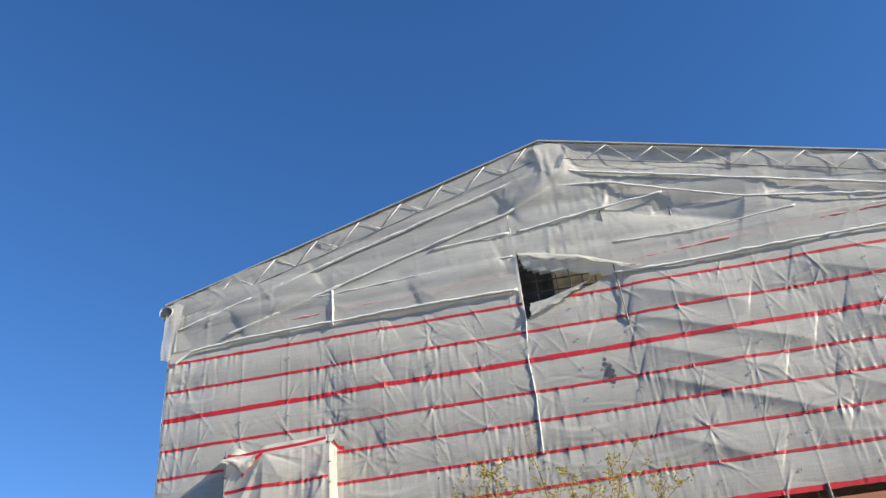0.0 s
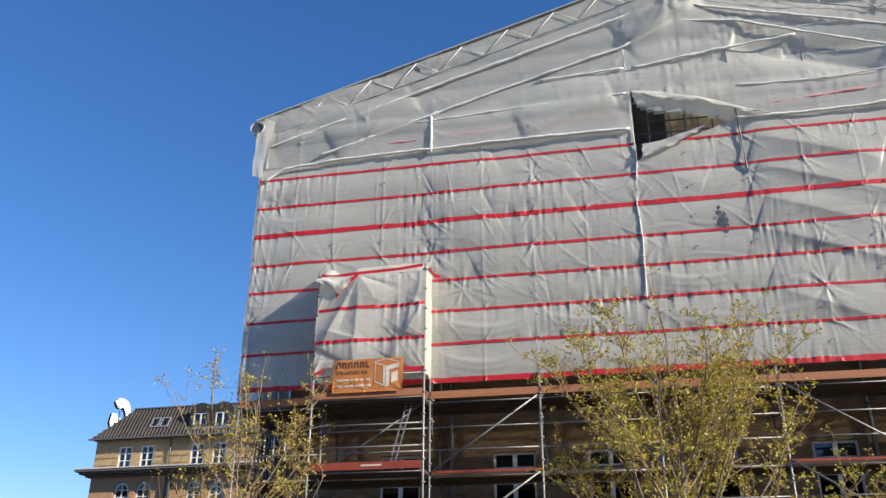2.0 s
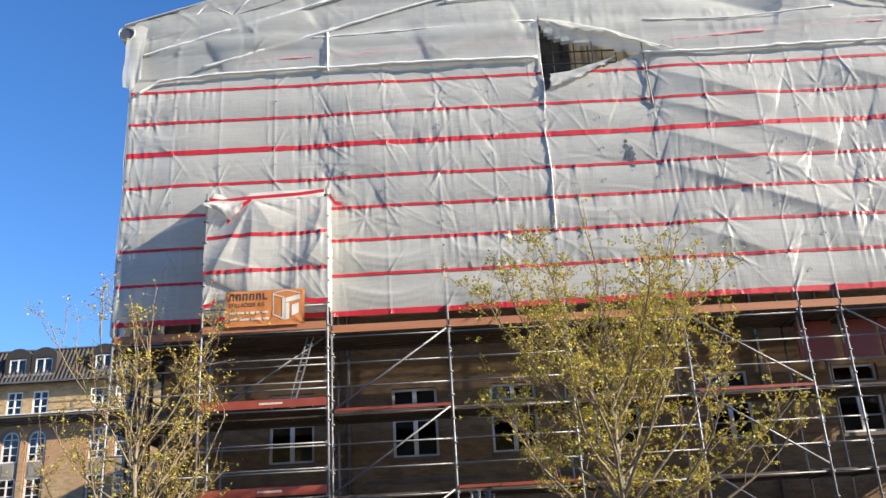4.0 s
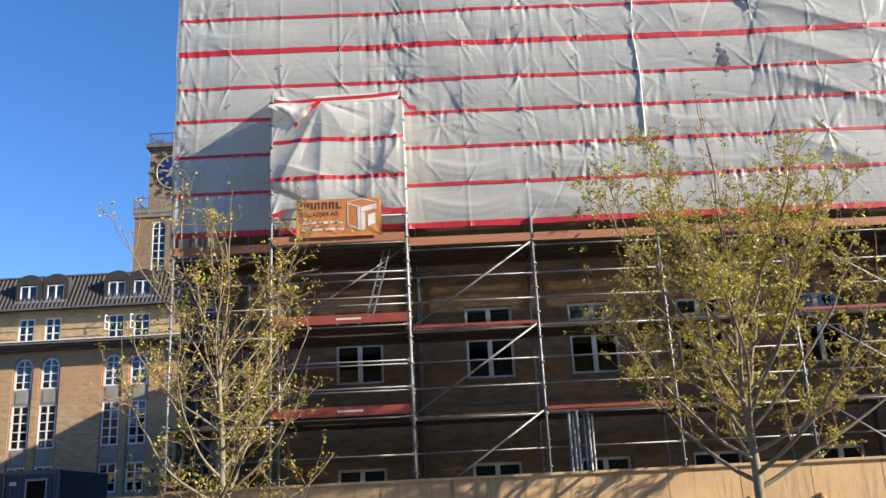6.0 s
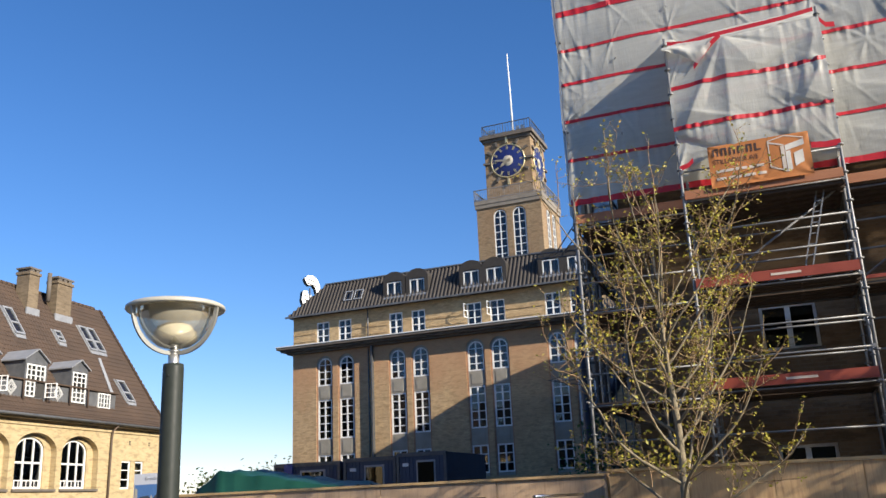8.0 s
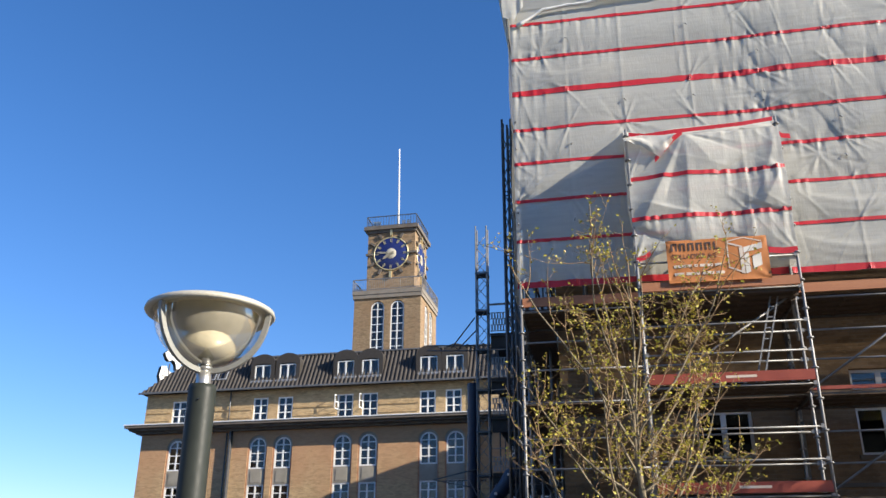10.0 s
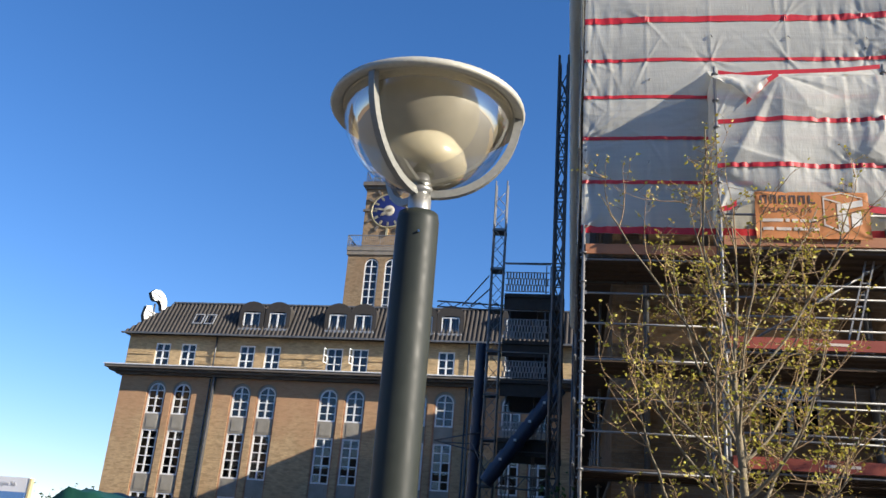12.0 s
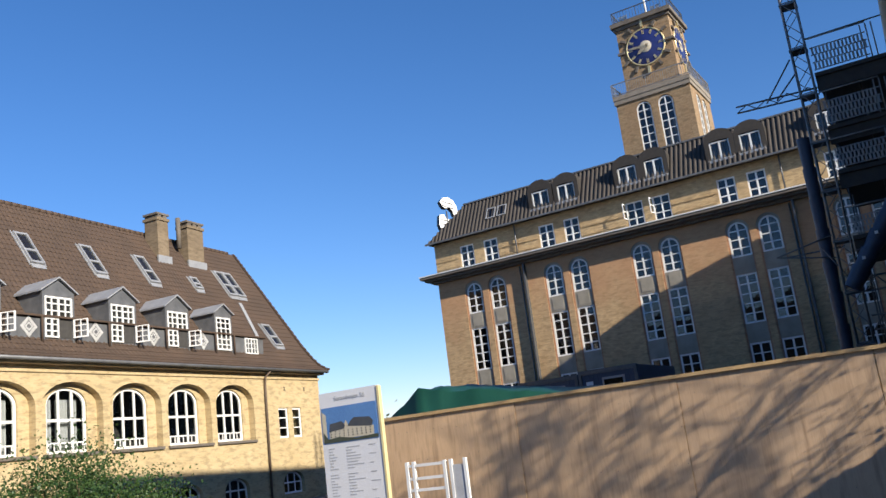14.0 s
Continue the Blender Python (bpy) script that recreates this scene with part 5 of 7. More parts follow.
# curved-head dormers
DORM = [8.26, 9.97, 13.87, 15.5, 19.28, 20.93, 24.85, 26.45]
dp = None
for c in DORM:
    m = pose(c, -0.12, 15.02)
    if dp is None:
        b = bmesh.new()
        prof = [(-0.82, 0), (-0.82, 1.2)] + [(x, z) for x, z in arch_pts(-0.82, 0.82, 1.2, 0.62, 10)[::-1]] + [(0.82, 1.2), (0.82, 0)]
        prof_in = [(-0.55, 0.06), (-0.55, 1.1)] + [(x, z) for x, z in arch_pts(-0.55, 0.55, 1.1, 0.06, 10)[::-1]] + [(0.55, 1.1), (0.55, 0.06)]
        rings = [[b.verts.new((x, y, z)) for x, z in pf] for pf, y in ((prof_in, 0.12), (prof_in, 0.0), (prof, 0.0), (prof, 1.5))]
        for r0, r1 in zip(rings, rings[1:]):
            for k in range(len(prof) - 1):
                b.faces.new((r0[k], r1[k], r1[k + 1], r0[k + 1]))
        bmesh.ops.recalc_face_normals(b, faces=b.faces)
        dp = part("dormer", b, BITUMEN, office, "round-headed dormer", m=m)
        w = bmesh.new()
        for x0, x1, z0, z1 in ((-0.55, -0.48, 0.06, 1.1), (0.48, 0.55, 0.06, 1.1), (-0.05, 0.05, 0.13, 1.03), (-0.479, 0.479, 0.06, 0.129), (-0.479, 0.479, 1.031, 1.1)):
            box(w, x0, x1, 0.05, 0.11, z0, z1)
        part("window_frame", w, WHITE, dp, "white window frame")
        gl = bmesh.new()
        for x0, x1 in ((-0.48, -0.05), (0.05, 0.48)):
            gl.faces.new([gl.verts.new(p) for p in ((x0, 0.08, 0.13), (x1, 0.08, 0.13), (x1, 0.083, 1.03), (x0, 0.083, 1.03))])
        part("pane", gl, GLASS, dp).visible_shadow = False
        part("sill", boxm(-0.74, 0.74, -0.1, 0.0, -0.08, 0.05), LEAD_PALE, dp, "pale flashing")
    else:
        again(dp, office, m)
for s in (4.62, 5.4):
    b = bmesh.new()
    for x0, x1, t0, t1 in ((-0.32, -0.26, 0.3, 0.62), (0.26, 0.32, 0.3, 0.62), (-0.259, 0.259, 0.3, 0.33), (-0.259, 0.259, 0.59, 0.62)):
        p = [roof_pt(s + x, t) for x, t in ((x0, t0), (x1, t0), (x1, t1), (x0, t1))]
        lo_ = [b.verts.new((x, y - 0.1, z + 0.06)) for x, y, z in p]
        hi_ = [b.verts.new((x, y - 0.02, z + 0.01)) for x, y, z in p]
        b.faces.new(lo_)
        for k in range(4):
            b.faces.new((lo_[k], hi_[k], hi_[(k + 1) % 4], lo_[(k + 1) % 4]))
    sk = part("skylight", b, LEAD_PALE, office, "small roof window")
    gl = bmesh.new()
    p = [roof_pt(s + x, t) for x, t in ((-0.26, 0.33), (0.26, 0.33), (0.26, 0.59), (-0.26, 0.59))]
    gl.faces.new([gl.verts.new((x, y - 0.07, z + 0.04)) for x, y, z in p])
    part("pane", gl, GLASS, sk)

# curved white sign pieces on the roof's end
for ox, oz, pts in ((0.45, 16.75, [(0.0, 0.95), (0.25, 1.2), (0.65, 1.22), (1.0, 1.0), (1.2, 0.6), (1.25, 0.1), (0.95, -0.1), (0.85, 0.3), (0.65, 0.5), (0.35, 0.45), (0.15, 0.6)]),
                    (0.2, 15.55, [(0.1, 1.25), (0.45, 1.3), (0.55, 1.0), (0.85, 0.9), (1.05, 0.75), (0.75, 0.35), (0.4, 0.0), (0.15, 0.1), (0.0, 0.6)])):
    roof_sign = thing("roof_sign", pose(-40.0, 57.5, 0, 0, 0, -1.7) @ pose(ox, 1.1, oz, 0, 0, 56), "curved white sign piece with dark sides on the roof", "sign", "roof sign pieces")
    b = bmesh.new()
    f0 = [b.verts.new((x, 0, z)) for x, z in pts]
    f1 = [b.verts.new((x, 0.42, z)) for x, z in pts]
    b.faces.new(f1).material_index = 1
    for k in range(len(pts)):
        b.faces.new((f0[k], f0[(k + 1) % len(pts)], f1[(k + 1) % len(pts)], f1[k])).material_index = 1
    part("side", b, [BITUMEN, BITUMEN], roof_sign, "dark sides")
    b = bmesh.new()
    b.faces.new([b.verts.new((x, -0.004, z)) for x, z in pts][::-1])
    part("face", b, WHITE, roof_sign, "white face")
    b = bmesh.new()
    for k in range(2):
        bar(b, (0.15, -0.03, 0.95 - k * 0.3), (0.95, -0.03, 0.72 - k * 0.3), 0.05, 0.03)
    part("tube_lamp", b, STEEL_DARK, roof_sign, "dark lamp tubes")
    part("bracket", tube(bmesh.new(), [(0.5, 0.2, -1.2), (0.5, 0.2, 0.3)], 0.05, 6), STEEL_DARK, roof_sign, "dark bracket")

# ---- clock tower ----
tower = thing("clock_tower", pose(-40.0, 57.5, 0, 0, 0, -1.7) @ pose(13.29, 13.5, 0), "square brick clock tower with a balcony and flagpole", "tower")
HW = 2.7
for turn in (0, 90, 180, 270):
    op = [(-1.32, -0.22, 16.5, 23.85, 0.55), (0.26, 1.4, 16.5, 23.85, 0.57)]
    b = wall(bmesh.new(), -HW, HW - 0.4, 0, 24.1, 0.4, op, y=-HW)
    part("wall", b, WALL_TOWER, tower, "brick tower wall", m=pose(0, 0, 0, 0, 0, turn))
    for x0, x1, rise in ((-1.27, -0.27, 0.5), (0.33, 1.33, 0.5)):
        w = window("window", x1 - x0 + 0.06, 7.3, 2, 12, tower, pose(0, 0, 0, 0, 0, turn) @ pose((x0 + x1) / 2, -HW + 0.06, 16.5), 0.52, 0.08, 0.05)
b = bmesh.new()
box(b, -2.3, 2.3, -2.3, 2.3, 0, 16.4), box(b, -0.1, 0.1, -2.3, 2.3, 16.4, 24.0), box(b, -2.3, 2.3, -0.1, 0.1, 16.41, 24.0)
part("core", b, INSIDE, tower, "tower inside coloured near-black for lack of light")
part("balcony_slab", boxm(-HW - 0.14, HW + 0.14, -HW - 0.14, HW + 0.14, 24.42, 24.75), STONE_PALE, tower, "stone balcony slab")
part("balcony_moulding", boxm(-HW - 0.1, HW + 0.1, -HW - 0.1, HW + 0.1, 24.1, 24.416), STONE_PALE, tower)
CW = 1.98
part("clock_stage", boxm(-CW, CW, -CW, CW, 24.75, 29.95), WALL_TOWER, tower, "brick clock stage")
part("top_cornice", boxm(-CW - 0.12, CW + 0.12, -CW - 0.12, CW + 0.12, 29.95, 30.2), STONE, tower)
part("top_cornice", boxm(-CW - 0.3, CW + 0.3, -CW - 0.3, CW + 0.3, 30.205, 30.52), STONE, tower, "dark stone top cornice")


def railing(half, z, h, gap, material):
    for turn in (0, 90, 180, 270):
        b = bmesh.new()
        box(b, -half, half, -half - 0.03, -half + 0.03, z + h - 0.06, z + h), box(b, -half, half, -half - 0.02, -half + 0.02, z + 0.06, z + 0.11)
        n_ = int(2 * half / gap)
        for k in range(n_ + 1):
            x = -half + 2 * half * k / n_
            wd = 0.045 if k % 8 == 0 else 0.022
            box(b, x - wd / 2, x + wd / 2, -half - wd / 2, -half + wd / 2, z, z + h - 0.061)
        part("railing", b, material, tower, "iron railing", m=pose(0, 0, 0, 0, 0, turn))


railing(HW + 0.12, 24.75, 0.95, 0.16, STEEL)
railing(CW + 0.1, 30.52, 0.95, 0.22, STEEL_DARK)
for turn in (0, 90):
    m = pose(0, 0, 0, 0, 0, turn) @ pose(0, -CW, 28.1)
    b = lathe(bmesh.new(), [(0.01, 0.06), (1.4, 0.06), (1.46, 0.02), (1.46, 0.0)], 40)
    dial = part("dial", b, CLOCK_BLUE, tower, "round blue clock dial", m=m @ pose(0, 0, 0, 90))
    b = lathe(bmesh.new(), [(1.36, 0.07), (1.38, 0.09), (1.46, 0.09), (1.48, 0.03)], 40)
    part("ring", b, GILT, dial, "gilded ring")
    b = lathe(bmesh.new(), [(0.01, 0.09), (0.42, 0.085), (0.45, 0.065)], 28)
    part("hub", b, LAMP_WHITE, dial, "pale round hub")
    for k in range(12):
        a = math.radians(k * 30)
        b = bmesh.new()
        for w0 in ((-0.09, -0.03, 0.03) if k % 3 else (-0.07, 0.03)):
            box(b, w0, w0 + 0.04, 0.98, 1.3, 0.066, 0.085)
        part("numeral", b, GILT, dial, "gilt numeral", m=pose(0, 0, 0, 0, 0, -k * 30))
        b = boxm(-0.09, 0.09, 1.55, 1.98 if k % 3 else 2.1, 0.0, 0.16)
        part("hour_block", b, GILT if k % 6 == 0 else STONE, dial, "projecting hour block", m=pose(0, 0, 0, 0, 0, -k * 30))
    for deg, ln, wd in ((-236, 0.85, 0.13), (-278, 1.28, 0.09)):
        b = bmesh.new()
        v = [b.verts.new(p) for p in ((-wd * 0.6, -0.25, 0.12), (wd * 0.6, -0.25, 0.12), (wd, ln * 0.7, 0.12), (0, ln, 0.12), (-wd, ln * 0.7, 0.12))]
        f = b.faces.new(v)
        bmesh.ops.solidify(b, geom=[f], thickness=0.02)
        part("hand", b, LAMP_WHITE, dial, "pale clock hand", m=pose(0, 0, 0, 0, 0, deg))
b = tube(bmesh.new(), [(0, 0, 30.5), (-0.03, 0, 34.5), (-0.08, 0, 38.8)], [0.09, 0.075, 0.05], 10)
part("flagpole", b, WHITE, tower, "white flagpole")
for x, y in ((-1.5, -1.6), (-1.2, -1.6), (0.9, -1.5), (1.3, -1.5)):
    b = boxm(x - 0.09, x + 0.09, y - 0.1, y + 0.1, 30.53, 31.1)
    box(b, x - 0.15, x + 0.15, y - 0.16, y - 0.101, 30.85, 31.15)
    part("floodlight", b, LAMP_STEEL, tower, "floodlight on the top")

# ---- site cabins, tarpaulin ----
for i, (x0, x1, z) in enumerate(((-33.6, -29.7, 3.85), (-29.5, -26.6, 3.92), (-26.55, -23.9, 4.02))):
    cabin = thing("site_cabin", pose(x0, 45.2, 0), "dark blue steel site cabin with a door", "cabin", "site cabins")
    L = x1 - x0
    part("body", boxm(0, L, 0.05, 6.0, 1.1, z), CABIN, cabin)
    b = bmesh.new()
    for a, c in ((0, 0.14), (L - 0.14, L)):
        box(b, a, c, -0.02, 0.12, 1.1, z + 0.04)
    box(b, 0.141, L - 0.141, -0.02, 0.12, z - 0.15, z + 0.04)
    part("corner_frame", b, STEEL_DARK, cabin, "dark corner frame")
    for k in range(int(L / 0.2)):
        if not (L * 0.38 < 0.2 + k * 0.2 < L * 0.8):
            part("rib", boxm(0.2 + k * 0.2, 0.28 + k * 0.2, 0.02, 0.046, 1.2, z - 0.2), CABIN, cabin)
    d = part("door", boxm(L * 0.4, L * 0.78, 0.0, 0.045, 1.15, z - 0.35), LEAD_PALE, cabin, "grey door frame")
    part("door_glass", boxm(L * 0.43, L * 0.75, -0.02, -0.004, 2.3, z - 0.45), CAR_GLASS, d, "dark door glass")
    part("notice", boxm(L * 0.12, L * 0.24, 0.0, 0.018, z - 0.62, z - 0.46), WHITE, cabin, "small white notice")
    part("foot", boxm(0.1, L - 0.1, 0.1, 5.9, 0.0, 1.096), STEEL_DARK, cabin, "stacked base")
part("blue_cover", boxm(-0.02, 0.5, -0.06, -0.004, 2.0, 3.84), BLUE_TARP, cabin, "bright blue plastic cover", m=pose(-6.4, 0, 0))
b = bmesh.new()
n_x, n_y = 36, 14
rows_ = []
for i in range(n_x):
    x = -21.75 + i * 4.4 / (n_x - 1)
    u = i / (n_x - 1)
    hgt = 2.66 - 0.62 * max(0, u - 0.2) if u > 0.2 else 1.9 + 0.76 * (u / 0.2) ** 0.7
    rows_.append([b.verts.new((x + 0.06 * noise.noise((x * 2, j * 0.5, 1.0)), 22.2 + j * 0.2, (hgt if 0.5 < j < n_y - 1.5 else 0.0) - 0.1 * abs(j - n_y / 2) / n_y + 0.1 * noise.noise((x * 1.5, j * 0.5, 3.0)) + 0.12 * max(0, noise.noise((x * 3, j * 0.3, 6.0))))) for j in range(n_y)])
for a, c in zip(rows_, rows_[1:]):
    for j in range(n_y - 1):
        b.faces.new((a[j], c[j], c[j + 1], a[j + 1])).smooth = True
solid("tarpaulin", b, GREEN_TARP, "green tarpaulin draped over a stack", "tarpaulin")

# ---- the yellow brick house with the steep brown roof ----
# local x runs along the facade to its far end (0), y goes inward
house = thing("yellow_house", pose(-40.8, 45.2, 0, 0, 0, 95.2), "pale yellow brick house with a steep brown tile roof", "house")
H0, H1 = -25.0, 0.08
ARCH = [-6.85, -9.85, -12.82, -15.85, -18.8, -21.8]
op = [(x - 1.35, x + 1.35, 2.95, 5.45, 0.85) for x in ARCH]
op += [(x - 0.85, x + 0.85, 0.35, 1.38, 0.5) for x in (-2.75, -7.05, -10.15, -13.15, -16.15, -19.1)]
op += [(-3.62, -2.84, 2.96, 4.38), (-2.46, -1.72, 2.96, 4.38)]
b = wall(bmesh.new(), H0, H1, 0, 6.15, 0.32, op)
part("wall", b, WALL_YELLOW, house, "pale yellow brick facade")
b = wall(bmesh.new(), H0, H1 - 0.3, 2.6, 6.1, 0.25, [(x - 0.9, x + 0.9, 3.0, 5.28, 0.62) for x in ARCH] + [(-3.6, -1.7, 2.9, 4.4)], y=0.322)
part("niche_wall", b, WALL_YELLOW, house, "brick back of the arched niches")
b = bmesh.new()
box(b, H1 - 0.32, H1, 0.33, 10.8, 0, 6.15), box(b, H0, H0 + 0.3, 0.33, 10.8, 0, 6.15), box(b, H0, H1, 10.81, 11.1, 0, 6.15)
part("end_wall", b, WALL_YELLOW, house)
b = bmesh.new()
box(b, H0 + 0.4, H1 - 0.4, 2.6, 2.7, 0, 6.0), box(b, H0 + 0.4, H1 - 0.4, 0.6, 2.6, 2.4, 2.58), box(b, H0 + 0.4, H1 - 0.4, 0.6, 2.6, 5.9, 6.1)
part("room", b, INSIDE, house, "rooms coloured near-black for lack of light")
for k, x in enumerate(ARCH):
    w = window("window", 1.8, 2.28, 3, 2, house, pose(x, 0.4, 3.0), 0.62, 0.09, 0.09, 0.08)
    b = bmesh.new()
    for i in range(7):
        box(b, -0.8 + i * 0.25, -0.765 + i * 0.25, -0.035, -0.004, 0.09, 0.33)
    box(b, -0.82, 0.82, -0.035, -0.004, 0.331, 0.38)
    part("guard_rail", b, WHITE, w, "low white guard rail")
    part("sill", boxm(-1.35, 1.35, -0.5, -0.09, -0.14, -0.03), STONE, w, "dark brick sill")
    if k in (3, 4):
        b = bmesh.new()
        for i in range(24):
            xa = -0.75 + i * 0.063
            if i < 6 or i > 8:
                v = [b.verts.new(p) for p in ((xa, 0.3 + 0.03 * (i % 2), 0.05), (xa + 0.063, 0.3 + 0.03 * ((i + 1) % 2), 0.05), (xa + 0.063, 0.3 + 0.03 * ((i + 1) % 2), 1.9), (xa, 0.3 + 0.03 * (i % 2), 1.9))]
                b.faces.new(v)
        part("curtain", b, CURTAIN, w, "pale curtain")
for x in (-2.75, -7.05, -10.15, -13.15, -16.15, -19.1):
    window("window", 1.7, 1.03, 3, 2, house, pose(x, 0.18, 0.35), 0.5, 0.09, 0.07)
for a, c in ((-3.62, -2.84), (-2.46, -1.72)):
    window("window", c - a, 1.42, 1, 3, house, pose((a + c) / 2, 0.06, 2.96), 0, 0.09, 0.05)
for x in (-1.3, -3.0):
    b = bmesh.new()
    for dz in (0, 0.12):
        box(b, x - 0.06, x - 0.015, -0.012, -0.003, 5.2 + dz, 5.28 + dz), box(b, x + 0.015, x + 0.06, -0.012, -0.003, 5.2 + dz, 5.28 + dz)
    part("air_brick", b, INSIDE, house, "small air bricks")
part("band_course", boxm(H0, H1 + 0.05, -0.06, -0.004, 5.75, 5.85), WALL_YELLOW, house)
part("eave_board", boxm(H0, H1 + 0.1, -0.32, 0.0, 6.0, 6.14), WALL_YELLOW, house)
part("gutter", tube(bmesh.new(), [(H0, -0.48, 6.14), (H1 + 0.25, -0.48, 6.14)], 0.075, 8), LEAD, house, "dark gutter", smooth=True)
b = tube(bmesh.new(), [(-4.6, -0.45, 6.1), (-4.62, -0.12, 5.8), (-4.65, -0.1, 5.4), (-4.75, -0.1, 0.1)], 0.055, 8)
part("downpipe", b, worn("brown downpipe", (0.1, 0.07, 0.05), (0.14, 0.1, 0.07), 0.6), house, "brown downpipe")

# roof: tiles as courses of overlapping waves, flared at the eave
PROFILE = [(-0.5, 6.2), (0.05, 6.52), (0.5, 6.98), (1.0, 7.62), (5.08, 13.55)]


def house_roof(t):
    ln = [math.dist(a, c) for a, c in zip(PROFILE, PROFILE[1:])]
    q = t * sum(ln)
    for (a, c), l_ in zip(zip(PROFILE, PROFILE[1:]), ln):
        if q <= l_ + 1e-9:
            return a[0] + (c[0] - a[0]) * q / l_, a[1] + (c[1] - a[1]) * q / l_
        q -= l_
    return PROFILE[-1]


verts, faces = [], []
courses, per = 30, 0.23
cols = int((H1 + 0.3 - H0) / (per / 4))
for r in range(courses):
    t0, t1 = r / courses, (r + 1) / courses
    (y0, z0), (y1, z1) = house_roof(t0), house_roof(t1)
    base = len(verts)
    for k in range(cols + 1):
        x = H0 + k * per / 4
        wv = (0.0, 0.018, 0.034, 0.018)[k % 4] + 0.006 * noise.noise((x * 2, r * 0.7, 1.0))
        verts += [(x, y0 - 0.022 - wv, z0 + 0.01 + wv * 0.6), (x, y1 - 0.012 - wv * 0.6, z1 + 0.004 + wv * 0.4), (x, y0 - 0.012, z0 - 0.01)]
    for k in range(cols):
        a, c = base + k * 3, base + (k + 1) * 3
        faces += [(a, c, c + 1, a + 1), (a + 2, c + 2, c, a)]
me = bpy.data.meshes.new("roof_tiles")
me.from_pydata(verts, [], faces)
me.materials.append(ROOF_HOUSE)
ob = new("roof_tiles", me)
ob.parent = house
tagged(ob, "steep brown clay tile roof", kind="stuff")
b = bmesh.new()
pr = [(y, z) for y, z in PROFILE] + [(10.16 - y, z) for y, z in PROFILE[::-1]]
for x0, x1 in ((H0 + 0.02, H1 + 0.25),):
    ends = [[b.verts.new((x, y + (0.03 if y < 5 else 0), z - 0.1)) for y, z in pr] for x in (x0, x1)]
    for k in range(len(pr) - 1):
        b.faces.new((ends[0][k], ends[1][k], ends[1][k + 1], ends[0][k + 1]))
    b.faces.new(ends[0]), b.faces.new(ends[1][::-1])
part("roof_body", b, ROOF_HOUSE, house)
b = bmesh.new()
for k in range(int((H1 - H0) / 0.35)):
    x = H0 + k * 0.35
    tube(b, [(x, 5.08, 13.55), (x + 0.37, 5.08, 13.56)], [0.13, 0.115], 8)
part("ridge_tiles", b, ROOF_HOUSE, house, "rounded ridge tiles")
b = bmesh.new()
for k in range(30):
    y0, z0 = house_roof(k / 30)
    y1, z1 = house_roof((k + 1) / 30)
    bar(b, (H1 + 0.28, y0 - 0.06, z0 + 0.05), (H1 + 0.28, y1 - 0.03, z1 + 0.02), 0.16, 0.1)
part("verge_tiles", b, ROOF_HOUSE, house, "stepped verge tiles")

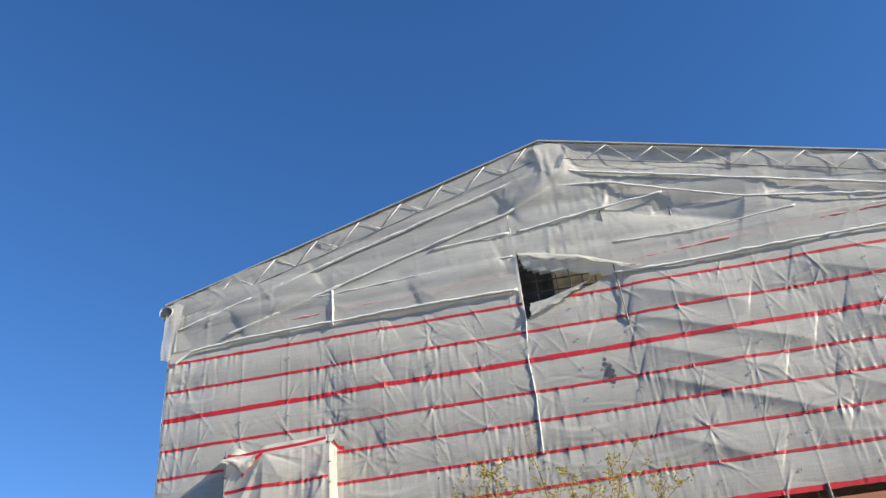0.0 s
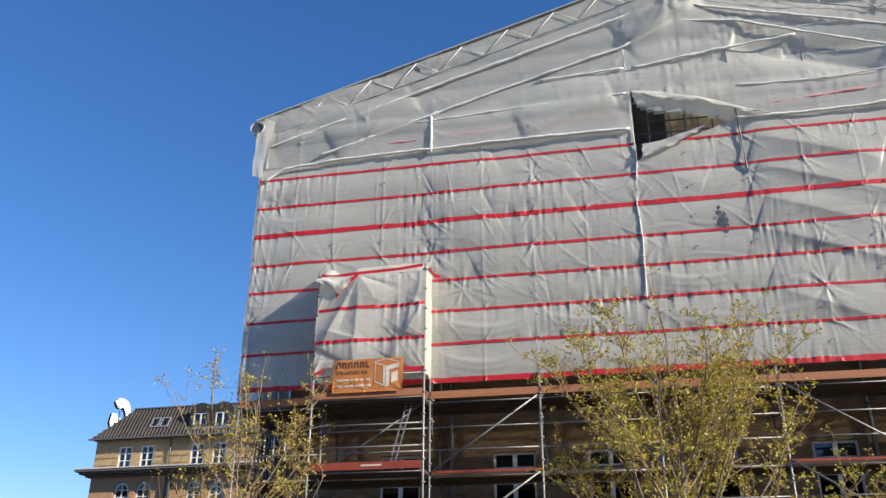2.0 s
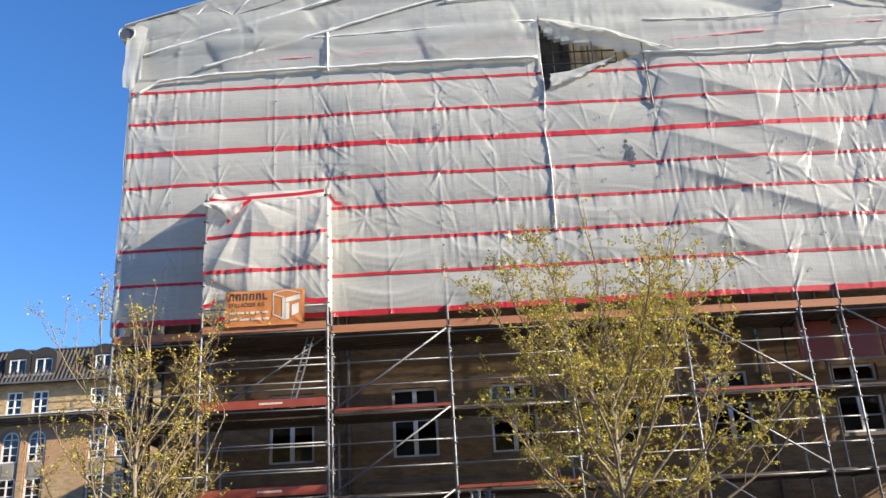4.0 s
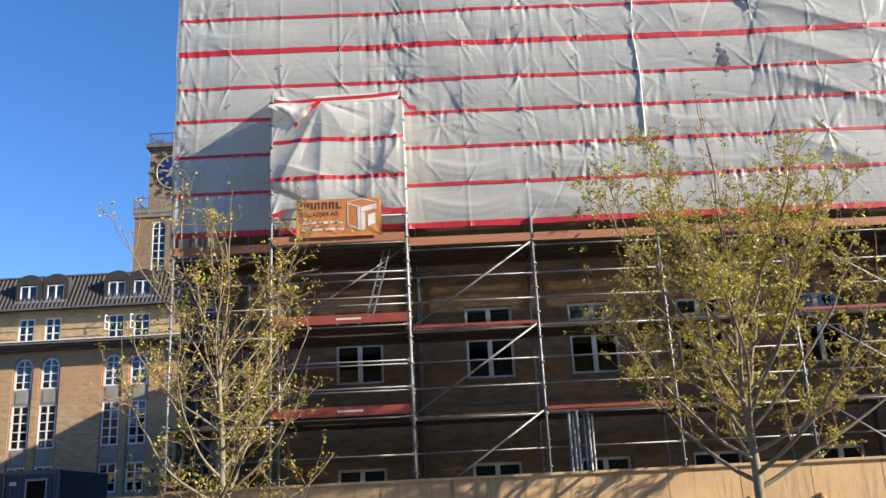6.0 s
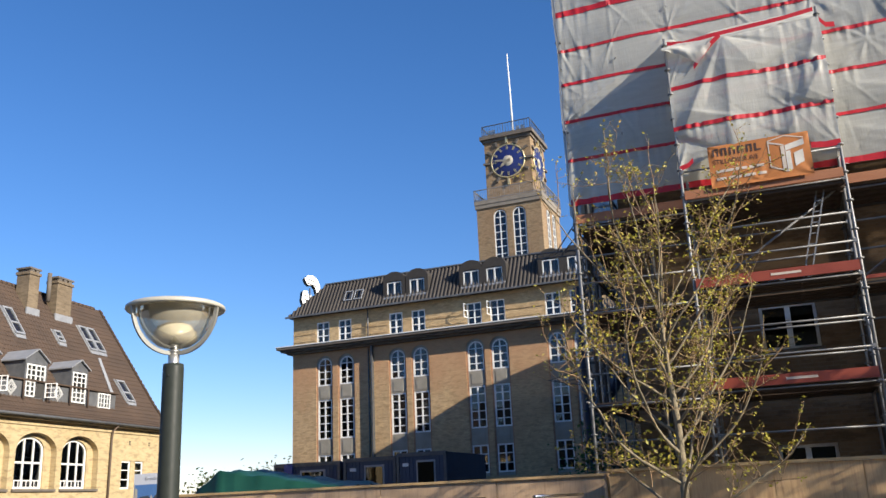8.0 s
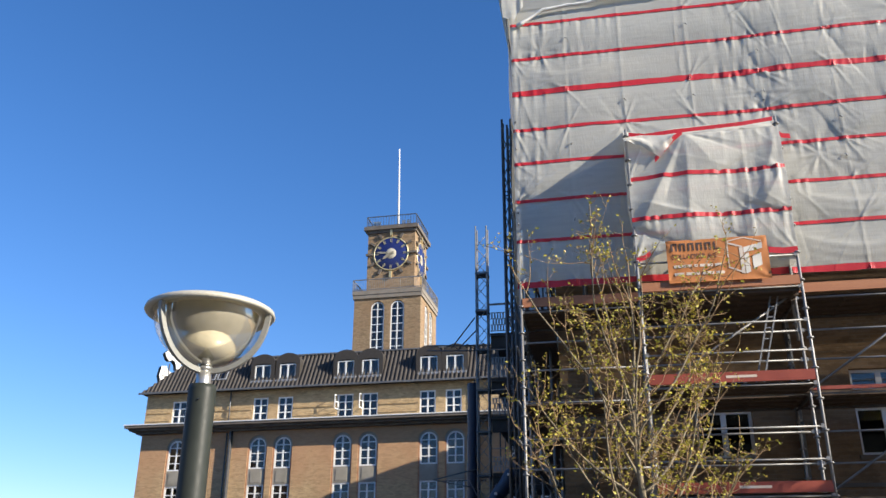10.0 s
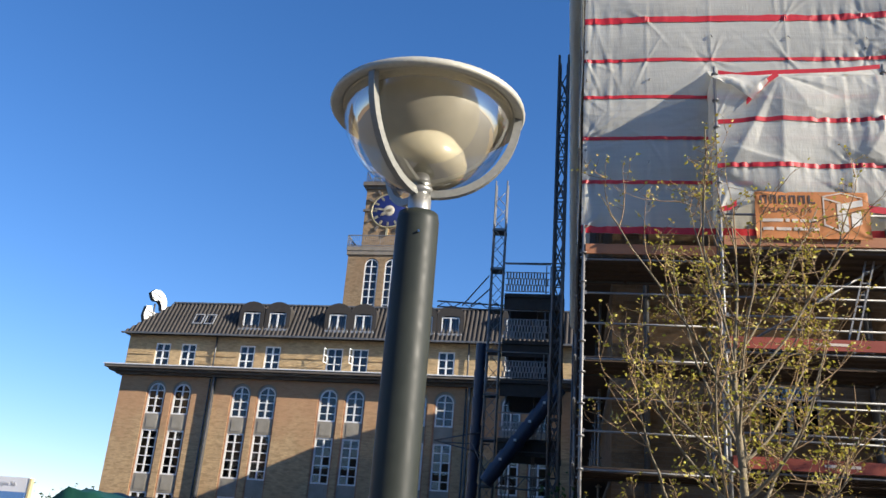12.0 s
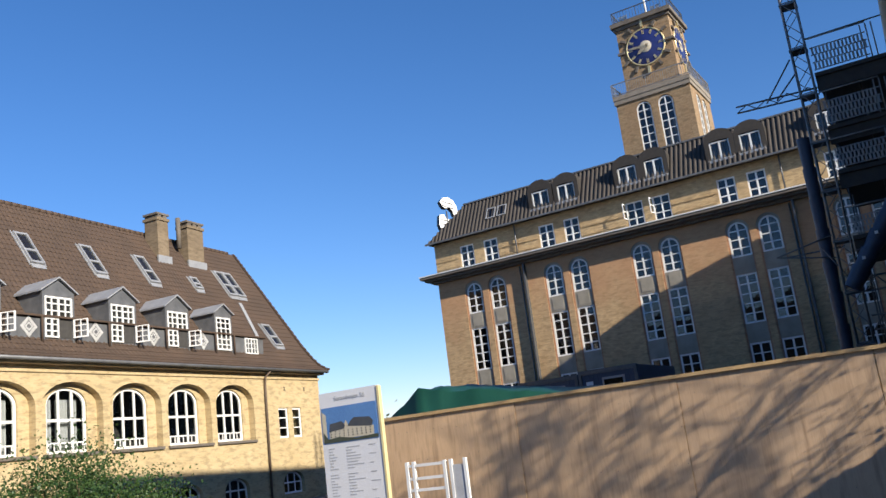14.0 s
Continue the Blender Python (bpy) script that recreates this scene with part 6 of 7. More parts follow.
# dormer strip
DY = 0.5
part("dormer_strip", boxm(H0, -3.75, DY, DY + 0.7, 6.9, 7.75), LEAD, house, "dark lead-clad strip")
part("strip_roof", bar(bmesh.new(), (H0, DY + 0.25, 7.83), (-3.6, DY + 0.25, 7.83), 0.75, 0.07), ROOF_HOUSE, house)
for x, wd, gab in ((-6.75, 1.0, 9.1), (-9.78, 1.22, 9.2), (-12.9, 1.22, 9.2), (-16.0, 1.22, 9.2), (-19.1, 1.22, 9.2), (-22.1, 1.22, 9.2)):
    b = bmesh.new()
    o = wd / 2 + 0.1
    for x0, x1, z0, z1 in ((-o, -wd / 2, 6.9, 8.75), (wd / 2, o, 6.9, 8.75), (-wd / 2, wd / 2, 8.6, 8.75)):
        box(b, x0, x1, DY - 0.06, DY + 1.6, z0, z1)
    v = [b.verts.new((px, py, pz)) for py in (DY - 0.06, DY + 2.2) for px, pz in ((-o, 8.751), (o, 8.751), (0, gab))]
    b.faces.new(v[0:3])
    d = part("dormer", b, LEAD, house, "lead-clad gabled dormer", m=pose(x, 0, 0))
    b = bmesh.new()
    for sgn in (-1, 1):
        q = [(0, DY - 0.16, gab + 0.07), (sgn * (o + 0.13), DY - 0.16, 8.72), (sgn * (o + 0.13), DY + 1.3, 8.72), (0, DY + 2.2, gab + 0.07)]
        lo_ = [b.verts.new(p) for p in q]
        hi_ = [b.verts.new((p[0], p[1], p[2] + 0.06)) for p in q]
        b.faces.new(hi_), b.faces.new(lo_[::-1])
        for k in range(4):
            b.faces.new((lo_[k], lo_[(k + 1) % 4], hi_[(k + 1) % 4], hi_[k]))
    bmesh.ops.recalc_face_normals(b, faces=b.faces)
    part("dormer_roof", b, LEAD_PALE, d, "pale lead dormer roof")
    opened = wd > 1.1
    if not opened:
        window("window", wd, 1.5, 3, 6, house, pose(x, DY - 0.075, 7.08), 0, 0.07, 0.045)
    else:
        # fixed lights above, one leaf closed below, the other swung out over a near-black panel
        window("window", wd, 0.78, 4, 3, house, pose(x, DY - 0.075, 7.8), 0, 0.07, 0.045)
        window("window", wd / 2, 0.716, 2, 3, house, pose(x - wd / 4, DY - 0.075, 7.08), 0, 0.06, 0.045)
        leaf = wall(bmesh.new(), 0, 0.56, 0.02, 0.7, 0.04, [(0.06 + i * 0.235, 0.27 + i * 0.235, 0.07 + j * 0.21, 0.25 + j * 0.21) for i in range(2) for j in range(3)])
        part("casement", leaf, WHITE, d, "open white casement", m=pose(wd / 2, DY - 0.1, 7.08, 0, 0, -70))
        # thin panel, the darkness of the room painted on it
        part("room", boxm(-wd / 2, wd / 2, DY - 0.012, DY - 0.004, 7.08, 8.58), INSIDE, d, "near-black panel painted as the unlit room behind the open leaf")
    for sgn in (-1, 1):
        part("small_pipe", tube(bmesh.new(), [(sgn * (o + 0.06), DY - 0.12, 6.8), (sgn * (o + 0.06), DY - 0.12, 7.8)], 0.045, 6), ROOF_HOUSE, d, "brown pipe")
window("window", 0.95, 0.74, 4, 3, house, pose(-4.73, DY - 0.07, 7.0), 0, 0.05, 0.03)
for x in (-8.16, -11.22, -14.26, -17.26, -20.3):
    b = bmesh.new()
    r0, r1 = 0.36, 0.2
    for k in range(4):
        a0, a1 = k * math.pi / 2, (k + 1) * math.pi / 2
        q = [(r0 * math.cos(a0), r0 * math.sin(a0)), (r0 * math.cos(a1), r0 * math.sin(a1)), (r1 * math.cos(a1), r1 * math.sin(a1)), (r1 * math.cos(a0), r1 * math.sin(a0))]
        f = b.faces.new([b.verts.new((x + px, DY - 0.03, 7.42 + pz * 1.1)) for px, pz in q])
        f2 = b.faces.new([b.verts.new((x + px * 0.5, DY - 0.035, 7.42 + pz * 0.5)) for px, pz in q])
    bmesh.ops.solidify(b, geom=list(b.faces), thickness=0.025)
    part("diamond_ornament", b, WHITE, house, "white diamond ornament")


def on_roof(y):
    for (ya, za), (yb, zb) in zip(PROFILE, PROFILE[1:]):
        if ya <= y <= yb:
            return za + (zb - za) * (y - ya) / (yb - ya)
    return 13.55


for x, wd, ya, yb in ((-14.75, 0.66, 2.95, 3.95), (-11.5, 0.66, 2.95, 3.95), (-8.3, 0.66, 2.95, 3.95), (-5.2, 0.55, 3.0, 3.45), (-2.65, 0.65, 2.95, 3.95), (-1.95, 0.65, 2.95, 3.95), (-1.85, 0.7, 0.95, 1.8), (-17.9, 0.66, 2.95, 3.95)):
    b = bmesh.new()

    def rq(x0, x1, y0, y1, h0, h1):
        p = [(x0, y0), (x1, y0), (x1, y1), (x0, y1)]
        lo_ = [b.verts.new((px, py - h0 * 0.82, on_roof(py) + h0 * 0.57)) for px, py in p]
        hi_ = [b.verts.new((px, py - h1 * 0.82, on_roof(py) + h1 * 0.57)) for px, py in p]
        b.faces.new(hi_)
        for k in range(4):
            b.faces.new((lo_[k], lo_[(k + 1) % 4], hi_[(k + 1) % 4], hi_[k]))
    h = wd / 2
    ym = ya + (yb - ya) * 0.42
    rq(x - h, x - h + 0.07, ya, yb, 0.02, 0.16), rq(x + h - 0.07, x + h, ya, yb, 0.02, 0.16)
    for y0, y1 in ((ya, ya + 0.06), (ym - 0.03, ym + 0.03), (yb - 0.06, yb)):
        rq(x - h + 0.071, x + h - 0.071, y0, y1, 0.02, 0.15)
    sk = part("skylight", b, LEAD_PALE, house, "roof window")
    b = bmesh.new()
    rq(x - h - 0.06, x - h - 0.01, ya - 0.06, yb + 0.05, 0.03, 0.075), rq(x + h + 0.01, x + h + 0.06, ya - 0.06, yb + 0.05, 0.03, 0.075), rq(x - h, x + h, ya - 0.14, ya - 0.01, 0.03, 0.075)
    part("flashing", b, LEAD_PALE, sk, "pale flashing")
    b = bmesh.new()
    rq(x - h + 0.07, x + h - 0.07, ya + 0.05, ym, 0.07, 0.1), rq(x - h + 0.07, x + h - 0.07, ym, yb - 0.05, 0.07, 0.1)
    part("pane", b, pane_glass("roof glass", (0.25, 0.27, 0.3), 0.6) if wd < 0 else GLASS, sk)
b = bar(bmesh.new(), (-3.2, 1.15, on_roof(1.15) + 0.1), (-2.55, 2.6, on_roof(2.6) + 0.1), 0.16, 0.08)
part("flashing_strip", b, LEAD_PALE, house, "pale flashing strip")

# chimneys
for x0, x1, y0, y1, zt in ((-6.75, -6.0, 4.0, 4.8, 14.42), (-4.55, -3.35, 4.05, 4.7, 14.42)):
    ch = part("chimney", boxm(x0, x1, y0, y1, 11.5, zt - 0.35), WALL_CHIMNEY, house, "weathered brown brick chimney")
    part("chimney_band", boxm(x0 - 0.06, x1 + 0.06, y0 - 0.06, y1 + 0.06, zt - 0.346, zt - 0.2), WALL_CHIMNEY, ch)
    b = bmesh.new()
    n_ = int((x1 - x0) / 0.3)
    for k in range(n_):
        xa = x0 + (k + 0.15) * (x1 - x0) / n_
        box(b, xa, xa + (x1 - x0) / n_ * 0.62, y0 - 0.02, y1 + 0.02, zt - 0.196, zt - 0.06)
    part("chimney_vents", b, STONE, ch)
    part("chimney_cap", boxm(x0 - 0.05, x1 + 0.05, y0 - 0.05, y1 + 0.05, zt - 0.056, zt + 0.04), STONE, ch, "dark cap slab")
    part("flashing", boxm(x0 - 0.1, x1 + 0.1, y0 - 0.08, y0 - 0.004, on_roof(y0) - 0.1, on_roof(y0) + 0.3), LEAD_PALE, ch, "pale flashing")
part("chimney_pot", tube(bmesh.new(), [(-4.8, 4.4, 13.0), (-4.8, 4.4, 14.6)], 0.12, 10), STONE, house, "single flue pipe")

# ---- hoarding: one stretch before the scaffold, one set back beside it ----
hoarding = thing("hoarding", pose(0, 0, 0), "tall plywood site hoarding with timber battens and capping", "hoarding")


def panels(x0, x1, y, top, material, wide, proud=0.0):
    n_ = max(1, round((x1 - x0) / wide))
    w = (x1 - x0) / n_
    src = None
    rnd = random.Random(round(x0 * 10))
    for k in range(n_):
        m = pose(x0 + k * w, y + rnd.uniform(-0.006, 0.006), 0, 0, 0, rnd.uniform(-0.25, 0.25))
        if src is None:
            src = part("plywood_panel", boxm(0.006, w - 0.006, -0.009, 0.009, 0.02, top - 0.03), material, hoarding, m=m)
        else:
            again(src, hoarding, m)
        if k:
            part("joint_batten", boxm(x0 + k * w - 0.02, x0 + k * w + 0.02, y + 0.016, y + 0.05, 0, top - 0.04), TIMBER, hoarding)
    part("capping", boxm(x0 - 0.02, x1 + 0.02, y - 0.05, y + 0.07, top - 0.026, top + 0.02), TIMBER, hoarding, "timber capping")


panels(-11.0, 12.0, 18.6, 2.12, PLY, 1.22)
panels(-20.4, -11.05, 20.3, 2.1, PLY_GREY, 2.44)
part("hoarding_return", boxm(-11.08, -11.04, 18.62, 20.28, 0.02, 2.08), PLY_GREY, hoarding, "plywood return")
part("hoarding_return", boxm(-20.44, -20.4, 20.3, 26.0, 0.02, 2.08), PLY_GREY, hoarding, "plywood return")
part("hoarding_end", boxm(-22.3, -21.5, 21.5, 21.54, 0.02, 2.15), PLY_GREY, hoarding, "shaded plywood end")
rnd = random.Random(5)
for k in range(8):
    for z in (1.86, 1.45, 1.0, 0.55):
        b = bmesh.new()
        for i in range(7):
            xx, zz = -20.2 + k * 1.17 + i * 0.155, z + rnd.uniform(-0.012, 0.012)
            box(b, xx - 0.0035, xx + 0.0035, 20.279, 20.2835, zz - 0.0035, zz + 0.0035)
        tagged(part("nail_row", b, STEEL_DARK, hoarding), kind="stuff")
for x in (-7.1, -6.1, -4.88, -3.65, -2.43, -1.2, 0.0):
    b = bmesh.new()
    bar(b, (x, 18.5, 1.52), (x, 17.35, 0.05), 0.05, 0.1)
    bar(b, (x, 18.55, 0.05), (x, 18.55, 1.6), 0.05, 0.07)
    bar(b, (x, 17.3, 0.04), (x, 18.5, 0.04), 0.05, 0.07)
    part("raking_strut", b, TIMBER, hoarding, "pale timber raking strut")

# ---- site notice board ----
board = thing("notice_board", pose(-20.5, 19.0, 0), "white printed notice board with a building picture and a yellow edge", "sign board")
part("panel", boxm(0, 1.0, 0, 0.05, 0.3, 2.53), PRINT_PAPER, board)
part("edge", boxm(1.001, 1.035, -0.01, 0.06, 0.25, 2.52), worn("pale yellow timber", (0.6, 0.5, 0.25), (0.7, 0.6, 0.33), 0.6), board, "pale yellow timber edge")
for x in (0.08, 0.86):
    part("post", boxm(x, x + 0.08, 0.055, 0.13, 0, 2.4), TIMBER, board)
words("Strandvejen 56", 0.088, PRINT_GREY, board, pose(0.27, -0.004, 2.405) @ UPRIGHT, label="dark thin lettering")
part("picture_sky", boxm(0.03, 0.97, -0.006, -0.002, 1.82, 2.32), PRINT_SKY, board, "printed picture of a building under blue sky")
b = bmesh.new()


def poly(bm, pts, y):
    return bm.faces.new([bm.verts.new((x, y, z)) for x, z in pts])


poly(b, [(0.14, 1.98), (0.4, 2.0), (0.42, 2.06), (0.36, 2.11), (0.16, 2.09)], -0.009)
poly(b, [(0.46, 2.03), (0.87, 1.99), (0.9, 2.06), (0.84, 2.12), (0.58, 2.14), (0.52, 2.1)], -0.009)
part("picture_roof", b, PRINT_ROOF, board)
b = bmesh.new()
poly(b, [(0.14, 1.88), (0.4, 1.88), (0.4, 2.0), (0.14, 1.98)], -0.0085)
poly(b, [(0.4, 1.86), (0.47, 1.86), (0.47, 2.06), (0.44, 2.12), (0.4, 2.06)], -0.0085)
poly(b, [(0.47, 1.87), (0.9, 1.87), (0.9, 2.0), (0.47, 2.03)], -0.0085)
poly(b, [(0.03, 1.85), (0.1, 1.87), (0.1, 2.22), (0.03, 2.27)], -0.0085)
part("picture_walls", b, LAMP_WHITE, board)
b = bmesh.new()
poly(b, [(0.04, 1.83), (0.97, 1.83), (0.97, 1.88), (0.6, 1.86), (0.3, 1.9), (0.12, 1.88), (0.04, 1.98)], -0.01)
part("picture_trees", b, PRINT_GREEN, board)
b = bmesh.new()
for k in range(3):
    for i in range(10):
        box(b, 0.16 + i * 0.075, 0.18 + i * 0.075, -0.012, -0.0105, 1.9 + k * 0.035, 1.915 + k * 0.035)
tagged(part("picture_windows", b, PRINT_ROOF, board), kind="stuff")
b = bmesh.new()
rnd = random.Random(12)
for k in range(34):
    z = 1.74 - k * 0.04
    if k % 9 == 8:
        continue
    box(b, 0.1, 0.1 + rnd.uniform(0.05, 0.16), -0.004, -0.001, z, z + 0.012)
    box(b, 0.4, 0.4 + rnd.uniform(0.1, 0.3), -0.004, -0.001, z, z + 0.012)
    if k % 3 == 0:
        box(b, 0.78, 0.78 + rnd.uniform(0.06, 0.15), -0.004, -0.001, z, z + 0.012)
part("small_print", b, PRINT_GREY, board, "unreadable grey print")

# white-painted timber rack before the hoarding
rack = thing("timber_rack", pose(-18.85, 18.5, 0), "pale timber and steel rack standing by the hoarding", "rack")
for x in (0.0, 0.1, 0.55, 0.64, 0.84):
    part("upright", boxm(x, x + 0.04, 0, 0.04, 0, 1.45 - 0.02 * (x > 0.5)), WHITE, rack)
for z in (0.3, 0.6, 0.85, 1.08, 1.22, 1.38):
    part("rung", boxm(0.041, 0.549, 0.005, 0.035, z, z + 0.035), WHITE, rack)
part("panel", boxm(0.681, 0.839, 0.01, 0.03, 0.3, 1.36), PRINT_GREY, rack, "grey sheet panel")

# ---- street lamp ----
lamp = thing("street_lamp", pose(-12.185, 9.49, -0.03), "dark grey street lamp with a clear bowl and cream lid", "street lamp")
b = lathe(bmesh.new(), [(0.1, 0.0), (0.1, 0.1), (0.076, 0.14), (0.074, 0.75), (0.07, 2.78), (0.066, 2.805), (0.035, 2.81)], 40)
part("post", b, POST_PAINT, lamp, "dark grey-green painted post")
b = lathe(bmesh.new(), [(0.038, 2.8), (0.038, 2.872), (0.03, 2.876), (0.03, 2.884), (0.04, 2.886), (0.04, 2.9), (0.026, 2.905), (0.018, 2.93), (0.001, 2.932)], 24)
part("neck", b, LAMP_STEEL, lamp, "bright metal neck")
b = lathe(bmesh.new(), [(0.001, 3.238), (0.17, 3.234), (0.315, 3.214), (0.334, 3.202), (0.338, 3.186), (0.33, 3.176), (0.305, 3.182), (0.296, 3.19)], 56)
part("lid", b, LAMP_LID, lamp, "shallow metal lid with a rolled rim")
b = lathe(bmesh.new(), [(0.295, 3.188), (0.2, 3.2), (0.001, 3.204)], 48)
part("reflector", b, LAMP_WHITE, lamp, "cream underside reflector")
b = lathe(bmesh.new(), [(0.001, 3.1), (0.06, 3.094), (0.11, 3.07), (0.14, 3.03), (0.15, 2.99), (0.135, 2.955), (0.08, 2.925), (0.001, 2.918)], 40)
part("opal", b, LAMP_OPAL, lamp, "white opal lamp globe")
b = lathe(bmesh.new(), [(0.252, 3.188), (0.246, 3.13), (0.222, 3.06), (0.175, 2.985), (0.11, 2.932), (0.03, 2.912), (0.001, 2.911)], 48)
part("diffuser", b, FROSTED, lamp, "frosted cream inner bowl").visible_shadow = False
prof = [(0.29 * math.cos(a), 3.186 - 0.283 * math.sin(a)) for a in [i * math.pi / 2 / 14 for i in range(14)]] + [(0.024, 2.903)]
b = lathe(bmesh.new(), prof, 48)
bowl = part("bowl", b, CLEAR, lamp, "clear plastic bowl")
bowl.visible_shadow = False
for k in range(3):
    a = math.radians(6 + 120 * k)
    b = bmesh.new()
    prev = None
    for i in range(17):
        q = i / 16 * math.pi / 2
        r, z = 0.03 + 0.272 * math.cos(q) ** 0.9, 3.192 - 0.3 * math.sin(q)
        c = Vector((math.cos(a), math.sin(a), 0))
        s_ = Vector((-math.sin(a), math.cos(a), 0))
        ring = [b.verts.new(c * (r + o * math.cos(q)) + s_ * w + Vector((0, 0, z - o * math.sin(q)))) for w, o in ((-0.011, 0), (0.011, 0), (0.011, 0.026), (-0.011, 0.026))]
        if prev:
            for j in range(4):
                b.faces.new((prev[j], prev[(j + 1) % 4], ring[(j + 1) % 4], ring[j]))
        else:
            b.faces.new(ring)
        prev = ring
    b.faces.new(prev[::-1])
    part("rib", b, LAMP_RIB, lamp, "curved flat metal rib")
part("screw", tube(bmesh.new(), [(0.02, -0.07, 2.72), (0.0205, -0.0755, 2.72)], 0.004, 8), CHROME, lamp)

# ---- trees ----


def grow(seed, base, height, spread, fork, limbs, shoots, per_spur, leaf_mat, leaf_size, label, trunk_r=0.075):
    """A young street tree: a short trunk, limbs that leave it wide and turn upward, upright shoots on them, and small leaves in tufts."""
    rnd = random.Random(seed)
    tree = thing("tree", pose(*base), label, "tree", "street trees")
    b = bmesh.new()
    n = 14
    top = height * 0.9
    axis = [Vector((0.07 * math.sin(k * 0.9 + seed) * k / n, 0.07 * math.cos(k * 0.8 + seed) * k / n, top * k / n)) for k in range(n + 1)]
    tube(b, axis, [max(0.008, trunk_r * (1.1 - 0.25 * min(1, z.z / fork) - 0.8 * max(0, (z.z - fork) / (top - fork)))) for z in axis], 10)
    part("trunk", b, BARK, tree, "smooth grey-brown trunk")
    twigs, tufts = bmesh.new(), []

    def branch(bm, p, d, ln, r0, r1, lift, seg, sides, wob):
        out = [p.copy()]
        for k in range(seg):
            d = (d + Vector((rnd.gauss(0, wob), rnd.gauss(0, wob), lift + rnd.gauss(0, wob * 0.6)))).normalized()
            p = p + d * ln / seg
            out.append(p.copy())
        tube(bm, out, [r0 + (r1 - r0) * k / seg for k in range(seg + 1)], sides, False)
        return out, d

    def spurs(path, start, chance):
        """Short side twigs along a shoot, each ending in a tuft."""
        for k in range(start, len(path)):
            if rnd.random() < chance:
                side = Vector((rnd.gauss(0, 1), rnd.gauss(0, 1), rnd.gauss(0.3, 0.5))).normalized()
                q = path[k - 1].lerp(path[k], rnd.random())
                sp, _ = branch(twigs, q, side, rnd.uniform(0.06, 0.26), 0.0045, 0.0025, 0.12, 3, 3, 0.2)
                tufts.append(sp[-1])
                if rnd.random() < 0.5:
                    tufts.append(sp[2])
        tufts.append(path[-1])

    for i in range(limbs):
        f = i / (limbs - 1)
        z = fork * 0.9 + f * (height * 0.62 - fork * 0.9)
        k = z / top * n
        start = axis[int(k)].lerp(axis[int(k) + 1], k - int(k))
        a = i * 2.4 + rnd.uniform(-0.35, 0.35)
        rise = radians(22 + 34 * f + rnd.uniform(-9, 9))
        reach = spread * (1.0 - 0.35 * f) * rnd.uniform(0.78, 1.08)
        ln = min(reach / math.cos(rise) * 1.12, (height - z) * 1.15)
        d = Vector((math.cos(a) * math.cos(rise), math.sin(a) * math.cos(rise), math.sin(rise)))
        lb = bmesh.new()
        r0 = 0.03 * (1.1 - 0.55 * f) * min(1.2, spread / 2.2)
        path, tip = branch(lb, start, d, ln, r0, 0.007, 0.055, 11, 7, 0.09)
        part("limb", lb, BARK, tree)
        spurs(path, 6, 0.6)
        for j in range(shoots):
            t = rnd.uniform(0.22, 1.0) * 11
            q = path[min(10, int(t))].lerp(path[min(11, int(t) + 1)], t - int(t))
            ax = (path[min(11, int(t) + 1)] - path[min(10, int(t))]).normalized()
            up = rnd.uniform(0.2, 1.2) if rnd.random() < 0.75 else rnd.uniform(-0.5, 0.2)
            dd = (ax * 0.55 + Vector((rnd.gauss(0, 0.5), rnd.gauss(0, 0.5), up))).normalized()
            sl = rnd.uniform(0.4, 1.25) * (height / 7.5)
            if q.z + dd.z * sl > height * 1.02:
                sl = max(0.2, (height - q.z) * 0.9)
            sp, _ = branch(twigs, q, dd, sl, 0.0085, 0.0028, 0.05, 7, 4, 0.19)
            spurs(sp, 2, 0.75)
            for _ in range(rnd.randint(0, 2)):
                m_ = rnd.randint(2, 5)
                dd2 = (Vector((rnd.gauss(0, 0.8), rnd.gauss(0, 0.8), rnd.uniform(-0.2, 0.9)))).normalized()
                s2, _ = branch(twigs, sp[m_], dd2, rnd.uniform(0.2, 0.55), 0.0055, 0.0025, 0.07, 4, 3, 0.16)
                spurs(s2, 1, 0.8)
    for k in range(9):
        sp, _ = branch(twigs, axis[rnd.randint(8, 13)], Vector((rnd.gauss(0, 0.3), rnd.gauss(0, 0.3), 1)).normalized(), height * rnd.uniform(0.14, 0.3), 0.011, 0.003, 0.09, 8, 5, 0.08)
        spurs(sp, 2, 0.8)
    tagged(part("fine_branchwork", twigs, TWIG, tree, "fine brown twigs"), kind="stuff")
    verts, faces = [], []
    for c0 in tufts:
        for _ in range(rnd.choice(per_spur)):
            c = c0 + Vector((rnd.gauss(0, 0.022), rnd.gauss(0, 0.022), rnd.gauss(0, 0.022)))
            a, e, w = rnd.uniform(0, math.tau), rnd.uniform(-0.9, 1.0), leaf_size * rnd.uniform(0.55, 1.3)
            l_ = Vector((math.cos(a) * math.cos(e), math.sin(a) * math.cos(e), math.sin(e)))
            s_ = l_.cross(Vector((rnd.gauss(0, 1), rnd.gauss(0, 1), rnd.gauss(0, 1)))).normalized()
            n_ = l_.cross(s_)
            i0 = len(verts)
            verts += [c, c + l_ * w * 0.45 + s_ * w * 0.33 + n_ * w * 0.08, c + l_ * w, c + l_ * w * 0.45 - s_ * w * 0.33 + n_ * w * 0.08]
            faces += [(i0, i0 + 1, i0 + 2), (i0, i0 + 2, i0 + 3)]
    me = bpy.data.meshes.new("leaves")
    me.from_pydata([tuple(v) for v in verts], [], faces)
    me.materials.append(leaf_mat)
    ob = new("leaves", me)
    ob.parent = tree
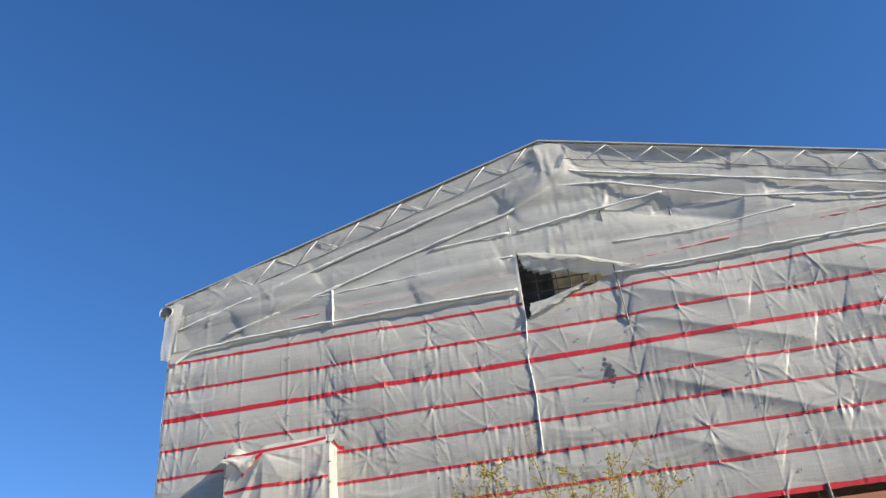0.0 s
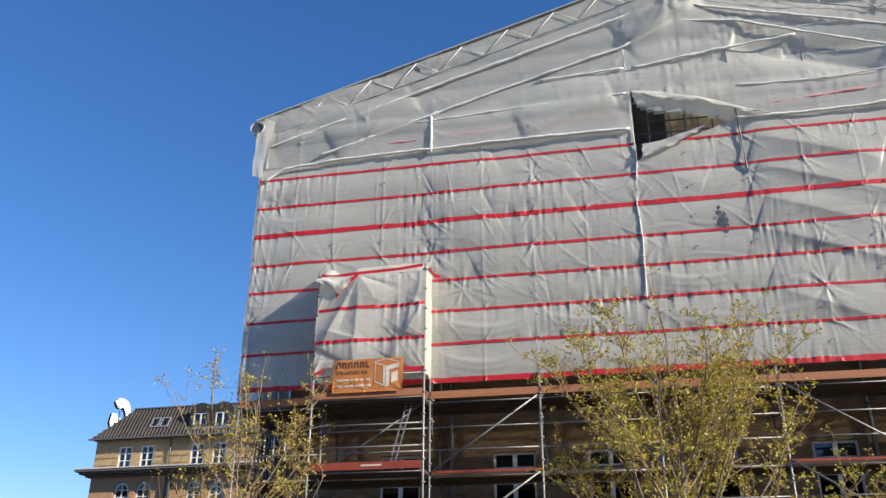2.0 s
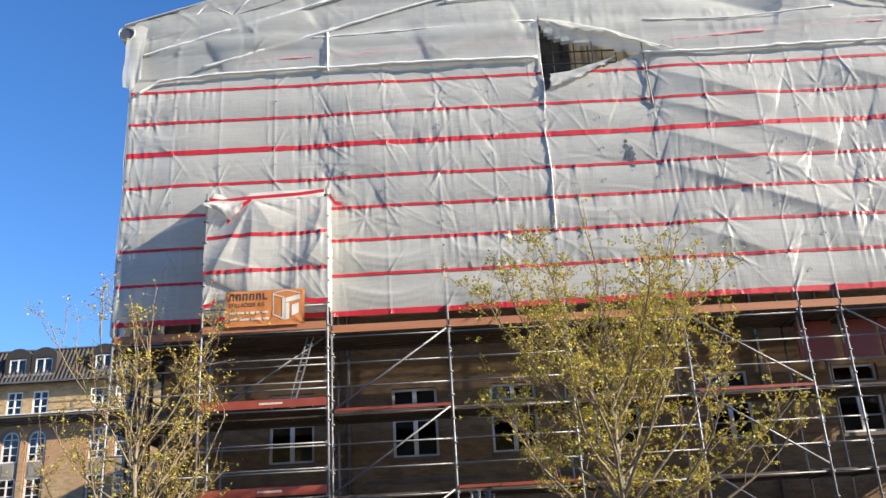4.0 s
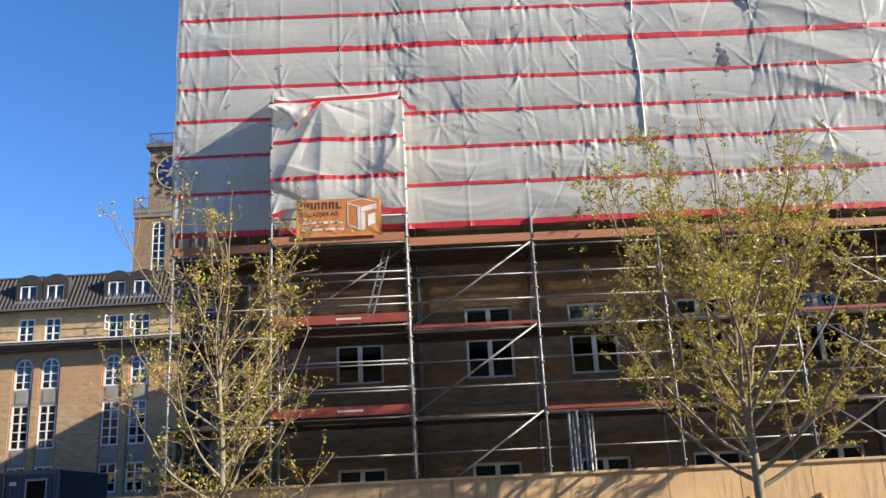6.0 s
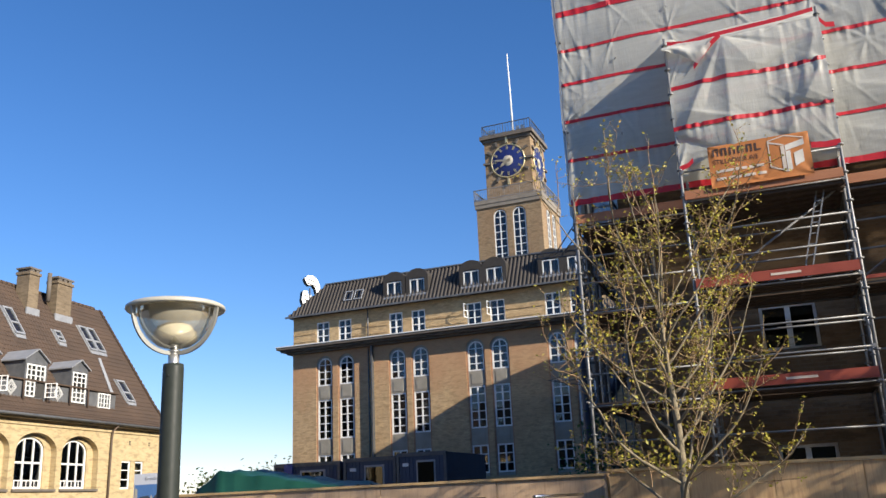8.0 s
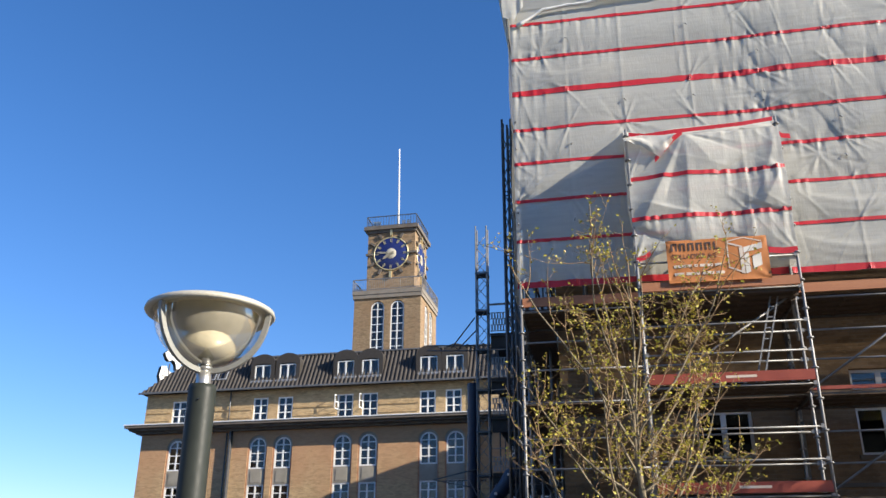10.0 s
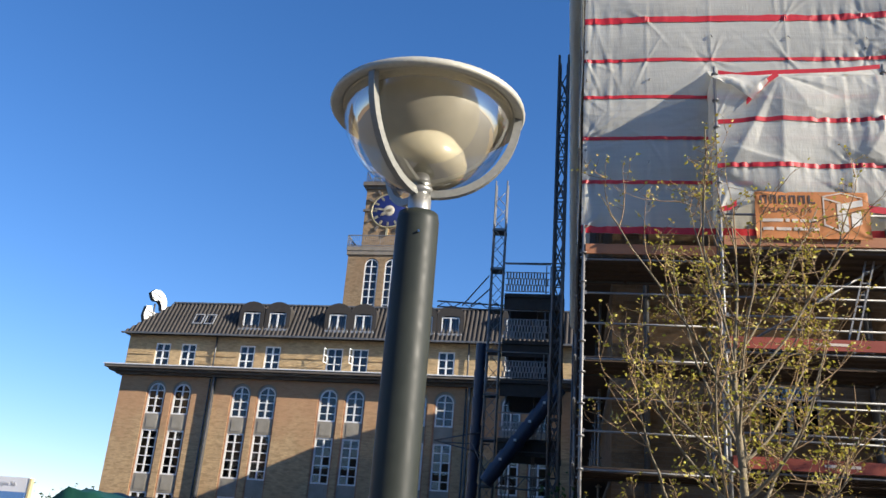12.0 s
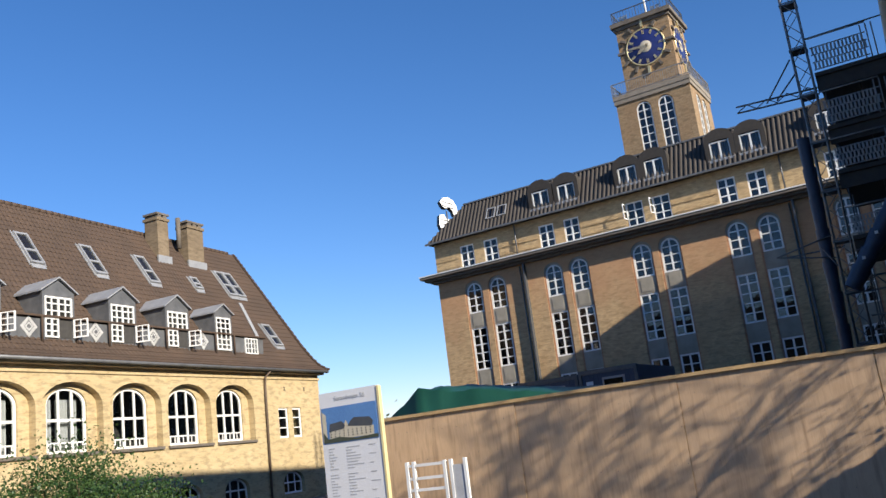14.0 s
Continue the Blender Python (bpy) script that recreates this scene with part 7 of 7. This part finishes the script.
    tagged(ob, "sparse young yellow-green leaves", kind="stuff")
    return tree


grow(3, (-9.75, 17.4, 0), 6.75, 2.05, 1.45, 22, 9, (1, 2, 2, 3), LEAF, 0.05, "slender young tree with sparse yellow-green spring leaves")
grow(11, (-1.5, 17.3, 0), 7.5, 3.0, 1.9, 28, 14, (3, 4, 5, 6), LEAF, 0.052, "young tree budding thickly with yellow-green spring leaves", 0.085)


def bush(seed, at, size, leaves, leaf_mat, leaf_size, label, name="bush"):
    rnd = random.Random(seed)
    top = thing(name, pose(*at), label, "bush", "bushes")
    b = bmesh.new()
    ends = []
    for _ in range(26):
        a, r = rnd.uniform(0, math.tau), math.sqrt(rnd.random())
        e = Vector((math.cos(a) * r * size[0], math.sin(a) * r * size[1], size[2] * (0.55 + 0.45 * (1 - r * r)) * rnd.uniform(0.75, 1.05)))
        s_ = Vector((e.x * 0.25, e.y * 0.25, 0))
        m_ = s_.lerp(e, 0.5) + Vector((rnd.gauss(0, 0.1), rnd.gauss(0, 0.1), 0.1))
        tube(b, [s_, m_, e], [0.03, 0.018, 0.006], 5, False)
        ends += [m_.lerp(e, k / 6) for k in range(7)]
    part("stems", b, TWIG, top)
    verts, faces = [], []
    spread = (size[0] * 0.16, size[1] * 0.16, size[2] * 0.1)
    for _ in range(leaves):
        c = rnd.choice(ends) + Vector([rnd.gauss(0, q) for q in spread])
        c.z = max(0.1, c.z)
        l_ = Vector((rnd.gauss(0, 1), rnd.gauss(0, 1), rnd.gauss(0.3, 0.8))).normalized()
        s_ = l_.cross(Vector((rnd.gauss(0, 1), rnd.gauss(0, 1), 1))).normalized()
        w = leaf_size * rnd.uniform(0.6, 1.3)
        i0 = len(verts)
        verts += [c, c + l_ * w * 0.5 + s_ * w * 0.3, c + l_ * w, c + l_ * w * 0.5 - s_ * w * 0.3]
        faces.append((i0, i0 + 1, i0 + 2, i0 + 3))
    me = bpy.data.meshes.new("leaves")
    me.from_pydata([tuple(v) for v in verts], [], faces)
    me.materials.append(leaf_mat)
    ob = new("leaves", me)
    ob.parent = top
    tagged(ob, "small dark green leaves", kind="stuff")


bush(2, (-27.3, 20.0, 0), (2.2, 1.6, 2.4), 30000, LEAF_DARK, 0.065, "dense dark green bush in spring leaf")
bush(5, (-11.9, 22.5, 0), (1.0, 0.9, 3.0), 2600, LEAF_DARK, 0.09, "dark green bush behind the hoarding")
bush(7, (-10.3, 19.4, 0), (0.9, 0.5, 2.6), 1600, LEAF, 0.08, "yellow-green bush behind the hoarding")
bush(9, (-40.5, 62.0, 0), (4.0, 3.0, 5.2), 2600, LEAF, 0.3, "distant yellow-green tree crown")
bush(10, (-49.5, 66.0, 0), (5.0, 3.0, 5.0), 2600, LEAF, 0.3, "distant yellow-green tree crown")

# ---- hoist masts and landings beside the scaffold ----
hoist = thing("hoist_mast", pose(-14.45, 36.2, 0), "grey lattice hoist mast with landings and braces", "hoist")


def lattice(parent, x, y, z0, z1, w, name, material, label):
    for dx in (-w / 2, w / 2):
        for dy in (-w / 2, w / 2):
            part("mast_leg", tube(bmesh.new(), [(x + dx, y + dy, z0), (x + dx, y + dy, z1)], 0.03, 6), material, parent)
    n_ = int((z1 - z0) / 0.5)
    for face in range(4):
        b = bmesh.new()
        c, s_ = math.cos(face * math.pi / 2), math.sin(face * math.pi / 2)
        pt = lambda u, z: (x + c * u - s_ * w / 2, y + s_ * u + c * w / 2, z)
        for k in range(n_):
            za, zb = z0 + k * 0.5, z0 + (k + 1) * 0.5
            u = w / 2 if k % 2 else -w / 2
            tube(b, [pt(u, za), pt(-u, zb)], 0.013, 4)
            if k % 3 == 0:
                tube(b, [pt(-w / 2, za), pt(w / 2, za)], 0.016, 4)
        part(name, b, material, parent, label)


lattice(hoist, 0, 0, 0, 15.4, 0.42, "mast_lattice", STEEL, "grey steel lattice")
for k in range(8):
    part("mast_joint", boxm(-0.25, 0.25, -0.25, 0.25, 1.5 * k + 2.9, 1.5 * k + 2.96), STEEL_DARK, hoist)
for z, h in ((11.05, 0.75), (9.35, 0.72), (7.98, 0.6), (6.0, 0.5)):
    part("landing", boxm(0.3, 2.35, -0.2, 5.4, z - 0.12, z), BITUMEN, hoist, "dark landing floor")
    part("landing_beam", boxm(0.3, 2.4, -0.12, -0.04, z - 0.55, z - 0.125), BITUMEN, hoist)
    b = bmesh.new()
    for i in range(14):
        xx = 0.35 + i * 0.105
        for j in range(3):
            zz = z + 0.1 + j * h / 3.2
            box(b, xx + (0.05 if j % 2 else 0), xx + 0.06 + (0.05 if j % 2 else 0), -0.235, -0.222, zz, zz + h / 3.2 - 0.05)
    for j in range(4):
        zz = z + 0.06 + j * h / 3.2
        box(b, 0.32, 1.86, -0.24, -0.215, zz, zz + 0.03)
    part("guard_mesh", b, STEEL, hoist, "perforated grey guard panel")
    part("landing_rail", tube(bmesh.new(), [(0.3, -0.2, z + h + 0.35), (1.9, -0.2, z + h + 0.35)], 0.022, 6), STEEL, hoist)
    for xx in (1.75, 1.9, 2.05):
        part("landing_post", tube(bmesh.new(), [(xx, -0.2, z), (xx, -0.2, z + h + 0.3)], 0.022, 6), STEEL, hoist)
part("tie_bar", tube(bmesh.new(), [(0.2, 0, 12.25), (2.4, 0, 12.28)], 0.022, 6), STEEL_DARK, hoist)
b = bmesh.new()
for dz in (0.0, 0.2):
    tube(b, [(-2.1, 0, 10.55 + dz), (0.3, 0, 10.45 + dz)], 0.028, 6)
for k in range(8):
    tube(b, [(-2.1 + k * 0.3, 0, 10.55 + (0.2 if k % 2 else 0)), (-1.8 + k * 0.3, 0, 10.53 + (0 if k % 2 else 0.2))], 0.016, 4)
part("jib", b, STEEL_DARK, hoist, "dark lattice jib")
for q in (((-1.2, 0, 10.6), (-0.3, 0, 11.75)), ((-0.9, 0, 10.6), (-0.2, 0, 11.3)), ((-1.9, 0.4, 5.9), (-0.2, 0, 6.2)), ((-1.9, 0.4, 5.9), (-0.2, 0, 5.5)), ((-1.6, 0.4, 5.85), (0, 0.4, 5.85)), ((-0.6, 0, 5.9), (0.1, 0, 4.6))):
    part("mast_brace", tube(bmesh.new(), q, 0.025, 6), STEEL_DARK, hoist)
for z in (3.3, 4.4, 5.6):
    b = bmesh.new()
    tube(b, [(0.3, -0.1, z), (2.3, -0.1, z)], 0.03, 6), tube(b, [(0.3, -0.1, z + 0.4), (2.3, -0.1, z + 0.4)], 0.03, 6)
    for k in range(6):
        tube(b, [(0.3 + k * 0.33, -0.1, z + (0.4 if k % 2 else 0)), (0.63 + k * 0.33, -0.1, z + (0 if k % 2 else 0.4))], 0.018, 4)
    part("lattice_beam", b, STEEL_DARK, hoist)
for dy in (1.4, 3.0, 5.0):
    for xx in (0.4, 1.4, 2.3):
        part("tower_post", tube(bmesh.new(), [(xx, dy, 0), (xx, dy, 11.0)], 0.026, 6), STEEL_DARK, hoist)
chute = thing("rubble_chute", pose(-14.45, 36.2, 0), "dark blue plastic rubble chute hung from the scaffold", "chute")
n_ = 7
for k in range(n_):
    p0, p1 = Vector((2.3, -0.5, 7.7)).lerp(Vector((0.05, -0.6, 4.55)), k / n_), Vector((2.3, -0.5, 7.7)).lerp(Vector((0.05, -0.6, 4.55)), (k + 1.12) / n_)
    part("chute_section", tube(bmesh.new(), [p0, p1], [0.27, 0.22], 14, False), CHUTE, chute)
b = bmesh.new()
for k in range(4):
    p = Vector((2.3, -0.79, 7.75)).lerp(Vector((0.05, -0.89, 4.6)), 0.2 + k * 0.2)
    box(b, p.x - 0.06, p.x + 0.03, p.y - 0.05, p.y, p.z - 0.04, p.z + 0.04)
part("white_clip", b, WHITE, chute, "white clips")
for k in range(8):
    part("chute_section", tube(bmesh.new(), [(-0.45 - 0.04 * k * 0.3, 0.3, 9.3 - k * 0.95), (-0.47 - 0.04 * k * 0.3, 0.3, 8.25 - k * 0.95)], [0.2, 0.16], 12, False), CHUTE, chute)
mast2 = thing("lift_mast", pose(-12.02, 23.3, 0), "dark lattice lift mast close to the scaffold side", "hoist")
lattice(mast2, 0, 0, 0, 12.4, 0.2, "mast_lattice", STEEL_DARK, "dark steel lattice")
lattice(mast2, -0.02, 1.1, 0, 12.9, 0.16, "mast_lattice", STEEL_DARK, "dark steel lattice")

# ---- parked van before the hoarding ----
van = thing("parked_van", pose(-11.6, 15.8, 0), "black parked van seen from behind, roof above the hoarding's foot", "van")
prof = [(-0.88, 0.45), (-0.9, 0.95), (-0.86, 1.15), (-0.78, 1.6), (-0.68, 1.72), (0, 1.76), (0.68, 1.72), (0.78, 1.6), (0.86, 1.15), (0.9, 0.95), (0.88, 0.45)]
b = bmesh.new()
sec = []
for y, sx_, sz_ in ((-2.2, 0.97, 0.985), (-2.1, 1.0, 1.0), (0.6, 1.0, 1.0), (1.2, 0.97, 0.97)):
    sec.append([b.verts.new((x * sx_, y, z if z < 1 else 1 + (z - 1) * sz_)) for x, z in prof])
sec.append([b.verts.new((x * 0.95, 2.1, min(z, 1.08))) for x, z in prof])
for a, c in zip(sec, sec[1:]):
    for k in range(len(prof) - 1):
        b.faces.new((a[k], a[k + 1], c[k + 1], c[k])).smooth = True
b.faces.new(sec[0][::-1]), b.faces.new(sec[-1])
bmesh.ops.recalc_face_normals(b, faces=b.faces)
body = part("body", b, BLACK_CAR, van, "black painted body")
part("rear_window", boxm(-0.66, 0.66, -2.215, -2.2, 1.12, 1.58), CAR_GLASS, body, "tinted rear window")
b = tube(bmesh.new(), [(0.0, -2.23, 1.14), (-0.3, -2.235, 1.3), (-0.55, -2.235, 1.34)], 0.012, 5)
part("wiper", b, TYRE, body, "rear wiper")
part("brake_light", boxm(-0.2, 0.2, -2.225, -2.2, 1.63, 1.67), LIGHT_RED, body, "high brake light")
part("spoiler", boxm(-0.68, 0.68, -2.3, -2.1, 1.7, 1.735), BLACK_CAR, body, "roof spoiler")
for x in (-0.8, 0.8):
    part("tail_light", boxm(x - 0.07, x + 0.07, -2.225, -2.17, 0.85, 1.45), LIGHT_RED, van, "red tail light")
    part("roof_rail", tube(bmesh.new(), [(x * 0.85, -1.9, 1.79), (x * 0.85, 0.5, 1.79)], 0.018, 6), CHROME, van, "bright roof rail")
part("bumper", boxm(-0.88, 0.88, -2.3, -2.16, 0.4, 0.68), TYRE, van, "dark bumper")
part("number_plate", boxm(-0.26, 0.26, -2.225, -2.205, 0.78, 0.89), WHITE, van, "white number plate")
for x in (-0.82, 0.82):
    for y in (-1.35, 1.4):
        w = part("wheel", tube(bmesh.new(), [(x - 0.1, y, 0.32), (x + 0.1, y, 0.32)], 0.32, 20), TYRE, van, "black tyre")
        part("rim", tube(bmesh.new(), [(x - 0.108, y, 0.32), (x + 0.108, y, 0.32)], 0.2, 16), STEEL, w, "metal rim")

# ---- unseen plain walls behind the walk, added for dark window reflections ----
for i, (x0, x1, y0, y1, h) in enumerate(((-70, 40, -34, -30, 16), (-74, -70, -34, 20, 5))):
    solid("wall_%d" % (i + 1), boxm(x0, x1, y0, y1, 0, h), WALL_BROWN, "unseen plain brick wall added for dark window reflections", "wall", kind="structure")
